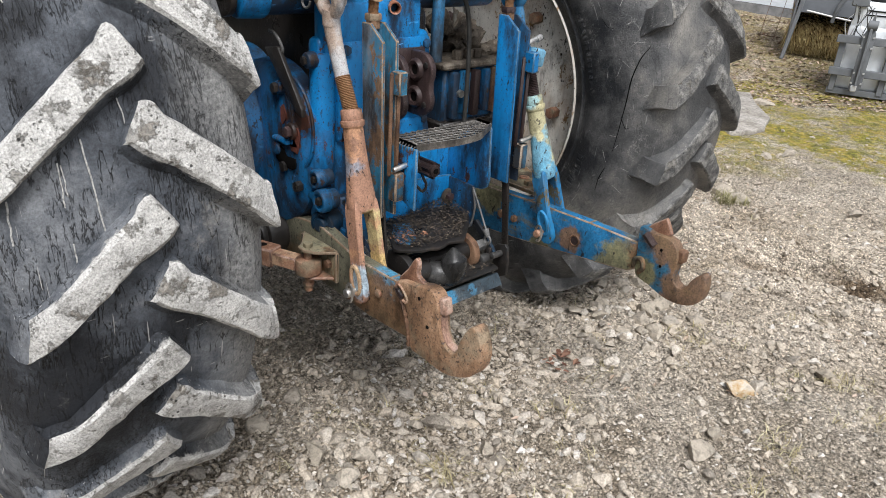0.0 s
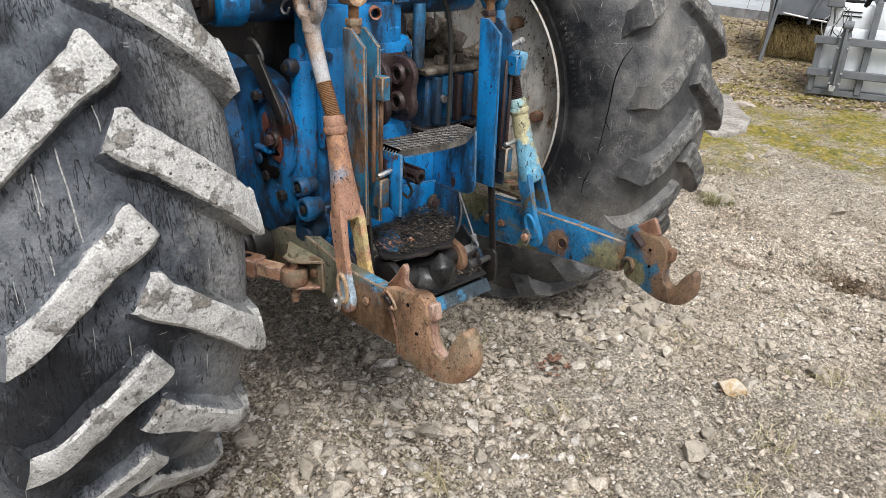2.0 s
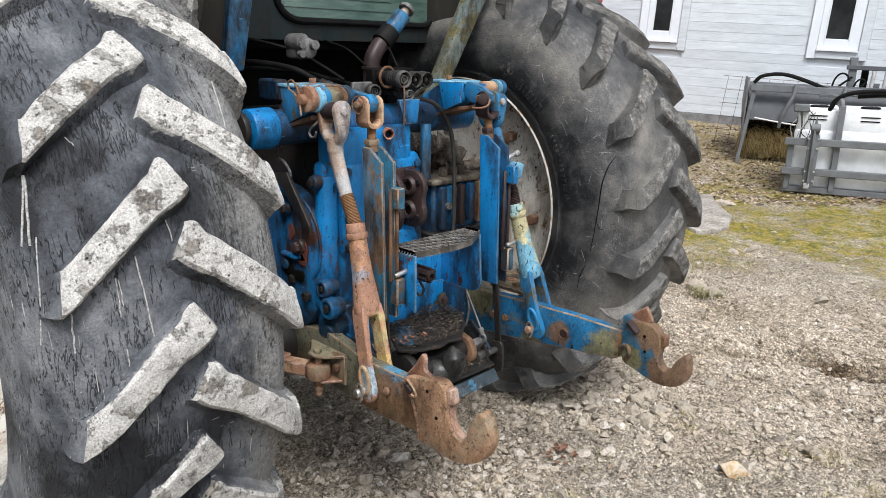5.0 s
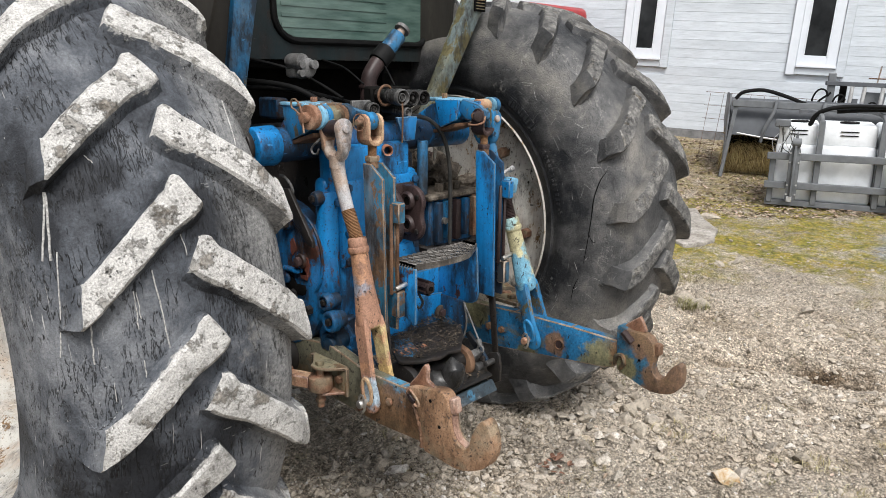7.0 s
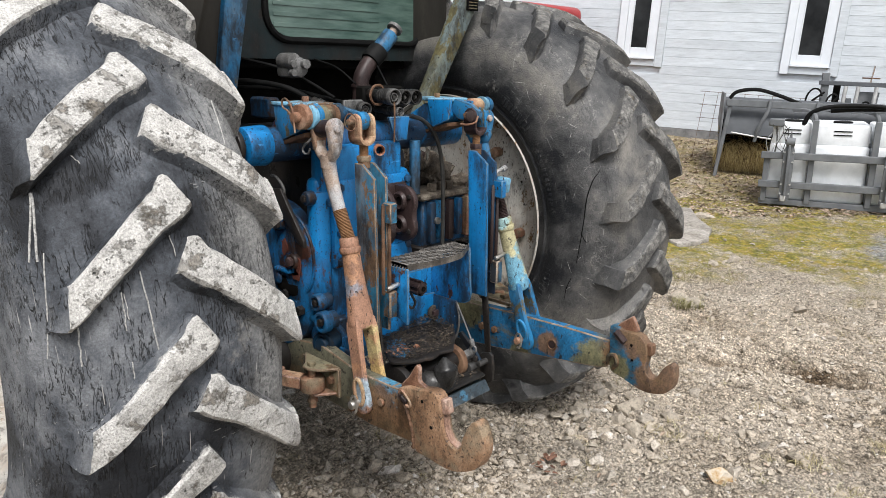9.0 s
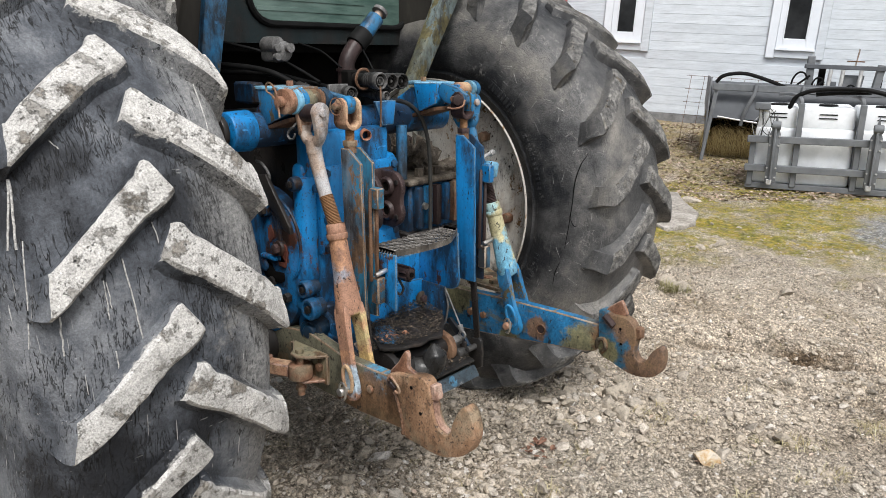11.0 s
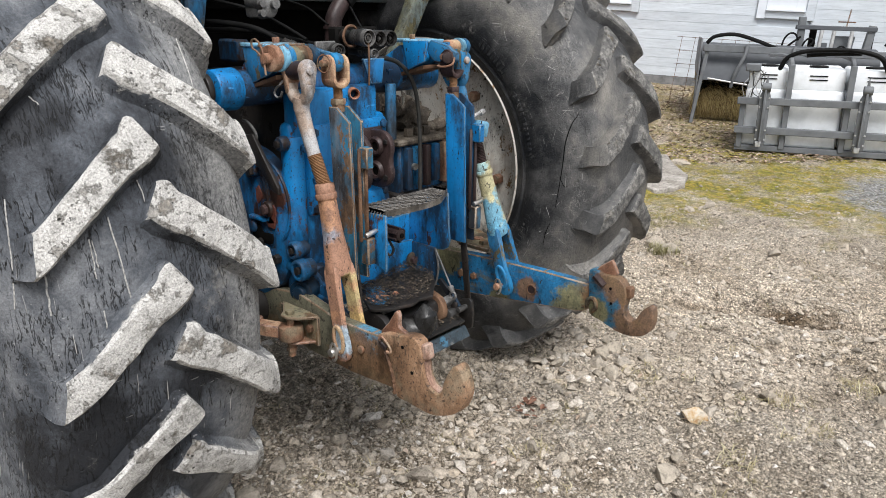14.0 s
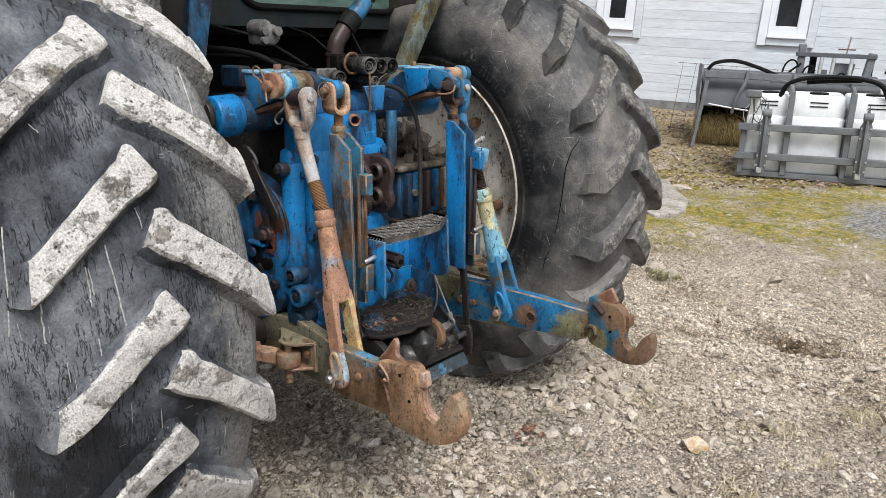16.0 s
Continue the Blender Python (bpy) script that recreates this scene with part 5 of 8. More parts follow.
part("adjuster_clip", tube(B(), [(0.158, -0.528, 1.012), (0.160, -0.532, 1.030), (0.175, -0.536, 1.040), (0.192, -0.538, 1.044), (0.198, -0.538, 1.040)], 0.0055, 8), M["zinc_ring"], flag, "bright bent catch")
part("clip_end", rod(B(), (0.188, -0.538, 1.041), (0.204, -0.540, 1.047), 0.009, bevel=0.002), M["zinc_ring"], flag)

# -- lower links with claw hooks --
LK = [(-0.15, 0.575), (-0.279, 0.594), (-0.418, 0.613), (-0.572, 0.582), (-0.700, 0.583), (-0.79, 0.59), (-0.80, 0.488), (-0.786, 0.460), (-0.624, 0.450), (-0.513, 0.455), (-0.342, 0.465), (-0.15, 0.48)]
ll = part("lower_link", plate(B(), LK, 0.032, "x", -0.423, 0.004), [M["link_olive"], M["edge_rust"]], tractor, "lower lifting link, olive worn paint over rust, claw hook at its end")
LK = [(-0.15, 0.572), (-0.401, 0.580), (-0.567, 0.589), (-0.780, 0.594), (-0.95, 0.593), (-0.962, 0.535), (-0.92, 0.505), (-0.885, 0.497), (-0.715, 0.476), (-0.525, 0.452), (-0.15, 0.42)]
rl = part("lower_link", plate(B(), LK, 0.032, "x", 0.207, 0.004), [M["link_blue"], M["edge_rust"]], tractor, "lower lifting link, blue paint chipped to rust, claw hook at its end")
HOOK = [(-0.750, 0.603), (-0.778, 0.617), (-0.814, 0.622), (-0.850, 0.631), (-0.873, 0.629), (-0.887, 0.610), (-0.892, 0.577), (-0.899, 0.544), (-0.914, 0.524), (-0.937, 0.517), (-0.951, 0.531), (-0.956, 0.552),
        (-0.969, 0.582), (-0.984, 0.603), (-0.998, 0.602), (-1.012, 0.580), (-1.018, 0.548), (-1.011, 0.518), (-0.993, 0.492), (-0.954, 0.470), (-0.911, 0.459), (-0.849, 0.463), (-0.812, 0.466), (-0.806, 0.497), (-0.794, 0.550), (-0.772, 0.585)]
part("claw_hook", plate(B(), rounded_outline(HOOK, 3), 0.034, "x", -0.452, 0.0026, 0), M["hook_rust"], ll, "heavy rusty claw hook")
part("latch_horn", plate(B(), rounded_outline([(-0.745, 0.600), (-0.773, 0.640), (-0.790, 0.667), (-0.799, 0.674), (-0.806, 0.662), (-0.806, 0.636), (-0.830, 0.624), (-0.82, 0.600)], 3), 0.012, "x", -0.436, 0.003), M["rust"], ll)
part("latch", box(B(), (-0.446, -0.903, 0.585), (-0.420, -0.884, 0.622), 0.004, Matrix.Translation((0, -0.893, 0.603)) @ Matrix.Rotation(radians(-12), 4, "X") @ Matrix.Translation((0, 0.893, -0.603))), M["edge_pink"], ll, "bright worn latch block")
part("latch_bed", plate(B(), [(-0.880, 0.600), (-0.896, 0.575), (-0.900, 0.548), (-0.915, 0.527), (-0.936, 0.521), (-0.936, 0.513), (-0.90, 0.52), (-0.875, 0.56)], 0.018, "x", -0.444, 0.002), M["edge_pink"], ll, "bare seat of the claw, rubbed pink")
SLOT = [(-0.7625 - 0.021 * k / 10 + 0.006 * math.sin(k * 0.3), 0.596 - 0.016 * k / 10) for k in range(11)]
part("latch_slot", tube(B(), [(-0.4535, y, z) for y, z in SLOT], 0.0065, 8, 0), M["rust_dark"], ll)
part("slot_rim", tube(B(), [(-0.4525, -0.757, 0.598), (-0.4525, -0.766, 0.606), (-0.4525, -0.790, 0.588), (-0.4525, -0.795, 0.575), (-0.4525, -0.783, 0.572), (-0.4525, -0.757, 0.590), (-0.4525, -0.757, 0.598)], 0.0035, 6, 3, False), M["rust"], ll)
# weld bead where the claw is let into the link
random.seed(31)
bead = [(-0.4535, y + random.uniform(-0.001, 0.001), z) for y, z in [(-0.757 - 0.0027 * k - 0.012 * math.sin(k * 0.17), 0.598 - 0.0067 * k) for k in range(20)]]
part("weld_bead", tube(B(), bead, lambda t: 0.0045 + 0.0012 * math.sin(t * 61), 7, 2), M["rust_brown"], ll)
for y, z in ((-0.833, 0.600), (-0.862, 0.545)):
    part("claw_hole", rod(B(), (-0.4524, y, z), (-0.4535, y, z), 0.0042, seg=12), M["dark"], ll)
CLAW = [(-0.934, 0.636), (-0.952, 0.640), (-0.978, 0.634), (-1.004, 0.635), (-1.030, 0.629), (-1.046, 0.609), (-1.051, 0.574), (-1.048, 0.547), (-1.056, 0.527), (-1.071, 0.519), (-1.086, 0.528), (-1.097, 0.551),
        (-1.111, 0.570), (-1.126, 0.577), (-1.134, 0.556), (-1.134, 0.523), (-1.124, 0.500), (-1.104, 0.485), (-1.074, 0.477), (-1.036, 0.478), (-0.981, 0.496), (-0.943, 0.511), (-0.938, 0.576)]
part("claw_hook", plate(B(), rounded_outline(CLAW, 3), 0.034, "x", 0.201, 0.0026, 0), [M["claw_blue"], M["edge_pink"]], rl, "claw hook, blue paint worn to rust")
part("latch_horn", plate(B(), [(-0.940, 0.630), (-0.957, 0.650), (-0.978, 0.667), (-0.993, 0.678), (-1.003, 0.664), (-1.016, 0.640), (-0.99, 0.622)], 0.012, "x", 0.217, 0.003), M["rust"], rl)
part("latch", box(B(), (0.210, -1.062, 0.578), (0.236, -1.040, 0.612), 0.004), M["rust_brown"], rl, "rusty latch block")
for y, z in ((-1.005, 0.600), (-1.010, 0.557)):
    part("claw_hole", rod(B(), (0.2005, y, z), (0.1995, y, z), 0.004, seg=12), M["dark"], rl)
part("latch_slot", tube(B(), [(0.199, -0.955, 0.628), (0.199, -0.985, 0.604)], 0.011, 8), M["rust_dark"], rl)
for y, z, r in ((-0.464, 0.514, 0.016), (-0.516, 0.515, 0.014)):
    part("link_bolt", hexa(B(), (0.208, y, z), (-1, 0, 0), r * 0.85, 0.010), M["rust_brown"], rl)
part("link_hole_rim", lathe(B(), [(-0.001, 0.0115), (-0.003, 0.013), (-0.003, 0.016), (0.0, 0.018)], 24, Matrix.Translation((0.207, -0.739, 0.525))), M["rust_brown"], rl)
part("link_hole", rod(B(), (0.2065, -0.739, 0.525), (0.205, -0.739, 0.525), 0.0125), M["rust_dark"], rl)
bm = tube(B(), [(0.206, -0.935, 0.53), (0.197, -0.94, 0.55), (0.197, -0.957, 0.557), (0.197, -0.966, 0.537), (0.205, -0.952, 0.515)], 0.007, 8)
part("lug_ring", bm, M["olive_worn"], rl)
for y, z in ((-0.55, 0.475), (-0.60, 0.53), (-0.665, 0.53)):
    part("link_bolt", rod(B(), (-0.424, y, z), (-0.432, y, z), 0.010, bevel=0.002), M["rust"], ll)
for x, ob in ((-0.407, ll), (0.223, rl)):
    bm = rod(B(), (x - 0.07, -0.22, 0.53), (x + 0.07, -0.22, 0.53), 0.06, seg=28, bevel=0.006)
    rod(bm, (x - 0.085, -0.22, 0.53), (x - 0.065, -0.22, 0.53), 0.045, seg=28, bevel=0.004)
    part("link_pivot", bm, M["black_oil"], ob)
# stabiliser bracket and its rusty bar
SX, SY = -0.470, -0.440      # the stabiliser's eye
part("stabiliser_bracket", plate(B(), [(SX - 0.020, SY + 0.015), (SX, SY + 0.030), (SX + 0.046, SY + 0.090), (SX + 0.046, SY - 0.060), (SX + 0.036, SY - 0.066), (SX - 0.005, SY - 0.035), (SX - 0.020, SY - 0.010)], 0.008, "z", 0.566, 0.003), M["olive_worn"], ll, "bolted olive stabiliser bracket")
part("stabiliser_side", plate(B(), [(SY + 0.090, 0.57), (SY + 0.090, 0.50), (SY - 0.066, 0.488), (SY - 0.066, 0.57)], 0.010, "x", -0.434, 0.003), M["olive_worn"], ll)
part("stabiliser_foot", plate(B(), [(SX - 0.015, SY + 0.015), (SX + 0.040, SY + 0.05), (SX + 0.040, SY - 0.060), (SX - 0.010, SY - 0.025)], 0.008, "z", 0.494, 0.003), M["rust"], ll)
part("stabiliser_bolt", hexa(B(), (SX, SY, 0.574), (0, 0, 1), 0.012, 0.011), M["olive_worn"], ll)
part("side_bolt", hexa(B(), (-0.434, SY - 0.04, 0.535), (-1, 0, 0), 0.012, 0.012), M["rust_brown"], ll)
bm = rod(B(), (SX, SY, 0.503), (SX, SY, 0.543), 0.033, 0.0325, 28, 0.006)
rod(bm, (SX, SY, 0.455), (SX, SY, 0.572), 0.010)
hexa(bm, (SX, SY, 0.480), (0, 0, -1), 0.014, 0.012)
part("stabiliser_eye", bm, M["rust"], ll, "rusty eye on a bolt")
BAR = Matrix.Translation((SX, SY, 0.523)) @ Matrix.Rotation(math.atan2(0.36, -0.15), 4, "Z")
part("stabiliser_bar", box(B(), (0.025, -0.019, -0.017), (0.14, 0.019, 0.017), 0.004, BAR), M["rust_orange"], ll, "rusty stabiliser bar")
part("bar_sleeve", box(B(), (0.095, -0.024, -0.024), (0.42, 0.024, 0.024), 0.004, BAR), M["rust"], ll, "boxed rusty sleeve with a row of holes")
for k in range(4):
    part("bar_hole", rod(B(), BAR @ Vector((0.135 + 0.055 * k, 0, 0.0235)), BAR @ Vector((0.135 + 0.055 * k, 0, 0.0250)), 0.0095, seg=16), M["dark"], ll)
bm = plate(B(), [(0.24, -0.42), (0.34, -0.30), (0.43, -0.08), (0.50, -0.10), (0.40, -0.38), (0.33, -0.52), (0.24, -0.55)], 0.014, "z", 0.590, 0.003)
part("stabiliser_plate", bm, M["olive_worn"], rl, "olive stabiliser plate with holes")
for x, y in ((0.31, -0.45), (0.36, -0.37), (0.40, -0.28), (0.43, -0.19)):
    part("plate_hole", rod(B(), (x, y, 0.603), (x, y, 0.607), 0.016), M["rust"], rl)
part("stabiliser_bolt", hexa(B(), (0.275, -0.50, 0.602), (0, 0, 1), 0.017, 0.014), M["olive_worn"], rl)

# -- power take-off guard with a mesh step --
bm = plate(B(), [(-0.49, 0.715), (-0.49, 0.828), (-0.612, 0.834), (-0.611, 0.681), (-0.538, 0.704)], 0.008, "x", -0.284, 0.003)
guard = part("shaft_guard", bm, M["blue"], tractor, "blue sheet guard over the drive shaft, mesh step on top")
RG = [(-0.365, 0.628), (-0.365, 0.700), (-0.495, 0.828), (-0.562, 0.832), (-0.572, 0.690), (-0.566, 0.668), (-0.548, 0.657)]
part("guard_side", plate(B(), RG, 0.008, "x", 0.014, 0.003), M["blue"], guard)
part("guard_back", plate(B(), [(-0.285, 0.655), (0.014, 0.645), (0.014, 0.745), (-0.285, 0.745)], 0.008, "y", -0.412, 0.003), M["blue"], guard)
# expanded metal: wavy strands that meet into diamonds, inside a flat bent rim
def front(x):
    return -0.606 - 0.018 * math.sin(math.pi * min(1, max(0, (x + 0.27) / 0.24))) + 0.046 * max(0, (x + 0.09) / 0.107) ** 1.6
zt = 0.838
bm = B()
for k in range(10):
    line = []
    for i in range(31):
        x = -0.276 + 0.0096 * i
        back = -0.505
        f = (k + (0.42 if i % 2 else -0.42) * (1 if k % 2 else -1)) / 9.5
        line.append((x, back + (front(x) - back) * min(1, max(0, f)), zt + 0.001 * (i % 2)))
    tube(bm, line, 0.0021, 4, 0)
mesh_mat = rusty("bare_grey_mesh", (0.024, 0.021, 0.018), (0.065, 0.058, 0.051), (0.19, 0.175, 0.155), 0.45, 26)
step = part("mesh_step", bm, mesh_mat, guard, "expanded metal step plate, bare and grimy")
edge = [(-0.278, -0.505)] + [(x, front(x)) for x in [-0.278 + 0.0185 * k for k in range(17)]] + [(0.018, -0.505)]
bm = B()
for (x0, y0), (x1, y1) in zip(edge, edge[1:]):
    ring = [[(x, y, zt - 0.010), (x, y + 0.0035, zt - 0.010), (x, y + 0.0035, zt + 0.006), (x, y, zt + 0.006)] for x, y in ((x0, y0), (x1, y1))]
    a, b = [[bm.verts.new(p) for p in r] for r in ring]
    for k in range(4):
        bm.faces.new((a[k], a[(k + 1) % 4], b[(k + 1) % 4], b[k]))
bmesh.ops.remove_doubles(bm, verts=bm.verts, dist=0.0002)
part("step_rim", bm, mesh_mat, guard, "bent flat rim of the step")
# torn strand ends along the open side
bm = B()
for k in range(9):
    y = -0.515 - 0.0105 * k
    tube(bm, [(-0.276, y, zt), (-0.284, y - 0.002, zt - 0.006), (-0.287, y - 0.003, zt - 0.016)], 0.0019, 4, 2)
part("torn_strands", bm, M["black_oil"], step)
bm = rod(B(), (-0.148, -0.40, 0.735), (-0.148, -0.535, 0.735), 0.0165, seg=12, bevel=0.002)
pto = part("drive_shaft", bm, M["rust_dark"], guard, "splined drive shaft stub")
for k in range(6):
    bm = box(B(), (-0.152, -0.530, 0.750), (-0.144, -0.44, 0.757), 0, Matrix.Translation((-0.148, 0, 0.735)) @ Matrix.Rotation(k * math.pi / 3, 4, "Y") @ Matrix.Translation((0.148, 0, -0.735)))
    part("spline", bm, M["rust_dark"], pto)
part("shaft_centre", rod(B(), (-0.148, -0.534, 0.735), (-0.148, -0.538, 0.735), 0.007), M["dark"], pto)
part("shaft_seal", rod(B(), (-0.148, -0.405, 0.735), (-0.148, -0.432, 0.735), 0.040, bevel=0.004), M["black_oil"], guard)
part("guard_chain", tube(B(), [(-0.165, -0.47, 0.80), (-0.172, -0.485, 0.775), (-0.160, -0.50, 0.715), (-0.150, -0.505, 0.690), (-0.158, -0.50, 0.672), (-0.175, -0.49, 0.690)], 0.004, 6), M["black_oil"], guard)

# -- pick-up hitch low on the tail --
LIP = [(-0.638, 0.444), (-0.640, 0.440), (-0.660, 0.414), (-0.664, 0.416), (-0.645, 0.444)]
low = part("pickup_hitch", plate(B(), LIP, 0.345, "x", -0.338, 0.0015), M["lip_blue"], tractor, "black oily pick-up hitch with a hook, blue lip and dirt tray")
part("lip_back", rod(B(), (-0.330, -0.628, 0.425), (0.0, -0.628, 0.425), 0.018, seg=16, bevel=0.003), M["black_oil"], low)
part("sill_plate", plate(B(), [(-0.645, 0.455), (-0.645, 0.462), (-0.50, 0.500), (-0.50, 0.488)], 0.34, "x", -0.335, 0.002), M["black_oil"], low, "oily black sill plate")
CH = [(-0.646, 0.425), (-0.642, 0.505), (-0.632, 0.517), (-0.600, 0.517), (-0.550, 0.566), (-0.520, 0.566), (-0.46, 0.62), (-0.36, 0.62), (-0.385, 0.50), (-0.575, 0.412)]
cheek = part("side_cheek", plate(B(), CH, 0.012, "x", -0.352, 0.003), M["blue_dirty"], low, "oily blue side plate")
part("cheek_arm", plate(B(), [(-0.36, 0.60), (-0.50, 0.585), (-0.604, 0.522), (-0.596, 0.498), (-0.50, 0.555), (-0.36, 0.56)], 0.010, "x", -0.366, 0.002), M["blue_dirty"], low)
part("arm_edge", tube(B(), [(-0.361, -0.52, 0.574), (-0.361, -0.56, 0.551), (-0.361, -0.604, 0.523)], 0.005, 6, 3), M["cast_grey"], low)
part("cheek_bolt", rod(B(), (-0.372, -0.583, 0.487), (-0.345, -0.583, 0.487), 0.017, bevel=0.003), M["black_oil"], low)
part("cheek_washer", rod(B(), (-0.363, -0.487, 0.515), (-0.352, -0.487, 0.515), 0.026, bevel=0.003), M["rust_dark"], low)
part("cheek_bolt", hexa(B(), (-0.362, -0.487, 0.515), (-1, 0, 0), 0.015, 0.012), M["rust_brown"], low)
part("front_lug", plate(B(), rounded_outline([(-0.600, 0.505), (-0.640, 0.520), (-0.652, 0.505), (-0.652, 0.430), (-0.610, 0.430)], 2), 0.008, "x", -0.322, 0.002), M["black_oil"], low)
part("lug_pin", rod(B(), (-0.352, -0.638, 0.503), (-0.312, -0.638, 0.503), 0.008, bevel=0.002), M["cast_grey"], low)
W = [(-0.245, -0.40), (-0.262, -0.49), (-0.308, -0.571), (-0.302, -0.585), (-0.258, -0.616), (-0.232, -0.620), (-0.209, -0.631), (-0.185, -0.627), (-0.166, -0.619), (-0.148, -0.626), (-0.124, -0.632), (-0.10, -0.612), (-0.035, -0.560), (0.004, -0.52), (0.004, -0.40)]
bm = plate(B(), W, 0.009, "z", 0.566, 0.002)
tray = part("dirt_tray", bm, M["black_oil"], low, "oily tray plate with traces of blue")
part("tray_patch", plate(B(), [(-0.255, -0.50), (-0.285, -0.555), (-0.262, -0.578), (-0.225, -0.560), (-0.20, -0.52), (-0.175, -0.475), (-0.215, -0.455)], 0.0015, "z", 0.5755, 0), M["blue_worn"], tray, "blue paint left on the tray")
bm = plate(B(), [(-0.30, 0.566), (0.010, 0.566), (0.014, 0.665), (-0.30, 0.690)], 0.010, "y", -0.428, 0.003)
part("back_plate", bm, M["blue"], low, "blue plate behind the tray")
part("tray_washer", rod(B(), (-0.002, -0.430, 0.606), (-0.002, -0.440, 0.606), 0.022, bevel=0.004), M["dusty_cast"], low)
part("tray_bolt", hexa(B(), (-0.002, -0.438, 0.606), (0, -1, 0), 0.013, 0.014), M["rust_dark"], low)
TS = [(-0.41, 0.66), (-0.521, 0.660), (-0.533, 0.632), (-0.537, 0.605), (-0.531, 0.570), (-0.525, 0.540), (-0.41, 0.53)]
part("tray_side", plate(B(), TS, 0.008, "x", 0.006, 0.002), M["blue_dirty"], low, "oily blue plate beside the tray")
# hook between two round cheeks
SEMI = [(-0.535, 0.555), (-0.574, 0.559), (-0.603, 0.553), (-0.622, 0.540), (-0.634, 0.520), (-0.635, 0.497), (-0.628, 0.482), (-0.612, 0.473), (-0.574, 0.476), (-0.535, 0.480)]
part("hook_cheek", plate(B(), rounded_outline(SEMI, 2), 0.022, "x", -0.298, 0.004), M["black_oil"], low, "dark steel hook cheek")
SEMI = [(-0.535, 0.548), (-0.571, 0.546), (-0.600, 0.536), (-0.614, 0.515), (-0.617, 0.490), (-0.606, 0.470), (-0.578, 0.468), (-0.535, 0.475)]
part("hook_cheek", plate(B(), rounded_outline(SEMI, 2), 0.022, "x", -0.062, 0.004), M["rust_brown"], low, "rusty hook cheek")
part("hook_shaft", rod(B(), (-0.28, -0.572, 0.505), (-0.05, -0.572, 0.505), 0.027, bevel=0.004), M["black_oil"], low)
part("shaft_collar", rod(B(), (-0.275, -0.590, 0.500), (-0.215, -0.590, 0.497), 0.023, 0.030, 20, 0.004), M["black_oil"], low)
bm = tube(B(), [(-0.215, -0.588, 0.497), (-0.190, -0.605, 0.486), (-0.166, -0.628, 0.488), (-0.160, -0.637, 0.515), (-0.160, -0.634, 0.540), (-0.160, -0.630, 0.560)], lambda t: 0.030 + 0.004 * math.sin(t * 3) - 0.026 * max(0, t - 0.72) / 0.28, 18, 5)
part("hitch_hook", bm, rusty("oily_hook_steel", (0.012, 0.012, 0.012), (0.035, 0.034, 0.033), (0.085, 0.083, 0.08), 0.3), low, "oily dark blunt hitch hook")
# bracket, lever and cables on the far end
part("bracket_plate", plate(B(), [(-0.588, 0.440), (-0.590, 0.500), (-0.600, 0.508), (-0.612, 0.506), (-0.606, 0.428)], 0.010, "x", 0.002, 0.002), M["black_oil"], low)
part("bracket_plate", plate(B(), rounded_outline([(-0.598, 0.500), (-0.622, 0.514), (-0.646, 0.512), (-0.648, 0.430), (-0.606, 0.424)], 2), 0.010, "x", 0.032, 0.002), M["black_oil"], low)
part("bracket_bolt", rod(B(), (-0.004, -0.624, 0.490), (0.046, -0.624, 0.490), 0.009, bevel=0.002), M["coupling_black"], low)
part("release_lever", plate(B(), [(-0.525, 0.556), (-0.540, 0.566), (-0.588, 0.528), (-0.622, 0.492), (-0.606, 0.482), (-0.570, 0.512)], 0.012, "x", 0.010, 0.003), M["blue_black"], low)
part("lever_foot", box(B(), (-0.045, -0.600, 0.500), (0.012, -0.575, 0.524), 0.004, Matrix.Translation((0, -0.588, 0.512)) @ Matrix.Rotation(0.4, 4, "X") @ Matrix.Translation((0, 0.588, -0.512))), M["cast_grey"], low)
part("bracket_knob", rod(B(), (-0.03, -0.605, 0.478), (0.004, -0.605, 0.478), 0.016, 0.013, 16, 0.004), M["coupling_black"], low)
part("release_cable", tube(B(), [(0.0, -0.530, 0.660), (0.0, -0.542, 0.610), (-0.002, -0.538, 0.565), (-0.004, -0.530, 0.545)], 0.0032, 6), M["cast_grey"], low, "steel release cable")
part("release_cable", tube(B(), [(0.0, -0.530, 0.660), (0.0, -0.560, 0.610), (0.0, -0.592, 0.556)], 0.0028, 6), M["cast_grey"], low, "steel release cable")
part("cable_end", rod(B(), (0.0, -0.590, 0.558), (0.0, -0.600, 0.538), 0.009, 0.007, 12, 0.002), M["cast_grey"], low)
part("cable_eye", tube(B(), [(0.0, -0.600 + 0.011 * math.cos(a), 0.530 + 0.011 * math.sin(a)) for a in [k * math.pi / 4 for k in range(9)]], 0.0035, 6, 2, False), M["cast_grey"], low)
# blue frame behind the tray
part("frame_post", box(B(), (-0.345, -0.40, 0.44), (-0.30, -0.30, 0.66), 0.005), M["blue_dirty"], low)

# -- valve block, hoses and couplings --
bm = box(B(), (0.085, -0.30, 0.755), (0.30, -0.16, 0.925), 0.008)
vb = part("valve_block", bm, M["blue_dirty"], tractor, "grimy blue spool valve block with bolts")
part("valve_lid", box(B(), (0.07, -0.315, 0.925), (0.315, -0.15, 0.945), 0.006), M["dusty_cast"], vb)
part("valve_foot", box(B(), (0.07, -0.325, 0.745), (0.31, -0.15, 0.775), 0.006), M["black_oil"], vb)
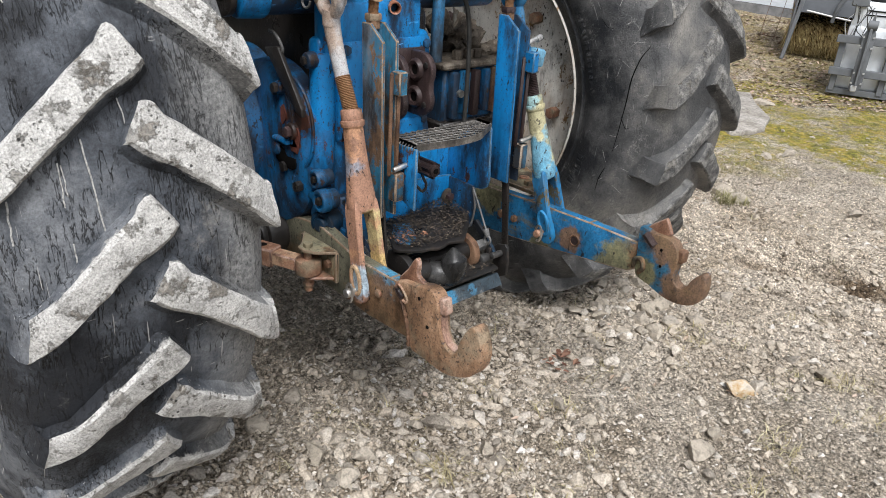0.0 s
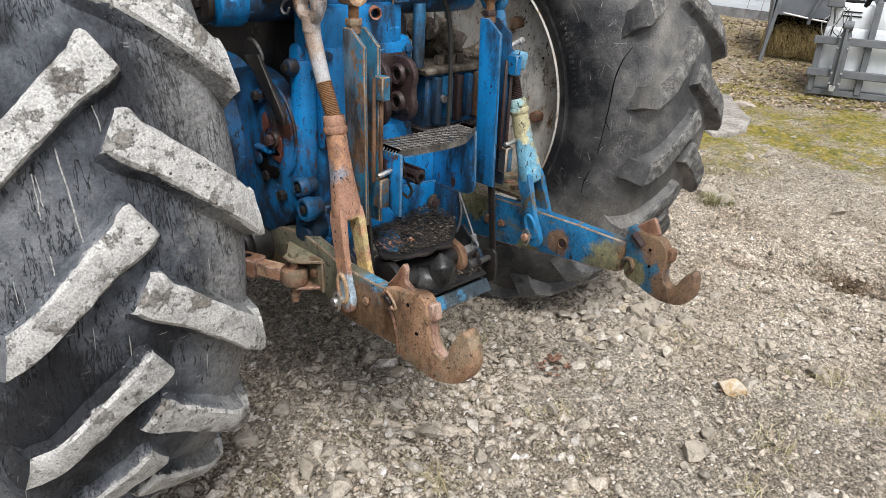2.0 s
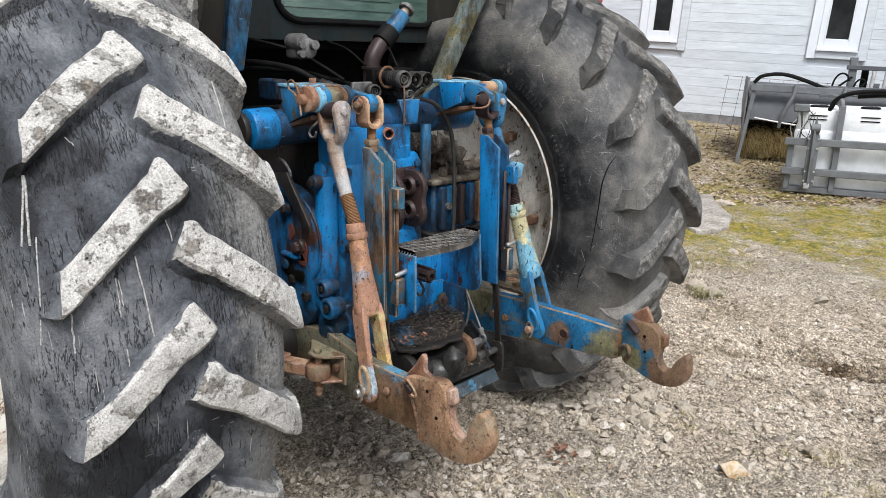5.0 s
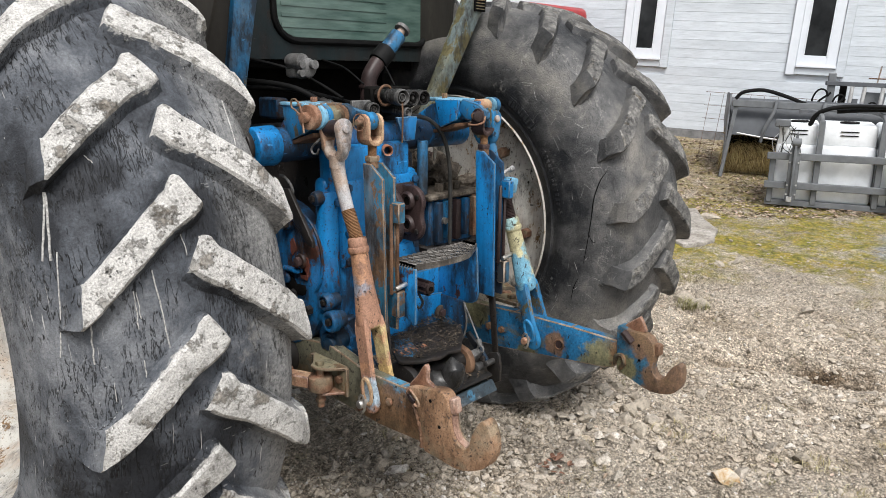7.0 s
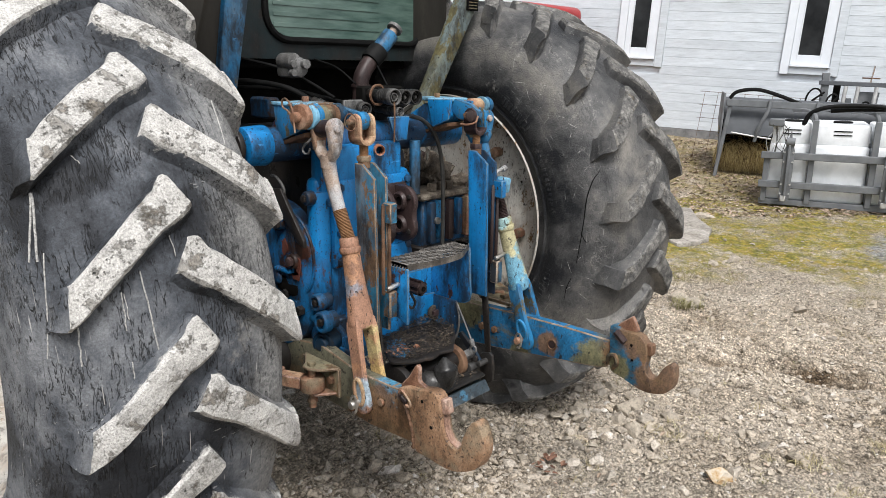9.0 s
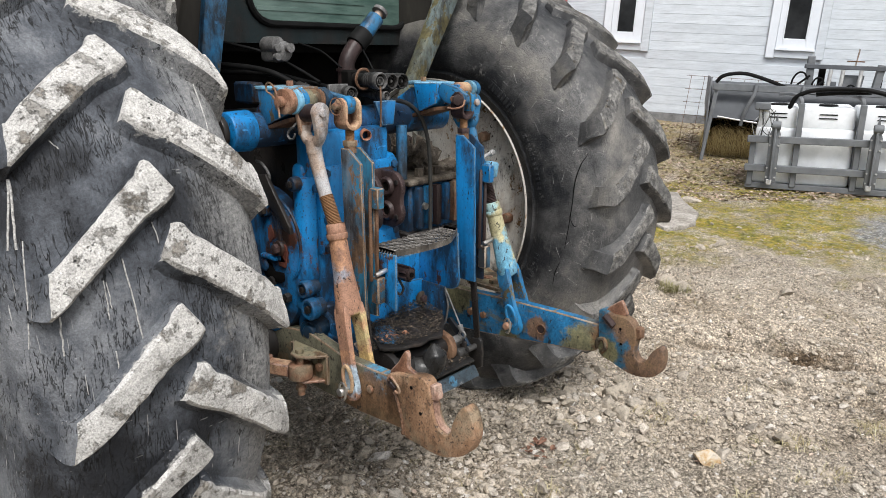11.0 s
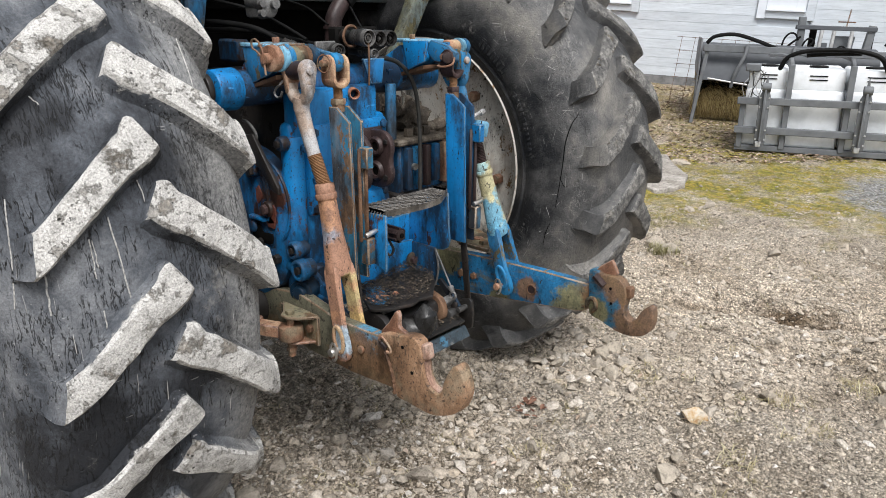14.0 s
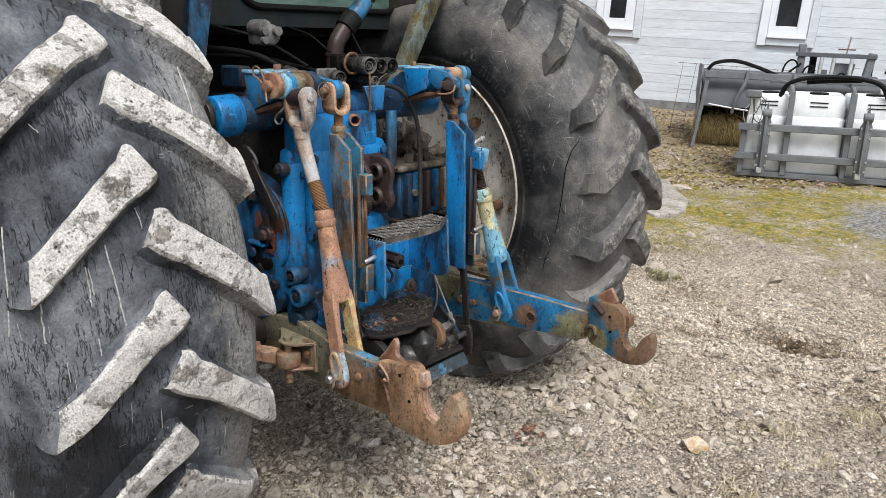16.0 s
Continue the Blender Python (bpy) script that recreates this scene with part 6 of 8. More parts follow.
for k, mat in enumerate(("blue_dirty", "blue_worn", "rust_dark", "blue_dirty", "rust")):
    x = 0.10 + 0.043 * k
    part("spool", box(B(), (x, -0.325, 0.785 + 0.01 * (k % 2)), (x + 0.026, -0.295, 0.92), 0.006, seg=2), M[mat], vb)
for x in (0.16, 0.205, 0.24):
    part("lid_bolt", hexa(B(), (x, -0.27, 0.945), (0, 0, 1), 0.016, 0.026), M["dusty_cast"], vb)
part("valve_port", rod(B(), (0.125, -0.322, 0.86), (0.125, -0.335, 0.86), 0.011), M["steel"], vb)
bm = tube(B(), [(-0.055, -0.35, 1.203), (-0.01, -0.345, 1.199), (0.04, -0.345, 1.184), (0.09, -0.345, 1.142), (0.122, -0.345, 1.064), (0.133, -0.345, 0.94), (0.133, -0.345, 0.78)], 0.0065, 10)
part("black_hose", bm, M["cable"], tractor)
def coupling(a, b, r, cup=False):
    """A hydraulic quick coupling whose open end is at b."""
    a, b = Vector(a), Vector(b)
    d = (b - a).normalized()
    q = part("coupling", rod(B(), a, b - d * 0.012, r * 0.72, bevel=0.002), M["black_oil"], tractor, "black quick coupling with a bright steel ring")
    for k, (s0, s1, w) in enumerate(((0.010, 0.030, 1.0), (0.034, 0.040, 0.92), (0.044, 0.050, 0.92), (0.055, 0.072, 0.86))):
        part("sleeve_ring", rod(B(), b - d * s1, b - d * s0, r * w, bevel=0.002), M["coupling_black"], q)
    m4 = Matrix.Translation(b) @ d.to_track_quat("X", "Z").to_matrix().to_4x4()
    part("steel_ring", lathe(B(), [(-0.012, r), (-0.002, r * 0.99), (0.001, r * 0.92), (0.001, r * 0.84), (-0.010, r * 0.76)], 28, m4), M["coupling_black"] if cup else M["cast_grey"], q)
    part("bore", lathe(B(), [(-0.009, r * 0.78), (-0.011 if not cup else -0.02, 0.0)], 28, m4), M["dark"], q)
    part("inner_ring", lathe(B(), [(-0.012, r * 0.52), (-0.003, r * 0.50), (-0.003, r * 0.40), (-0.012, r * 0.36)], 24, m4), M["dark"] if cup else M["cast_grey"], q)
    part("nipple", rod(B(), b - d * 0.015, b - d * 0.004, r * 0.2), M["coupling_black"], q)
for x, z, r, cup in ((-0.105, 1.262, 0.024, False), (-0.062, 1.260, 0.022, True), (-0.020, 1.260, 0.022, True), (-0.085, 1.220, 0.014, False)):
    coupling((x, -0.27, z), (x - 0.008, -0.385, z - 0.004), r, cup)
coupling((-0.360, -0.275, 1.228), (-0.308, -0.335, 1.196), 0.019)
coupling((-0.310, -0.265, 1.248), (-0.272, -0.338, 1.212), 0.019)
coupling((-0.165, -0.255, 1.232), (-0.186, -0.345, 1.225), 0.019)
part("coupling_bracket", box(B(), (-0.238, -0.312, 1.185), (-0.168, -0.300, 1.250), 0.003), M["cast_grey"], tractor, "grey coupling bracket plate")
part("coupling_rail", box(B(), (-0.13, -0.27, 1.215), (0.03, -0.23, 1.285), 0.006), M["dark"], tractor)
bm = plate(B(), [(-0.145, 1.205), (-0.065, 1.205), (-0.075, 1.137), (-0.118, 1.137)], 0.012, "y", -0.395, 0.003)
part("coupling_plate", bm, M["blue"], tractor)
bm = tube(B(), [(-0.13, -0.40, 1.245), (-0.134, -0.405, 1.20), (-0.136, -0.405, 1.135)], 0.0026, 6)
part("dust_cap_strap", bm, M["rust_brown"], tractor)
bm = tube(B(), [(-0.125 + 0.028 * math.cos(a), -0.325, 1.262 + 0.028 * math.sin(a)) for a in (0.0, 1.05, 2.1, 3.15, 4.2, 5.25, 6.28)], 0.004, 6)
part("cap_loop", bm, M["rust_brown"], tractor)
for pts, r in (([(-0.46, 0.15, 1.26), (-0.40, 0.0, 1.295), (-0.345, -0.17, 1.285), (-0.310, -0.265, 1.248)], 0.008),
               ([(-0.30, 0.2, 1.27), (-0.22, 0.0, 1.27), (-0.17, -0.15, 1.245), (-0.165, -0.255, 1.232)], 0.008),
               ([(-0.30, 0.1, 1.36), (-0.22, 0.0, 1.33), (-0.19, -0.1, 1.29), (-0.18, -0.2, 1.25)], 0.005),
               ([(-0.06, 0.05, 1.36), (-0.09, -0.10, 1.335), (-0.10, -0.20, 1.29)], 0.003),
               ([(0.10, -0.05, 1.37), (0.04, -0.15, 1.33), (-0.01, -0.24, 1.285)], 0.003)):
    part("hydraulic_hose", tube(B(), pts, r, 10), M["hose"], tractor)
# steel breather pipe with a blue top
pipe = part("breather_pipe", tube(B(), [(0.005, -0.10, 1.14), (0.005, -0.10, 1.28), (0.02, -0.10, 1.325), (0.065, -0.10, 1.375)], 0.026, 16), M["rust_dark"], tractor, "bent steel filler pipe with a blue neck and cap")
part("pipe_clamp", rod(B(), (0.005, -0.10, 1.276), (0.005, -0.10, 1.284), 0.031), M["rust_dark"], pipe)
part("pipe_rubber", rod(B(), (0.045, -0.10, 1.355), (0.085, -0.10, 1.392), 0.033, bevel=0.003), M["hose"], pipe)
part("pipe_neck", rod(B(), (0.08, -0.10, 1.387), (0.135, -0.10, 1.44), 0.027), M["blue_worn"], pipe)
part("pipe_cap", rod(B(), (0.135, -0.10, 1.44), (0.16, -0.10, 1.465), 0.014), M["worn_steel"], pipe)
part("pipe_cap", rod(B(), (0.15, -0.10, 1.456), (0.158, -0.10, 1.464), 0.026), M["cast_grey"], pipe)
bm = rod(B(), (-0.245, -0.08, 1.335), (-0.245, -0.13, 1.335), 0.032, 0.028, bevel=0.006)
rod(bm, (-0.262, -0.06, 1.352), (-0.262, -0.125, 1.352), 0.024, bevel=0.006)
box(bm, (-0.278, -0.11, 1.306), (-0.235, -0.05, 1.36), 0.012, seg=2)
for z in (1.32, 1.345):
    rod(bm, (-0.272, -0.12, z), (-0.272, -0.135, z), 0.010)
rod(bm, (-0.235, -0.13, 1.345), (-0.235, -0.145, 1.345), 0.013)
part("pump", bm, M["cast_grey"], tractor, "small grey cast pump")
part("blue_box", box(B(), (-0.34, -0.1, 1.19), (-0.30, 0.0, 1.25), 0.006), M["blue_dirty"], tractor)

# -- cab: posts, rear panel with window, dark inside, fenders --
bm = plate(B(), [(-0.515, 1.275), (-0.455, 1.275), (-0.385, 1.62), (-0.385, 2.1), (-0.46, 2.1), (-0.46, 1.62)], 0.05, "y", -0.13, 0.006)
part("cab_post", bm, M["blue_worn"], tractor, "blue cab post, worn and rusty")
bm = plate(B(), [(0.235, 1.17), (0.31, 1.20), (0.56, 1.60), (0.56, 2.1), (0.47, 2.1), (0.47, 1.60)], 0.05, "y", -0.13, 0.006)
part("cab_post", bm, M["post"], tractor, "worn faded grey-blue cab post")
part("sticker", box(B(), (0.47, -0.136, 1.535), (0.53, -0.131, 1.585), 0.001), M["dark"], tractor, "small black information plate")
for k in range(4):
    part("sticker_line", box(B(), (0.478, -0.138, 1.542 + 0.010 * k), (0.522, -0.136, 1.545 + 0.010 * k), 0), M["olive_worn"], tractor)
def rounded(x0, x1, z0, z1, r, n=6):
    p = []
    for cx, cz, a0 in ((x1 - r, z1 - r, 0), (x0 + r, z1 - r, 90), (x0 + r, z0 + r, 180), (x1 - r, z0 + r, 270)):
        p += [(cx + r * math.cos(radians(a0 + 90 * k / n)), cz + r * math.sin(radians(a0 + 90 * k / n))) for k in range(n + 1)]
    return p
o = rounded(-0.34, 0.62, 1.36, 2.05, 0.06)
i = rounded(-0.16, 0.56, 1.42, 2.0, 0.09)
bm = B()
ov, iv = [[bm.verts.new((x, y, z)) for x, z in p for y in (0.17,)] for p in (o, i)]
ov2, iv2 = [[bm.verts.new((x, 0.20, z)) for x, z in p] for p in (o, i)]
n = len(o)
for k in range(n):
    j = (k + 1) % n
    bm.faces.new((ov[k], ov[j], iv[j], iv[k])), bm.faces.new((ov2[k], ov2[j], iv2[j], iv2[k]))
    bm.faces.new((ov[k], ov[j], ov2[j], ov2[k])), bm.faces.new((iv[k], iv[j], iv2[j], iv2[k]))
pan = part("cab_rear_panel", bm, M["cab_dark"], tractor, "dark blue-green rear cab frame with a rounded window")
bm = tube(B(), [(x, 0.168, z) for x, z in i + i[:1]], 0.012, 8, 0, False)
part("window_seal", bm, M["hose"], pan)
m = Mat("dusty_green_glass", 0.25, 0, 0.5)
m.color(m.ramp(m.noise(5, 6, 0.6, (1, 1, 5)), (0.35, (0.035, 0.07, 0.06)), (0.7, (0.12, 0.18, 0.155))))
M["cab_glass"] = m.m
bm = plate(B(), rounded(-0.165, 0.565, 1.415, 2.005, 0.09), 0.006, "y", 0.185, 0)
part("rear_window", bm, M["cab_glass"], pan, "dusty green rear window")
for k in range(5):
    bm = box(B(), (-0.12, 0.1825, 1.462 + 0.034 * k), (0.34, 0.1845, 1.476 + 0.034 * k), 0.0008)
    part("louvre", bm, M["cab_glass"], pan)
# near-black floor, firewall and tank close the recess and carry its shade
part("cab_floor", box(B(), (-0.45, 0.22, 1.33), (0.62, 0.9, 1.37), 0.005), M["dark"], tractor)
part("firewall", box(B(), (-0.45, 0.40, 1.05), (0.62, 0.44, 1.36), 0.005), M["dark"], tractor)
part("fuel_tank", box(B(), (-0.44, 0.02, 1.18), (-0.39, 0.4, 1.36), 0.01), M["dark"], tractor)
# fenders over both wheels
for x0, x1, sx in ((-0.62, -0.50, -1), (0.40, 0.52, 1)):
    back = -0.16 if sx < 0 else 0.02
    bm = plate(B(), [(back, 1.28), (back - 0.19, 1.62) if sx < 0 else (back, 1.62), (-0.30, 2.1), (0.7, 2.1), (0.7, 1.2), (back + 0.16, 1.2)], 0.012, "x", x0 if sx < 0 else x1, 0.003)
    part("fender_side", bm, M["lining"], tractor, "dark dirty fender side")
bm = plate(B(), [(-0.62, 1.31), (-0.50, 1.29), (-0.44, 1.62), (-0.44, 2.1), (-0.9, 2.1), (-0.9, 1.9), (-0.62, 1.75)], 0.012, "y", -0.11, 0.003)
part("fender_apron", bm, M["lining"], tractor, "dark dirty fender apron")
bm = plate(B(), [(0.54, 1.72), (0.9, 1.9), (0.9, 2.1), (0.54, 2.1)], 0.012, "y", -0.09, 0.003)
part("fender_apron", bm, M["lining"], tractor, "dark dirty fender apron")
# unseen rest of the cab, added to keep sky light out of the recess
part("cab_roof", box(B(), (-0.75, -0.2, 2.5), (0.75, 1.5, 2.62), 0.04, seg=2), M["blue"], tractor)
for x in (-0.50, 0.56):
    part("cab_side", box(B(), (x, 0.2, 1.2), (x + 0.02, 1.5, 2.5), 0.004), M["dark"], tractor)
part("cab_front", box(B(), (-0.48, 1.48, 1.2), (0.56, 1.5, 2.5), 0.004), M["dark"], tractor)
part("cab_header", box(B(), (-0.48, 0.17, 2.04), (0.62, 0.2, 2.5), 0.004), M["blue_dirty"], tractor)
# made-up dark sheet that turns the gap beside the housing black
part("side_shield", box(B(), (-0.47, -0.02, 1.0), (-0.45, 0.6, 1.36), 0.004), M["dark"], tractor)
# engine bay and front, mostly hidden
bm = box(B(), (-0.40, 0.6, 0.55), (0.08, 2.6, 1.15), 0.03, seg=2)
part("gearbox", bm, M["blue_dirty"], tractor)
bm = box(B(), (-0.45, 1.2, 1.1), (0.13, 2.7, 1.6), 0.06, seg=3)
part("bonnet", bm, M["blue"], tractor)
for x in (-0.95, 0.64):
    bm = lathe(B(), [(-0.14, 0.30), (-0.17, 0.36), (-0.17, 0.44), (-0.12, 0.52), (0.12, 0.52), (0.17, 0.44), (0.17, 0.36), (0.14, 0.30)], 64, Matrix.Translation((x, 2.35, 0.52)))
    fw = part("front_tyre", bm, M["rubber"], tractor)
    part("front_rim", lathe(B(), [(-0.13, 0.30), (-0.05, 0.28), (-0.03, 0.0)], 48, Matrix.Translation((x, 2.35, 0.52))), M["rim_white"], fw)
part("front_axle", rod(B(), (-0.95, 2.35, 0.52), (0.64, 2.35, 0.52), 0.06), M["blue_dirty"], tractor)

# ---- house ----
m = Mat("white_painted_boards", 0.6)
wood = m.ramp(m.noise(3, 6, 0.6, (1, 1, 6)), (0.3, (0.47, 0.505, 0.54)), (0.7, (0.585, 0.625, 0.665)))
wood = m.mix(1.0, wood, m.ramp(m.random(), (0.0, 0.93), (1.0, 1.03)), "MULTIPLY")
wood = m.mix(1.0, wood, m.ramp(m.noise(16, 7, 0.7, (0.5, 0.5, 7)), (0.34, 0.86), (0.5, 1.0), (0.66, 1.05)), "MULTIPLY")
knot = m.ramp(m.voronoi(3.4, "F1", "Distance", (1, 1, 2.6)), (0.03, 0.30), (0.09, 0.0))
m.color(m.mix(knot, wood, (0.38, 0.37, 0.35)))
m.bump(m.noise(40, 4, 0.6, (0.4, 0.4, 6)), 0.2, 0.0015)
M["white_board"] = m.m
m = Mat("white_window_paint", 0.4)
m.color(m.ramp(m.noise(8, 4), (0.3, (0.60, 0.63, 0.67)), (0.7, (0.66, 0.69, 0.73))))
M["white_paint"] = m.m
m = Mat("dark_window_glass", 0.04, 0, 0.16)
m.color(m.ramp(m.noise(2.2, 4, 0.6), (0.35, (0.006, 0.007, 0.008)), (0.7, (0.03, 0.032, 0.034))))
M["glass"] = m.m
m = Mat("grey_foundation", 0.9)
m.color(m.ramp(m.noise(9, 5), (0.3, 0.10), (0.7, 0.24)))
M["stone"] = m.m

HD = Vector((0.33, -0.944, 0)).normalized()          # along the wall, to the right
HN = Vector((-0.944, -0.33, 0)).normalized()         # out of the wall
basis = Matrix((HD, -HN, Vector((0, 0, 1)))).transposed().to_4x4()
HF = Matrix.Translation((8.25, 3.05, 0.50)) @ basis @ Matrix.Rotation(radians(2.4), 4, "Y")
house = thing("house", HF.translation, "long white weatherboarded house with narrow white windows", "house")


def hpart(name, bm, mat, parent=house, label=""):
    bmesh.ops.transform(bm, matrix=HF, verts=bm.verts)
    return part(name, bm, mat, parent, label)


WIN = ((-0.66, 0.0, 0.86), (1.52, 2.22, 0.86))        # left, right and foot of the window trims
wall = hpart("wall", box(B(), (-6, 0.02, 0.0), (9, 0.20, 4.4), 0), M["white_board"])
hpart("foundation", box(B(), (-6, 0.0, -0.8), (9, 0.18, 0.032), 0.01), M["stone"])
hpart("roof", plate(B(), [(-0.5, 4.3), (2.5, 6.2), (2.6, 6.05), (-0.45, 4.15)], 15.4, "x", -6.2, 0.01), M["stone"])
pitch = 0.1225
for k in range(34):
    z = 0.0325 + pitch * k
    spans = [(-6.0, 9.0)]
    for a, b, foot in WIN:
        if z + pitch > foot + 0.02:
            spans = [s for p, q in spans for s in (((p, a + 0.03), (b - 0.03, q)) if p < a < q else ((p, q),))]
    for p, q in spans:
        bm = plate(B(), [(0.0, z), (0.0, z + pitch - 0.005), (0.005, z + pitch - 0.0015), (0.02, z + pitch - 0.0015), (0.02, z)], q - p, "x", p, 0)
        hpart("board", bm, M["white_board"], wall)
for a, b, foot in WIN:
    c = (a + b) / 2
    wdw = hpart("window", box(B(), (a, -0.03, foot), (a + 0.11, 0.0, 4.0), 0.004), M["white_paint"], house, "tall narrow white-framed window")
    hpart("trim_board", box(B(), (b - 0.11, -0.03, foot), (b, 0.0, 4.0), 0.004), M["white_board"], wdw)
    hpart("trim_board", box(B(), (a + 0.11, -0.028, foot + 0.008), (b - 0.11, 0.0, foot + 0.10), 0.004), M["white_board"], wdw)
    hpart("window_sill", box(B(), (a + 0.11, -0.06, foot + 0.10), (b - 0.11, 0.0, foot + 0.125), 0.004), M["white_paint"], wdw)
    hpart("window_frame", box(B(), (a + 0.11, -0.012, foot + 0.125), (b - 0.11, 0.02, foot + 0.255), 0.004), M["white_paint"], wdw)
    for x, wide in ((a + 0.11, 0.08), (b - 0.11 - 0.125, 0.125)):
        hpart("window_frame", box(B(), (x, -0.014, foot + 0.125), (x + wide, 0.02, 3.6), 0.004), M["white_paint"], wdw)
    for x in (a + 0.178, b - 0.11 - 0.135):
        hpart("sash_bead", box(B(), (x, -0.018, foot + 0.24), (x + 0.018, 0.02, 3.6), 0.003), M["white_paint"], wdw)
    hpart("pane", box(B(), (a + 0.17, -0.002, foot + 0.24), (b - 0.22, 0.004, 3.6), 0), M["glass"], wdw)

# ---- machines by the house ----
m = Mat("grey_powder_coat", 0.55, 0, 0.25)
m.color(m.ramp(m.noise(8, 6), (0.3, (0.10, 0.106, 0.112)), (0.7, (0.16, 0.167, 0.174))))
m.bump(m.noise(80, 3), 0.1, 0.001)
M["grey_steel"] = m.m
m = Mat("dark_grey_sheet", 0.6, 0, 0.2)
m.color(m.ramp(m.noise(5, 6), (0.3, (0.062, 0.067, 0.074)), (0.7, (0.095, 0.10, 0.108))))
M["grey_sheet"] = m.m
m = Mat("galvanised_steel", 0.45, 0.3)
m.color(m.ramp(m.noise(14, 6), (0.3, (0.28, 0.28, 0.275)), (0.7, (0.48, 0.48, 0.47))))
M["zinc"] = m.m
m = Mat("white_plastic", 0.45)
dirtz = m.ramp(m.noise(6, 6), (0.35, (0.62, 0.64, 0.655)), (0.6, (0.77, 0.79, 0.81)))
m.color(dirtz)
M["white_plastic"] = m.m
m = Mat("yellow_brown_bristle", 0.8)
m.color(m.ramp(m.island(), (0.1, (0.13, 0.085, 0.035)), (0.5, (0.36, 0.26, 0.10)), (0.9, (0.52, 0.42, 0.20))))
M["bristle"] = m.m

RD = Vector((0.42, -0.907, 0)).normalized()
RN = Vector((0.907, 0.42, 0)).normalized()           # away from the camera's side
rb = Matrix((RD, RN, Vector((0, 0, 1)))).transposed().to_4x4()
TD = Vector((0.306, -0.952, 0)).normalized()
tb = Matrix((TD, Vector((0.952, 0.306, 0)).normalized(), Vector((0, 0, 1)))).transposed().to_4x4()
TF = Matrix.Translation((5.980, 0.687, 0.02)) @ tb @ Matrix.Rotation(radians(-0.4), 4, "Y") @ Matrix.Diagonal((1, 1, 0.93, 1))
tank = thing("tank_frame", TF.translation, "white plastic tanks strapped in a grey steel frame", "sprayer tank")


def tpart(name, bm, mat, parent=tank, label="", f=None):
    bmesh.ops.transform(bm, matrix=f or TF, verts=bm.verts)
    return part(name, bm, mat, parent, label)


tpart("base_rail", box(B(), (0.0, 0.0, 0.0), (2.3, 0.07, 0.06), 0.006), M["grey_steel"])
tpart("base_rail", box(B(), (0.0, 0.75, 0.0), (2.3, 0.82, 0.06), 0.006), M["grey_steel"])
for x0, x1 in ((0.05, 0.43), (0.44, 0.93), (0.94, 1.42), (1.43, 1.9)):
    bm = box(B(), (x0, 0.06, 0.05), (x1, 0.76, 0.66), 0.035, seg=3)
    box(bm, (x0 + 0.01, 0.08, 0.64), (x1 - 0.01, 0.74, 0.88), 0.03, seg=3)
    body = tpart("tank", bm, M["white_plastic"], tank, "white plastic tank")
    tpart("tank_lid", rod(B(), ((x0 + x1) / 2, 0.3, 0.87), ((x0 + x1) / 2, 0.3, 0.90), 0.09, 0.085, 28, 0.006), M["hose"], body, "black screw lid")
    for z in (0.76, 0.80):
        tpart("moulding", box(B(), ((x0 + x1) / 2 - 0.08, 0.072, z), ((x0 + x1) / 2 + 0.08, 0.084, z + 0.012), 0.003), M["hose"], body)
for z in (0.19, 0.50):
    tpart("front_beam", box(B(), (-0.02, -0.05, z), (2.3, 0.015, z + 0.072), 0.006), M["grey_steel"])
for x in (0.0, 0.40, 0.93, 1.42, 1.9):
    tpart("upright", box(B(), (x + 0.01, -0.01, 0.03), (x + 0.065, 0.055, 0.52 if x < 0.2 else 0.92), 0.006), M["grey_steel"])
    if x > 0.2:
        tpart("strap", tube(B(), [(x + 0.037, 0.03, 0.86), (x + 0.02, 0.06, 0.97), (x - 0.06, 0.3, 1.0), (x - 0.16, 0.55, 0.98)], 0.022, 8), M["grey_steel"])
for x in (0.165, 1.035):
    bm = plate(B(), [(x + 0.015, 0.08), (x + 0.115, 0.08), (x + 0.115, 0.60), (x + 0.085, 0.70), (x + 0.06, 0.70), (x + 0.015, 0.60)], 0.03, "y", -0.085, 0.004)
    fk = tpart("coupling_plate", bm, M["grey_steel"], tank, "grey coupling plate with bolts")
    tpart("rib", box(B(), (x + 0.055, -0.12, 0.12), (x + 0.075, -0.085, 0.66), 0.003), M["grey_steel"], fk)
    tpart("coupling_eye", rod(B(), (x + 0.03, -0.08, 0.69), (x + 0.11, -0.08, 0.69), 0.045, bevel=0.006), M["grey_steel"], fk)
    tpart("coupling_horn", plate(B(), [(x + 0.045, 0.70), (x + 0.085, 0.70), (x + 0.068, 0.82)], 0.02, "y", -0.08, 0.003), M["grey_steel"], fk)
    for z in (0.24, 0.14, 0.58, 0.48):
        for dx in (0.025, 0.105):
            tpart("bolt_head", rod(B(), (x + dx, -0.086, z), (x + dx, -0.095, z), 0.009), M["zinc"], fk)
    tpart("foot_hook", box(B(), (x + 0.03, -0.11, 0.06), (x + 0.08, -0.06, 0.12), 0.006), M["zinc"], fk)
hs = tpart("black_hose", tube(B(), [(0.33, 0.1, 0.86), (0.38, 0.08, 0.98), (0.52, 0.06, 1.05), (0.75, 0.05, 1.07), (1.0, 0.05, 1.06), (1.18, 0.05, 1.0), (1.26, 0.06, 0.86)], 0.023, 10), M["hose"], tank, "thick black hose")
tpart("black_hose", tube(B(), [(0.55, 0.10, 1.01), (0.75, 0.10, 1.03), (1.02, 0.10, 1.04)], 0.022, 10), M["hose"], tank)
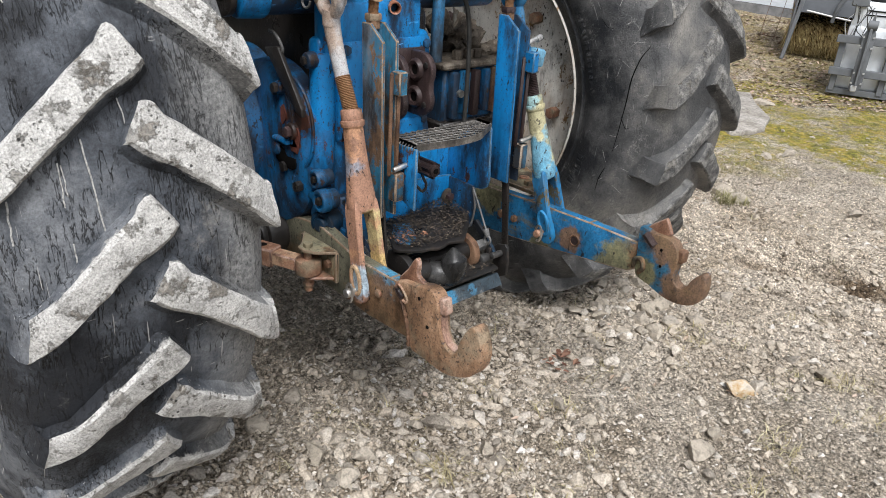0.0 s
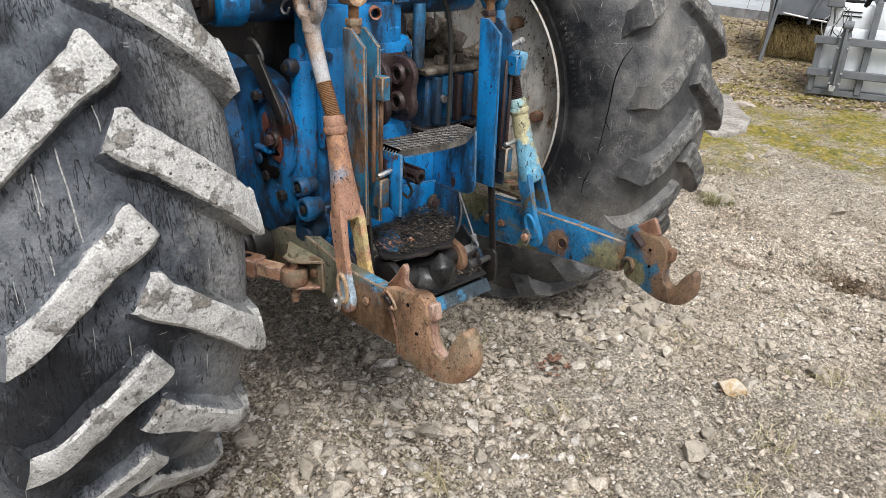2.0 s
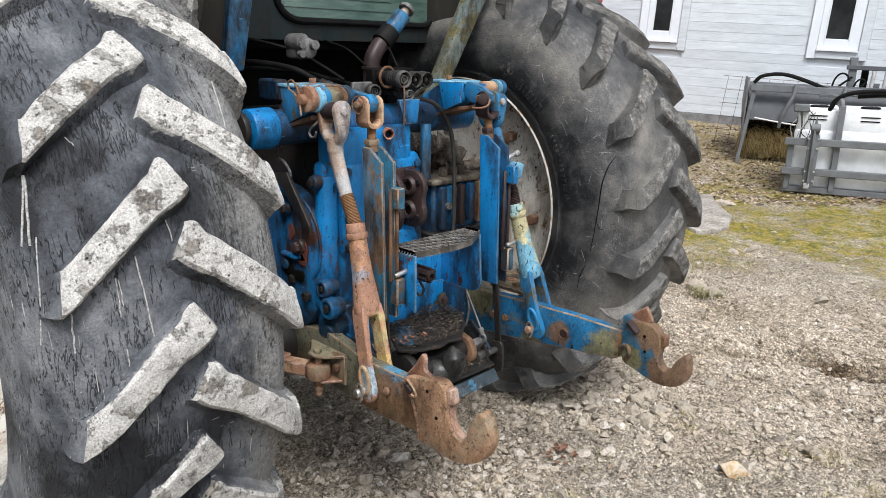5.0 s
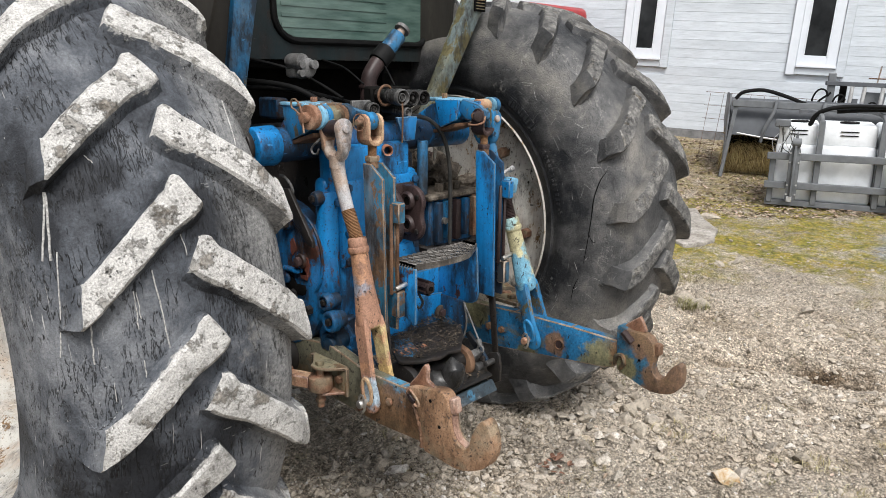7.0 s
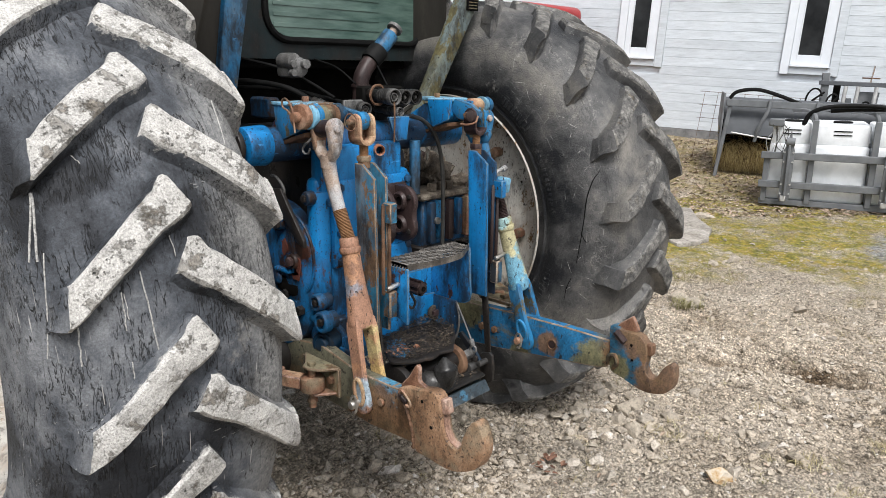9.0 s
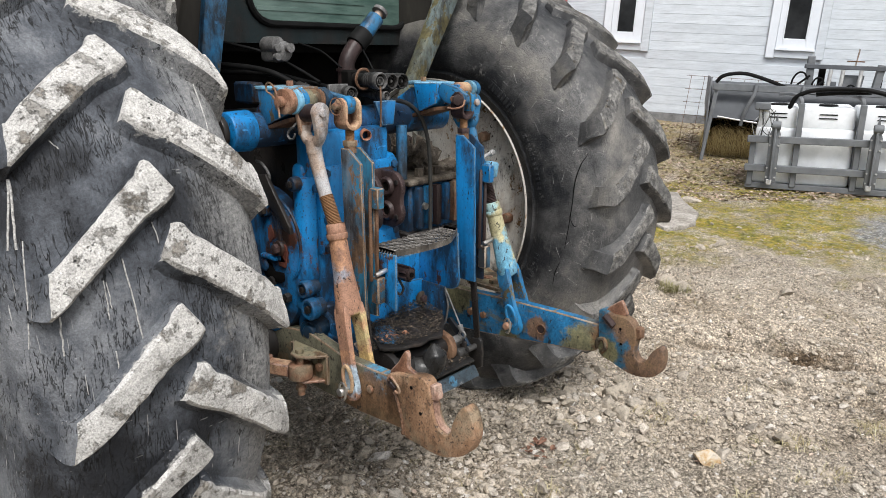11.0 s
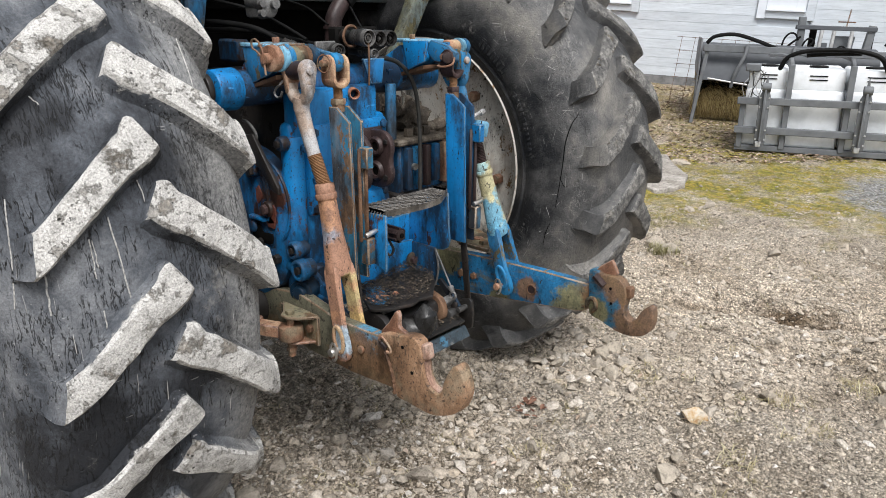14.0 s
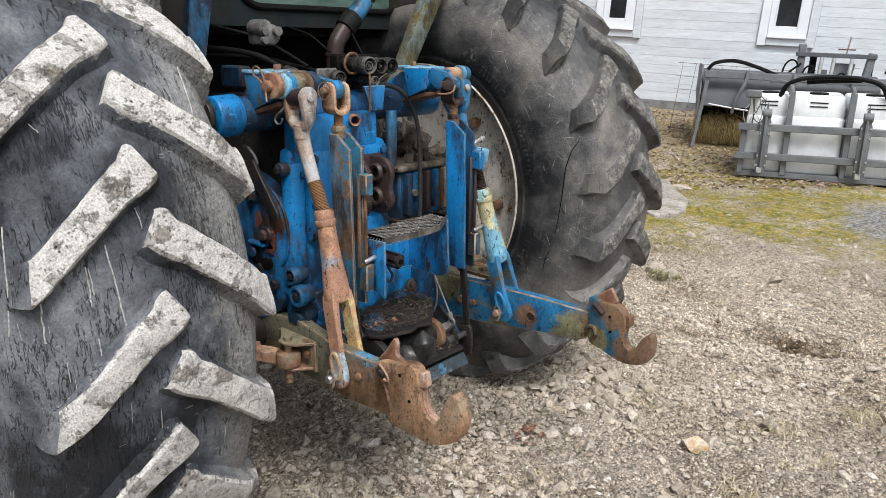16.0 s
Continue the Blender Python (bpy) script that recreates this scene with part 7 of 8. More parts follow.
tpart("valve_box", box(B(), (0.02, 0.0, 0.84), (0.16, 0.1, 0.92), 0.01), M["grey_steel"])
random.seed(5)
for k in range(9):
    a = [(0.04 + 0.02 * k + random.uniform(-0.03, 0.03), 0.0 + random.uniform(-0.03, 0.03), 0.86 - 0.10 * j + random.uniform(-0.03, 0.03)) for j in range(4)]
    tpart("cable", tube(B(), a, 0.004, 5), M["cable"] if k % 3 else M["zinc"])

# road sweeper attachment
SF = Matrix.Translation((7.03, 1.60, 0.14)) @ rb @ Matrix.Rotation(radians(1.5), 4, "Y")
sweeper = thing("sweeper", SF.translation, "grey road sweeper attachment with a yellow-brown bristle drum", "sweeper")
def spart(name, bm, mat, parent=sweeper, label=""):
    return tpart(name, bm, mat, parent, label, SF)
spart("end_plate", plate(B(), [(0.0, 0.0), (0.05, 0.0), (0.12, 0.35), (0.85, 0.60), (0.80, 0.93), (0.05, 0.93), (-0.02, 0.6)], 0.02, "x", 0.0, 0.004), M["grey_steel"])
spart("leg", box(B(), (-0.015, -0.03, -0.05), (0.03, 0.01, 0.88), 0.006, Matrix.Rotation(radians(5), 4, "Y")), M["grey_steel"])
bm = B()
arc = [(0.42 - 0.45 * math.cos(a), 0.40 + 0.48 * math.sin(a)) for a in [radians(8 + 9 * k) for k in range(18)]]
plate(bm, arc + [(y * 0.97 + 0.0126, z * 0.97 + 0.012) for y, z in arc[::-1]], 1.9, "x", 0.03, 0)
hood = spart("hood", bm, M["grey_sheet"], sweeper, "curved grey sheet hood")
spart("top_beam", box(B(), (0.03, -0.05, 0.79), (2.0, 0.02, 0.87), 0.006), M["grey_steel"])
for x in (0.50, 1.0):
    spart("clamp", tube(B(), [(x, -0.06, 0.88), (x - 0.02, -0.09, 0.75), (x - 0.09, -0.08, 0.55), (x - 0.11, -0.04, 0.40)], 0.02, 8), M["grey_steel"])
spart("lower_rail", tube(B(), [(0.12, -0.06, 0.49), (0.45, -0.06, 0.45), (0.9, -0.05, 0.41)], 0.010, 8), M["zinc"])
spart("hose", tube(B(), [(0.06, -0.02, 0.88), (0.14, -0.03, 0.96), (0.35, -0.03, 0.99), (0.6, -0.02, 0.93), (0.9, -0.02, 0.83), (1.2, -0.02, 0.80)], 0.022, 8), M["hose"])
# bristles: thin tapering blades round the drum
random.seed(11)
vs, fs = [], []
for k in range(9000):
    x = random.uniform(0.04, 1.75)
    a = random.uniform(-1.6, 0.55)
    r0, r1 = 0.20, 0.43 + random.uniform(-0.06, 0.03)
    d = Vector((random.uniform(-0.25, 0.25), -math.cos(a), math.sin(a) * 1.0)).normalized()
    c = Vector((x, 0.42, 0.36))
    p, q = c + d * r0, c + d * r1 + Vector((0, 0, -0.02))
    if q.z < -0.03:
        q.z = -0.03
    s = Vector((0.006, 0.002, 0.003))
    n = len(vs)
    vs += [p - s, p + s, q]
    fs.append((n, n + 1, n + 2))
me = bpy.data.meshes.new("bristles")
me.from_pydata([SF @ v for v in vs], [], fs)
me.materials.append(M["bristle"])
br = new("bristles", me)
br.parent, br.matrix_parent_inverse = sweeper, world_of(sweeper).inverted()
tagged(br, "stiff yellow-brown sweeper bristles", kind="stuff")
spart("drum", rod(B(), (0.03, 0.42, 0.36), (1.8, 0.42, 0.36), 0.25), M["dark"])

# loader frame behind the tank
LF = Matrix.Translation((7.93, 0.78, 0.30)) @ rb @ Matrix.Rotation(radians(1.5), 4, "Y")
loader = thing("implement_frame", LF.translation, "grey steel implement frame with hydraulic hoses", "implement")
def lpart(name, bm, mat, parent=loader, label=""):
    return tpart(name, bm, mat, parent, label, LF)
for x in (0.0, 0.62):
    lpart("upright", box(B(), (x, 0, -0.3), (x + 0.075, 0.09, 1.02), 0.006, Matrix.Rotation(radians(-2 if x == 0 else 6), 4, "Y")), M["grey_steel"])
    lpart("brace", box(B(), (x + 0.12, 0.1, -0.3), (x + 0.19, 0.16, 0.92), 0.006), M["dark"])
lpart("cross_beam", box(B(), (-0.06, -0.02, 0.88), (0.80, 0.06, 0.93), 0.006), M["grey_sheet"])
for x, z0 in ((0.20, 0.35), (0.33, 0.40), (0.52, 0.35)):
    lpart("ram", rod(B(), (x, -0.03, z0), (x + 0.02, -0.03, 0.88), 0.022, bevel=0.003), M["zinc"])
    lpart("ram_body", rod(B(), (x, -0.03, z0 - 0.05), (x + 0.01, -0.03, 0.62), 0.034, bevel=0.004), M["grey_steel"])
for x, z, r in ((-0.10, 0.68, 0.13), (0.10, 0.66, 0.10), (0.45, 0.60, 0.09)):
    lpart("hose_loop", tube(B(), [(x + r * 0.7 * math.cos(a), -0.06, z + r * 1.2 * math.sin(a)) for a in [0.5 + k * 0.6 for k in range(10)]], 0.011, 8), M["hose"])
lpart("slide_plate", plate(B(), [(0.20, 0.25), (0.32, 0.25), (0.30, 0.74), (0.24, 0.74)], 0.03, "y", -0.02, 0.005), M["grey_sheet"])
lpart("mid_plate", plate(B(), [(0.33, 0.20), (0.55, 0.20), (0.60, 0.82), (0.36, 0.82)], 0.05, "y", 0.05, 0.006), M["grey_steel"])
lpart("lever", tube(B(), [(0.47, 0.0, 0.9), (0.48, -0.02, 1.05), (0.485, -0.02, 1.12)], 0.008, 6), M["worn_steel"])
lpart("lever_plate", box(B(), (0.38, -0.03, 0.97), (0.56, 0.02, 0.985), 0.003), M["rust_brown"])
lpart("tool_bar", box(B(), (-0.1, 0.15, 0.25), (2.2, 0.25, 0.37), 0.006), M["grey_steel"])
lpart("motor", rod(B(), (1.0, 0.05, 0.55), (1.5, 0.05, 0.5), 0.09, bevel=0.01), M["dark"])
for k, pts in enumerate(([(0.0, -0.05, 0.8), (-0.15, -0.06, 0.65), (-0.18, -0.06, 0.45), (-0.05, -0.05, 0.3)], [(0.15, -0.06, 0.75), (0.0, -0.08, 0.55), (0.05, -0.07, 0.35), (0.2, -0.06, 0.3)],
                         [(0.9, -0.05, 0.75), (1.2, -0.06, 0.62), (1.6, -0.05, 0.58), (2.0, -0.05, 0.48)], [(0.9, -0.05, 0.42), (1.3, -0.06, 0.40), (1.9, -0.05, 0.34)], [(0.3, 0, 0.5), (0.45, -0.05, 0.42), (0.6, 0, 0.3)],
                         [(0.62, -0.03, 0.62), (0.72, -0.06, 0.5), (0.66, -0.04, 0.35)])):
    lpart("hose", tube(B(), pts, 0.02 if k in (2, 3) else 0.012, 8), M["hose"])
for x, z in ((0.3, 0.5), (0.62, 0.45), (0.7, 0.55)):
    lpart("cylinder", rod(B(), (x, -0.03, z - 0.2), (x + 0.03, -0.03, z + 0.1), 0.022, bevel=0.004), M["zinc"])

# wire fence panel by the wall
fence = thing("wire_panel", (7.5, 2.2, 0.3), "rusty wire mesh panel leaning by the house", "mesh panel")
FF = Matrix.Translation((7.62, 2.05, 0.22)) @ rb @ Matrix.Rotation(radians(3), 4, "Y")
for k in range(10):
    tpart("wire", tube(B(), [(0.16 * k - 0.1, 0.03 * k / 10, 0.0), (0.16 * k - 0.06, 0.02, 0.85)], 0.0026, 4, 0), M["rust_brown"], fence, "", FF)
for k in range(6):
    tpart("wire", tube(B(), [(-0.12, 0, 0.02 + 0.165 * k), (1.5, 0.02, 0.02 + 0.165 * k)], 0.0026, 4, 0), M["rust_brown"], fence, "", FF)

# ---- stones, grass, litter ----
def pebble(seed, sub, near=0.19, far_=0.37):
    """A small angular stone of unit size, as arrays."""
    rnd = random.Random(seed)
    bm = B()
    bmesh.ops.create_icosphere(bm, subdivisions=sub, radius=0.5)
    cuts = [(Vector((rnd.uniform(-1, 1), rnd.uniform(-1, 1), rnd.uniform(-1, 1))).normalized(), rnd.uniform(near, far_)) for _ in range(9)]
    for v in bm.verts:
        v.co *= 1 + rnd.uniform(-0.12, 0.12)
        for nrm, h in cuts:
            over = v.co.dot(nrm) - h
            if over > 0:
                v.co -= nrm * over
    bm.verts.index_update()
    vs = np.array([v.co[:] for v in bm.verts])
    fs = np.array([[v.index for v in f.verts] for f in bm.faces])
    bm.free()
    return vs, fs


def scatter(name, places, shapes, mat, label, smooth=False, category="gravel"):
    """Joins many small stones into one mesh. places: x, y, z, size, squash, turn."""
    allv, allf, n = [], [], 0
    rng = np.random.RandomState(3)
    for k, (x, y, z, s, q, a) in enumerate(places):
        vs, fs = shapes[k % len(shapes)]
        c, w = math.cos(a), math.sin(a)
        e = rng.uniform(0.7, 1.3)
        v = vs * (s * e, s / e, s * q)
        tilt = rng.uniform(-0.5, 0.5)
        ct, st = math.cos(tilt), math.sin(tilt)
        v = v @ np.array([[1, 0, 0], [0, ct, -st], [0, st, ct]]).T
        v = v @ np.array([[c, -w, 0], [w, c, 0], [0, 0, 1]]).T + (x, y, z)
        allv.append(v)
        allf.append(fs + n)
        n += len(vs)
    v, f = np.concatenate(allv), np.concatenate(allf)
    me = bpy.data.meshes.new(name)
    me.vertices.add(len(v))
    me.vertices.foreach_set("co", v.ravel())
    me.loops.add(f.size)
    me.loops.foreach_set("vertex_index", f.ravel())
    me.polygons.add(len(f))
    me.polygons.foreach_set("loop_start", np.arange(0, f.size, 3))
    me.update(calc_edges=True)
    me.validate()
    me.polygons.foreach_set("use_smooth", [smooth] * len(me.polygons))
    me.materials.append(mat)
    return tagged(new(name, me), label, category, kind="stuff")


m = Mat("gravel_stone", 0.9, 0, 0.25)
c = m.ramp(m.island(), (0.03, (0.13, 0.115, 0.095)), (0.18, (0.26, 0.228, 0.185)), (0.30, (0.40, 0.335, 0.255)), (0.45, (0.33, 0.305, 0.265)), (0.65, (0.43, 0.370, 0.295)), (0.80, (0.39, 0.345, 0.285)), (0.92, (0.52, 0.475, 0.42)), (0.997, (0.60, 0.58, 0.55)))
c = m.mix(m.ramp(m.noise(9, 6), (0.36, 0.12), (0.62, 0.45)), c, (0.40, 0.350, 0.290))
c = m.mix(1.0, c, m.ramp(m.noise(120, 7, 0.75), (0.34, 0.42), (0.5, 0.98), (0.66, 1.34)), "MULTIPLY")
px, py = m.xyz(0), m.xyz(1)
# the same oval darkens the stones
under_tail = m.ramp(m.math("ADD", dip(0.0, -0.35, 1.0, 0.85), m.math("MULTIPLY", m.noise(6, 7, 0.7), 1.3)), (0.85, 1.0), (1.8, 0.0))
c = m.mix(m.math("MULTIPLY", under_tail, 0.20), c, m.mix(1.0, c, (0.46, 0.43, 0.40), "MULTIPLY"))
m.color(c)
m.bump(m.noise(240, 4), 0.4, 0.0015)
M["gravel"] = m.m

small = [pebble(k, 1) for k in range(8)]
large = [pebble(50 + k, 2) for k in range(10)]
rng = random.Random(21)


def spots(count, near, far_, size, spread):
    out = []
    while len(out) < count:
        d = near * (far_ / near) ** rng.random()
        s = rng.uniform(-0.66, 0.66) * (d + 0.25)
        p = YARD + AHEAD * d + ASIDE * s
        if d > 4.0 and noise.noise((p.x * 0.7, p.y * 0.7, 3.0)) > 0.05 - (d - 4.0) * 0.25:
            if rng.random() < 0.85:
                continue
        loose = math.exp(-((p.x - 0.1) / 0.9) ** 2 - ((p.y + 0.45) / 0.5) ** 2)
        if rng.random() > 0.45 + 0.55 * loose + 0.25 * noise.noise((p.x * 2, p.y * 2, 0.0)):
            continue
        if in_rut(p.x, p.y) and rng.random() < 0.85 or rng.random() < 0.62 * packed(p.x, p.y):
            continue
        g = size * math.exp(rng.gauss(0, spread)) * (0.75 + 0.10 * d) * (1 + 0.35 * loose)
        g = min(g, 0.085)
        q = rng.uniform(0.5, 0.85)
        out.append((p.x, p.y, rise(p.x, p.y) + g * q * rng.uniform(-0.30, 0.22), g, q, rng.uniform(0, 6.28)))
    return out


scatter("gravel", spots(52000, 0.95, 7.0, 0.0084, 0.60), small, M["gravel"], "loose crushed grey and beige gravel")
clods = []
while len(clods) < 11000:
    d = rng.uniform(2.2, 5.6)
    p = YARD + AHEAD * d + ASIDE * rng.uniform(-0.1, 0.68) * d
    if noise.noise((p.x * 1.3, p.y * 1.3, 8.0)) + 0.5 * noise.noise((p.x * 4, p.y * 4, 5.0)) < rng.uniform(-0.5, 0.25) or d > 4.3 and rng.random() < (d - 4.3) * 0.9:
        continue
    if in_rut(p.x, p.y) and rng.random() < 0.85 or rng.random() < 0.45 * packed(p.x, p.y):
        continue
    g = min(0.06, 0.0125 * math.exp(rng.gauss(0, 0.5)))
    q = rng.uniform(0.4, 0.75)
    clods.append((p.x, p.y, rise(p.x, p.y) + g * q * rng.uniform(-0.1, 0.25), g, q, rng.uniform(0, 6.28)))
m = Mat("dry_soil_clod", 0.95, 0, 0.15)
c = m.ramp(m.noise(3.2, 6, 0.65), (0.3, (0.33, 0.280, 0.220)), (0.55, (0.41, 0.355, 0.285)), (0.75, (0.46, 0.41, 0.345)))
c = m.mix(1.0, c, m.ramp(m.noise(90, 8, 0.78), (0.36, 0.50), (0.48, 0.95), (0.66, 1.25)), "MULTIPLY")
m.color(c)
m.bump(m.noise(110, 7, 0.75), 1.0, 0.005)
M["clod"] = m.m
scatter("dirt_clods", clods, [pebble(90 + k, 2, 0.22, 0.42) for k in range(10)], M["clod"], "dry beige clods and stones on the yard")
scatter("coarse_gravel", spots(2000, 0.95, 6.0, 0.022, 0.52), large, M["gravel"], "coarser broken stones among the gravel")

# broken stones: heaped beside the tyre and along the old rut
heap = []
for cx, cy, rx, ry, n, lo, hi in ((0.76, -0.58, 0.24, 0.16, 80, 0.02, 0.06), (1.28, -1.12, 0.30, 0.12, 46, 0.02, 0.05), (1.75, -0.85, 0.35, 0.3, 40, 0.02, 0.05), (-0.2, -0.65, 0.35, 0.2, 50, 0.02, 0.05),
                               (0.5, -1.05, 0.5, 0.35, 26, 0.02, 0.045), (1.6, -1.5, 0.4, 0.25, 50, 0.025, 0.06)):
    for _ in range(n):
        x, y = rng.gauss(cx, rx * 0.6), rng.gauss(cy, ry * 0.6)
        g = lo + (hi - lo) * rng.random() ** 2.2
        q = rng.uniform(0.55, 0.9)
        heap.append((x, y, rise(x, y) + g * q * rng.uniform(0.05, 0.32), g, q, rng.uniform(0, 6.28)))
scatter("broken_stones", heap, large, M["gravel"], "broken beige stones heaped in the gravel", False, "stones")

m = Mat("pale_field_stone", 0.9, 0, 0.25)
c = m.ramp(m.random(), (0.0, (0.30, 0.260, 0.205)), (0.4, (0.38, 0.335, 0.275)), (0.7, (0.35, 0.305, 0.245)), (1.0, (0.44, 0.40, 0.35)))
c = m.mix(1.0, c, m.ramp(m.noise(55, 9, 0.8), (0.36, 0.40), (0.5, 0.92), (0.66, 1.18)), "MULTIPLY")
m.color(c)
m.bump(m.noise(70, 8, 0.75), 0.9, 0.005)
M["rock"] = m.m
m = Mat("ochre_stone", 0.9, 0, 0.2)
m.color(m.ramp(m.noise(22, 6, 0.7), (0.36, (0.30, 0.155, 0.07)), (0.45, (0.42, 0.30, 0.17)), (0.55, (0.50, 0.44, 0.36)), (0.68, (0.30, 0.27, 0.22))))
m.bump(m.noise(60, 6), 0.6, 0.004)
M["ochre"] = m.m


def rock(x, y, sx, sy, sz, turn, seed, mat="rock", label="pale broken field stone lying in the gravel", sink=0.3):
    rnd = random.Random(seed)
    bm = B()
    bmesh.ops.create_icosphere(bm, subdivisions=3, radius=0.5)
    cuts = [(Vector((rnd.uniform(-1, 1), rnd.uniform(-1, 1), rnd.uniform(-0.6, 1))).normalized(), rnd.uniform(0.20, 0.36)) for _ in range(11)]
    for v in bm.verts:
        for nrm, h in cuts:
            over = v.co.dot(nrm) - h
            if over > 0:
                v.co -= nrm * over * 0.97
        v.co *= 1 + 0.07 * noise.noise(v.co * 3 + Vector((seed, 0, 0))) + 0.04 * noise.noise(v.co * 9 + Vector((0, seed, 0)))
    mm = Matrix.Translation((x, y, rise(x, y) + sz * (0.5 - sink))) @ Matrix.Rotation(turn, 4, "Z") @ Matrix.Diagonal((sx, sy, sz, 1))
    ob = part("rock", bm, M[mat], None, "", 16)
    ob.matrix_basis = mm
    return tagged(ob, label, "stone", "rocks in the gravel")


rock(0.71, -1.10, 0.17, 0.09, 0.085, -0.95, 1, "ochre", "ochre-brown angular stone lying in the gravel")
rock(0.765, -1.135, 0.10, 0.07, 0.04, 0.5, 2)
rock(0.33, -1.185, 0.12, 0.09, 0.06, -0.6, 3)
rock(0.46, -1.16, 0.07, 0.055, 0.045, 0.3, 4)
rock(2.46, -0.15, 0.17, 0.13, 0.11, -0.7, 5)
rock(2.40, -0.24, 0.18, 0.12, 0.08, -0.5, 6)
rock(-0.14, -0.80, 0.085, 0.06, 0.05, 0.9, 7)
rock(0.07, -0.64, 0.06, 0.05, 0.045, 0.2, 8)
rock(-0.05, -0.68, 0.075, 0.05, 0.045, 1.2, 9)
rock(4.95, 0.80, 0.22, 0.12, 0.08, -0.8, 10)
rock(3.55, -0.02, 0.14, 0.10, 0.07, 0.2, 11)
rock(3.4, 0.06, 0.12, 0.09, 0.06, 0.9, 12)
rock(2.7, -0.75, 0.12, 0.09, 0.05, 0.3, 13)
for k, (x, y, w) in enumerate(((0.789, -0.727, 0.15), (0.974, -0.652, 0.11), (0.891, -0.638, 0.12), (0.989, -0.789, 0.11), (0.90, -0.74, 0.09), (0.741, -0.52, 0.11), (1.026, -0.446, 0.12), (1.084, -0.474, 0.09), (1.05, -0.58, 0.08), (0.70, -0.66, 0.08),
                               (-0.139, -0.622, 0.075), (-0.51, -0.652, 0.10), (-0.519, -0.537, 0.11), (-0.217, -0.308, 0.09), (-0.57, -0.336, 0.10), (-0.149, -0.466, 0.08), (0.198, -0.893, 0.075), (0.084, -0.868, 0.065), (1.247, -1.58, 0.12), (1.008, -1.257, 0.09), (1.051, -1.612, 0.10))):
    w *= 0.86
    rock(x, y, w, w * (0.62 + 0.09 * (k % 4)), w * (0.62 + 0.07 * (k % 3)), 0.7 + k * 1.9, 300 + k, "rock", "broken grey stone lying in the gravel", 0.32)
STONE = "broken grey stone pushed up beside the tyre"
for k, (x, y, s) in enumerate(((0.70, -0.56, 0.11), (0.74, -0.72, 0.085), (0.82, -0.66, 0.12), (0.60, -0.68, 0.07), (0.92, -0.62, 0.08), (0.66, -0.78, 0.075), (0.86, -0.80, 0.06), (0.78, -0.50, 0.10),
                               (0.95, -0.50, 0.09), (0.55, -0.60, 0.06), (1.02, -0.72, 0.07), (0.64, -0.48, 0.08), (0.88, -0.42, 0.10), (1.15, -0.95, 0.06), (1.05, -1.05, 0.055), (1.3, -1.1, 0.06),
                               (-0.30, -0.70, 0.08), (-0.42, -0.62, 0.10), (-0.22, -0.60, 0.07), (-0.50, -0.50, 0.085), (0.20, -0.45, 0.07), (0.35, -0.55, 0.06), (-0.35, -0.85, 0.07), (0.15, -0.95, 0.06),
                               (1.45, -1.35, 0.07), (1.65, -1.25, 0.08), (1.9, -1.5, 0.09), (0.0, -1.15, 0.06))):
    s *= 0.82
    rock(x, y, s, s * (0.6 + 0.1 * (k % 4)), s * (0.55 + 0.08 * (k % 3)), k * 1.3, 100 + k, "rock", STONE if k < 13 else "broken grey stone lying in the gravel", 0.22)

# flat concrete slab in the moss
bm = plate(B(), [(3.69, 0.47), (3.85, 0.38), (4.05, 0.37), (4.22, 0.44), (4.42, 0.50), (4.80, 0.80), (5.19, 1.04), (5.12, 1.16), (4.6, 1.3), (4.1, 1.0)], 0.05, "z", -0.02, 0.015)
m = Mat("weathered_concrete", 0.95)
slab_c = m.ramp(m.noise(6, 9, 0.75), (0.34, (0.15, 0.135, 0.11)), (0.5, (0.28, 0.255, 0.225)), (0.66, (0.40, 0.375, 0.34)))
m.color(m.mix(1.0, slab_c, m.ramp(m.noise(45, 8, 0.8), (0.36, 0.35), (0.5, 0.95), (0.66, 1.2)), "MULTIPLY"))
m.bump(m.noise(90, 4), 0.4, 0.002)
tagged(part("slab", bm, m.m), "flat weathered concrete slab half sunk in moss", "slab")


def blades(name, clumps, colours, label, category, droop=0.3):
    """Thin curved blades in clumps. clumps: x, y, radius, count, height."""
    rnd = random.Random(len(clumps) * 7 + 1)
    vs, fs = [], []
    for x, y, r, n, h in clumps:
        for _ in range(n):
            a, q = rnd.uniform(0, 6.28), r * math.sqrt(rnd.random())
            bx, by = x + q * math.cos(a), y + q * math.sin(a)
            z = rise(bx, by) - 0.004
            hh = h * rnd.uniform(0.5, 1.2)
            b = rnd.uniform(0, 6.28)
            l = Vector((math.cos(b), math.sin(b), 0))
            s = Vector((-l.y, l.x, 0)) * rnd.uniform(0.0008, 0.0018) * (1 + h * 6)
            p0 = Vector((bx, by, z))
            p1 = p0 + l * hh * droop * 0.5 + Vector((0, 0, hh * 0.65))
            p2 = p0 + l * hh * droop * 1.8 + Vector((0, 0, hh * rnd.uniform(0.6, 1.0)))
            k = len(vs)
            vs += [p0 - s, p0 + s, p1 + s * 0.8, p1 - s * 0.8, p2]
            fs += [(k, k + 1, k + 2, k + 3), (k + 3, k + 2, k + 4)]
    me = bpy.data.meshes.new(name)
    me.from_pydata(vs, [], fs)
    mm = Mat(name + "_blade", 0.75)
    mm.color(mm.ramp(mm.island(), *colours))
    me.materials.append(mm.m)
    return tagged(new(name, me), label, category, kind="stuff")


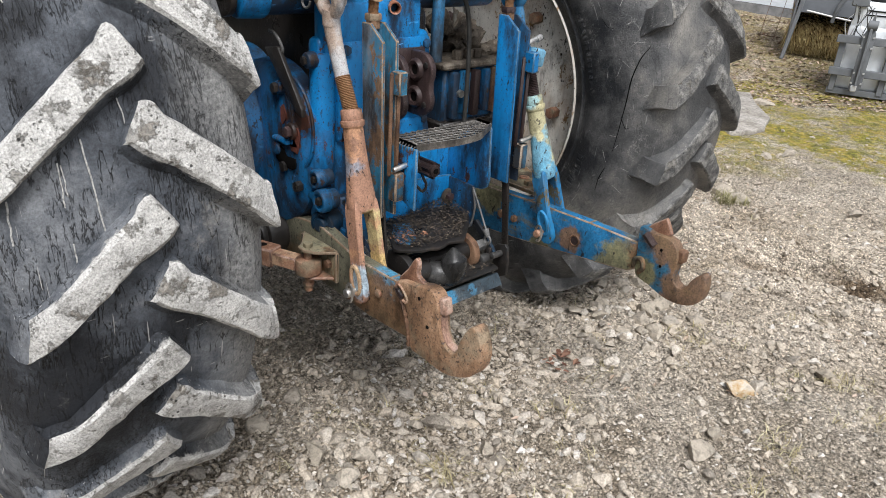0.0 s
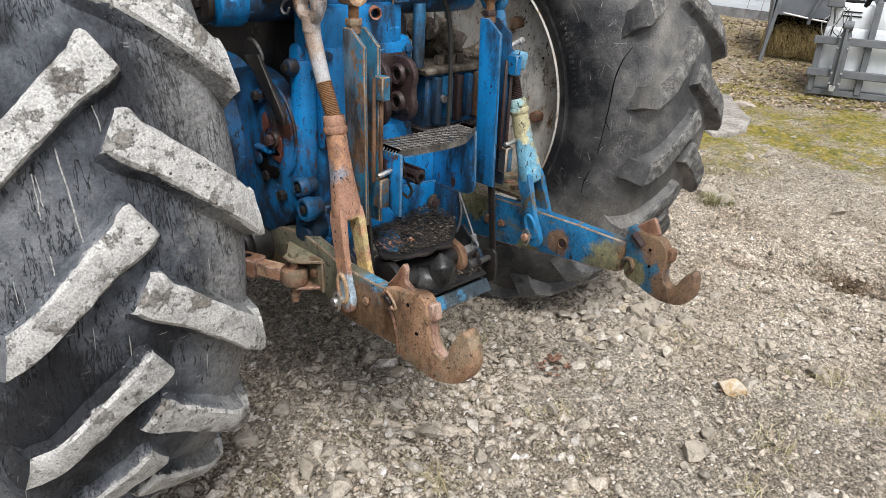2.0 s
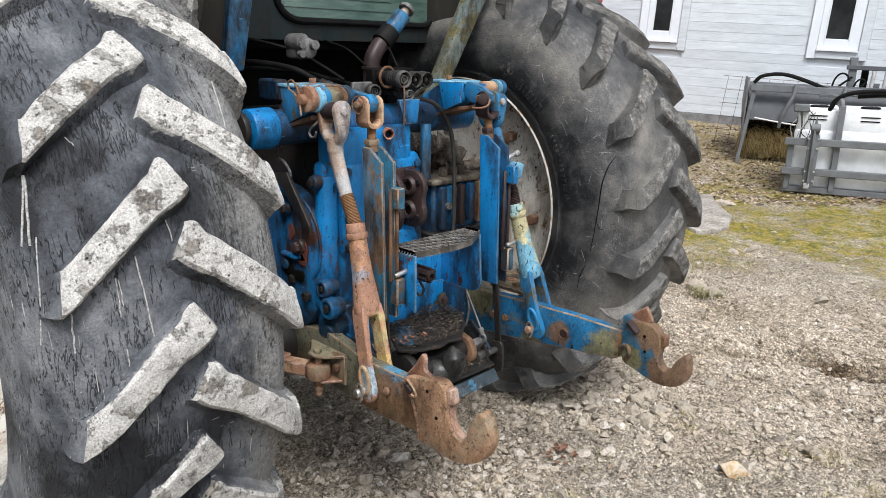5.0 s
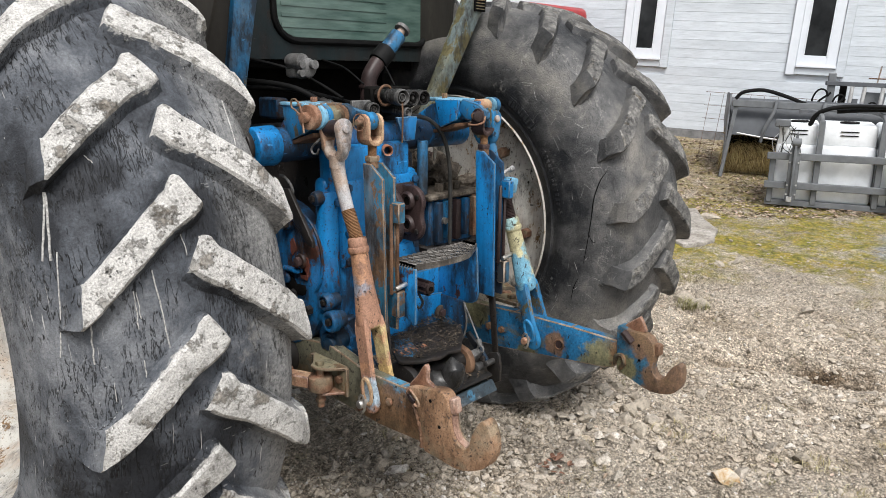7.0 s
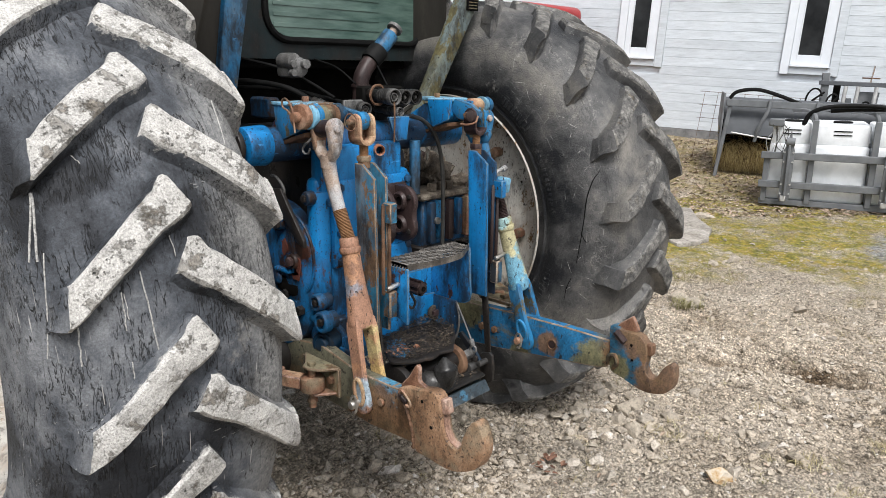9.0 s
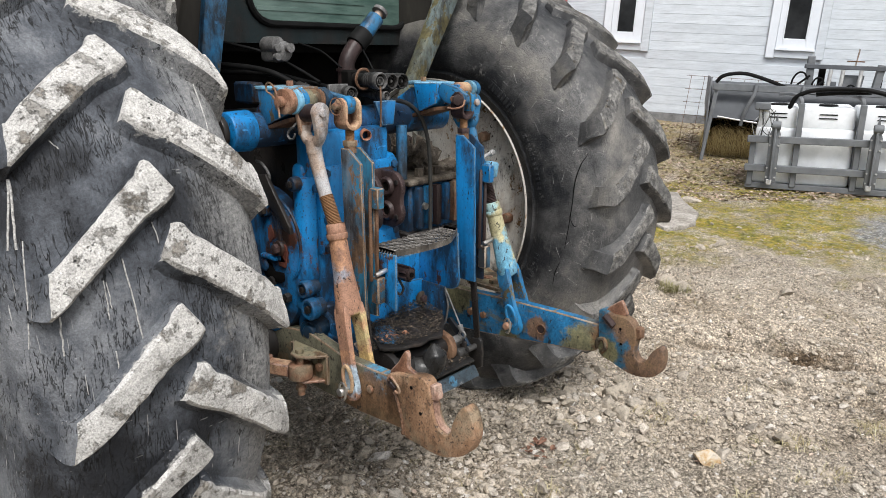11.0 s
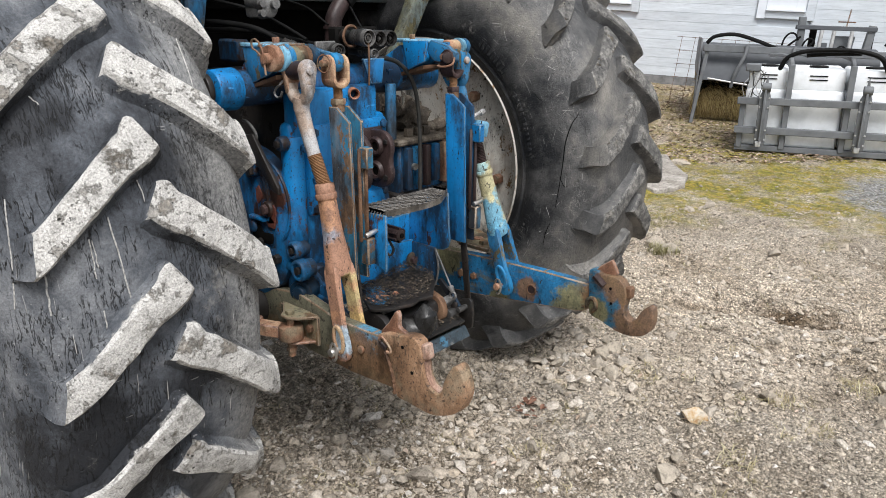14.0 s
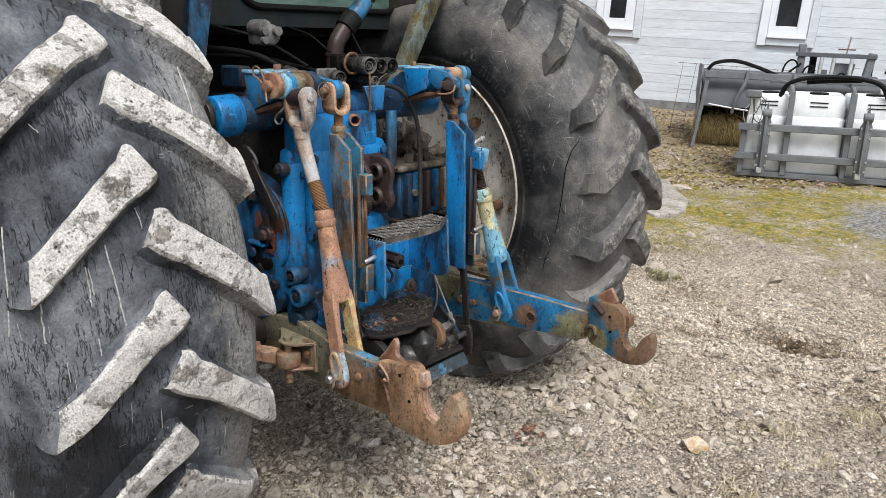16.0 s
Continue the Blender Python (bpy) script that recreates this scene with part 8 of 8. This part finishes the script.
rnd = random.Random(9)
green = [(2.30, -0.22, 0.06, 130, 0.06), (2.36, -0.28, 0.05, 90, 0.05), (0.80, -1.22, 0.03, 24, 0.015), (0.95, -1.18, 0.03, 24, 0.015)]
for k in range(900):
    d = rnd.uniform(4.5, 10.0)
    p = YARD + AHEAD * d + ASIDE * rnd.uniform(0.02, 0.72) * d
    if noise.noise((p.x * 0.9, p.y * 0.9, 6.0)) > -0.05:
        green.append((p.x, p.y, 0.07, 16, rnd.uniform(0.015, 0.04)))
blades("grass", green, ((0.0, (0.12, 0.115, 0.05)), (0.5, (0.22, 0.20, 0.09)), (1.0, (0.34, 0.30, 0.17))), "short mossy grass and moss tufts", "grass", 0.5)
straw = [(0.86, -0.84, 0.06, 60, 0.03), (1.0, -1.3, 0.06, 60, 0.03), (0.9, -1.45, 0.05, 40, 0.03), (-0.28, -0.78, 0.05, 50, 0.04), (0.2, -0.8, 0.05, 30, 0.03), (0.55, -1.3, 0.06, 50, 0.03), (0.3, -1.35, 0.05, 40, 0.03), (1.3, -1.5, 0.07, 80, 0.035)]
for k in range(160):
    d = rnd.uniform(1.2, 4.5)
    p = YARD + AHEAD * d + ASIDE * rnd.uniform(-0.4, 0.66) * d
    straw.append((p.x, p.y, 0.03, 10, 0.025))
blades("dry_grass", straw, ((0.0, (0.20, 0.16, 0.08)), (0.6, (0.34, 0.29, 0.16)), (1.0, (0.46, 0.42, 0.28))), "dry straw-coloured grass tufts in the gravel", "grass", 0.9)


def leaves(name, places, colours, label):
    rnd = random.Random(4)
    vs, fs = [], []
    for x, y, z, s in places:
        a = rnd.uniform(0, 6.28)
        u, v = Vector((math.cos(a), math.sin(a), rnd.uniform(-0.4, 0.4))), Vector((-math.sin(a), math.cos(a), rnd.uniform(-0.4, 0.4)))
        c = Vector((x, y, z))
        curl = rnd.uniform(0.1, 0.5) * s
        k = len(vs)
        vs += [c - u * s, c - u * 0.3 * s + v * 0.45 * s + Vector((0, 0, curl)), c + u * 0.5 * s + v * 0.38 * s + Vector((0, 0, curl * 0.7)), c + u * s + Vector((0, 0, curl * 0.3)),
               c + u * 0.5 * s - v * 0.38 * s + Vector((0, 0, curl)), c - u * 0.3 * s - v * 0.45 * s + Vector((0, 0, curl * 0.6)), c]
        fs += [(k, k + 1, k + 6), (k + 1, k + 2, k + 6), (k + 2, k + 3, k + 6), (k + 3, k + 4, k + 6), (k + 4, k + 5, k + 6), (k + 5, k, k + 6)]
    me = bpy.data.meshes.new(name)
    me.from_pydata(vs, [], fs)
    mm = Mat(name + "_leaf", 0.8)
    mm.color(mm.ramp(mm.island(), *colours))
    me.materials.append(mm.m)
    return tagged(new(name, me), label, "leaves", kind="stuff")


pl = []
for k in range(9500):
    d = rnd.uniform(6.6, 10.2)
    p = YARD + AHEAD * d + ASIDE * (rnd.uniform(0.02, 0.66) * d)
    if noise.noise((p.x * 0.8, p.y * 0.8, 12.0)) > -0.25 or d > 8:
        pl.append((p.x, p.y, rise(p.x, p.y) + 0.008, rnd.uniform(0.008, 0.03)))
for k in range(120):
    d = rnd.uniform(1.4, 6.0)
    p = YARD + AHEAD * d + ASIDE * (rnd.uniform(-0.1, 0.66) * d)
    pl.append((p.x, p.y, rise(p.x, p.y) + 0.01, rnd.uniform(0.008, 0.016)))
BROWN = ((0.0, (0.12, 0.09, 0.06)), (0.4, (0.23, 0.175, 0.12)), (0.65, (0.33, 0.25, 0.19)), (0.85, (0.40, 0.29, 0.22)), (1.0, (0.50, 0.42, 0.35)))
leaves("leaf_litter", pl, BROWN, "dry brown fallen leaves on the ground")
pl = [(0.36 + rnd.uniform(-0.05, 0.07), -0.66 + rnd.uniform(-0.04, 0.05), rise(0.36, -0.66) + 0.012 + rnd.uniform(0, 0.014), rnd.uniform(0.008, 0.018)) for k in range(22)]
leaves("red_leaves", pl, ((0.0, (0.12, 0.055, 0.035)), (1.0, (0.27, 0.15, 0.10))), "reddish-brown crumpled leaf on the gravel")
# rotting leaves and crumbs on the tray
def on_tray():
    while True:
        x, y = rnd.uniform(-0.29, 0.0), -0.432 - 0.18 * rnd.random() ** 1.2
        front_y = -0.575 - 0.055 * math.sin(math.pi * min(1, (x + 0.31) / 0.30)) if x < -0.1 else -0.60 + (x + 0.1) * 0.75
        if y > front_y and x > -0.24 - 0.5 * min(0.14, -0.43 - y):
            return x, y
pl = []
for k in range(2600):
    x, y = on_tray()
    heap_z = 0.022 * max(0, 1 - abs(x + 0.03) / 0.13) * max(0, 1 - (-0.43 - y) / 0.11)
    pl.append((x, y, 0.577 + heap_z + rnd.uniform(0, 0.010), rnd.uniform(0.0015, 0.0045)))
leaves("tray_debris", pl, ((0.0, (0.015, 0.012, 0.009)), (0.6, (0.040, 0.030, 0.021)), (0.9, (0.080, 0.060, 0.042)), (1.0, (0.14, 0.112, 0.082))), "dark rotting leaf crumbs on the tray")
pl = [(rnd.uniform(-0.31, 0.0), y, 0.466 + (y + 0.645) * 0.26, rnd.uniform(0.002, 0.007)) for y in [-0.64 + 0.13 * rnd.random() for k in range(700)]]
leaves("sill_debris", pl, ((0.0, (0.01, 0.009, 0.008)), (0.7, (0.05, 0.038, 0.027)), (1.0, (0.17, 0.125, 0.085))), "black oily crumbs on the hitch sill")
pl = [(-0.268 + rnd.uniform(-0.025, 0.045), -0.560 + rnd.uniform(-0.022, 0.03), 0.583 + rnd.uniform(0, 0.010), rnd.uniform(0.002, 0.006)) for k in range(30)]
pl += [(-0.20 + rnd.uniform(-0.01, 0.02), -0.555 + rnd.uniform(-0.01, 0.01), 0.583, 0.006) for k in range(5)]
leaves("red_leaves", pl, ((0.0, (0.13, 0.05, 0.026)), (1.0, (0.27, 0.135, 0.08))), "rust-red dead leaves on the tray")

# ---- pale machine parts beyond the wheel ----
m = Mat("dirty_white_concrete", 0.9)
m.color(m.ramp(m.noise(30, 6), (0.3, (0.40, 0.39, 0.36)), (0.7, (0.60, 0.59, 0.56))))
bm = plate(B(), [(-2.2, 0.6), (-0.60, 0.6), (-0.50, 3.5), (-2.2, 3.5)], 0.03, "z", -0.01, 0.005)
tagged(part("concrete_apron", bm, m.m), "pale dusty concrete apron beside the tractor", "slab")
skid = thing("white_rack", (-0.85, 1.2, 0.02), "white painted steel rack with bolts and a pipe", "rack")
part("side_panel", box(B(), (-0.98, 0.70, 0.02), (-0.72, 0.80, 0.14), 0.01, Matrix.Rotation(0.02, 4, "Z")), M["white_paint"], skid)
part("cross_tube", box(B(), (-1.1, 1.30, 0.02), (-0.60, 1.42, 0.22), 0.01), M["white_paint"], skid)
part("upright_tube", box(B(), (-0.72, 1.8, 0.02), (-0.62, 1.9, 0.8), 0.01), M["white_paint"], skid)
part("black_pipe", tube(B(), [(-1.05, 0.95, 0.06), (-0.9, 0.96, 0.075), (-0.78, 0.99, 0.07)], 0.03, 12), M["hose"], skid)
# red vehicle roof behind the wheel, in front of the house
m = Mat("red_car_paint", 0.3)
m.color(m.ramp(m.noise(4, 3), (0.3, (0.22, 0.012, 0.014)), (0.7, (0.34, 0.02, 0.02))))
car = thing("red_machine", (6.4, 4.2, 0.35), "red painted machine parked by the house", "machine")
part("body", box(B(), (5.9, 3.75, 0.6), (7.4, 5.2, 1.9), 0.08, seg=3), m.m, car)
part("roof", box(B(), (6.05, 3.80, 1.90), (7.4, 5.2, 2.14), 0.10, seg=3), m.m, car)
for x, y in ((6.1, 4.0), (7.2, 4.0), (6.1, 5.0), (7.2, 5.0)):
    part("wheel", lathe(B(), [(-0.1, 0.0), (-0.1, 0.34), (-0.06, 0.38), (0.06, 0.38), (0.1, 0.34), (0.1, 0.0)], 32, Matrix.Translation((x, y, 0.72))), M["rubber"], car)
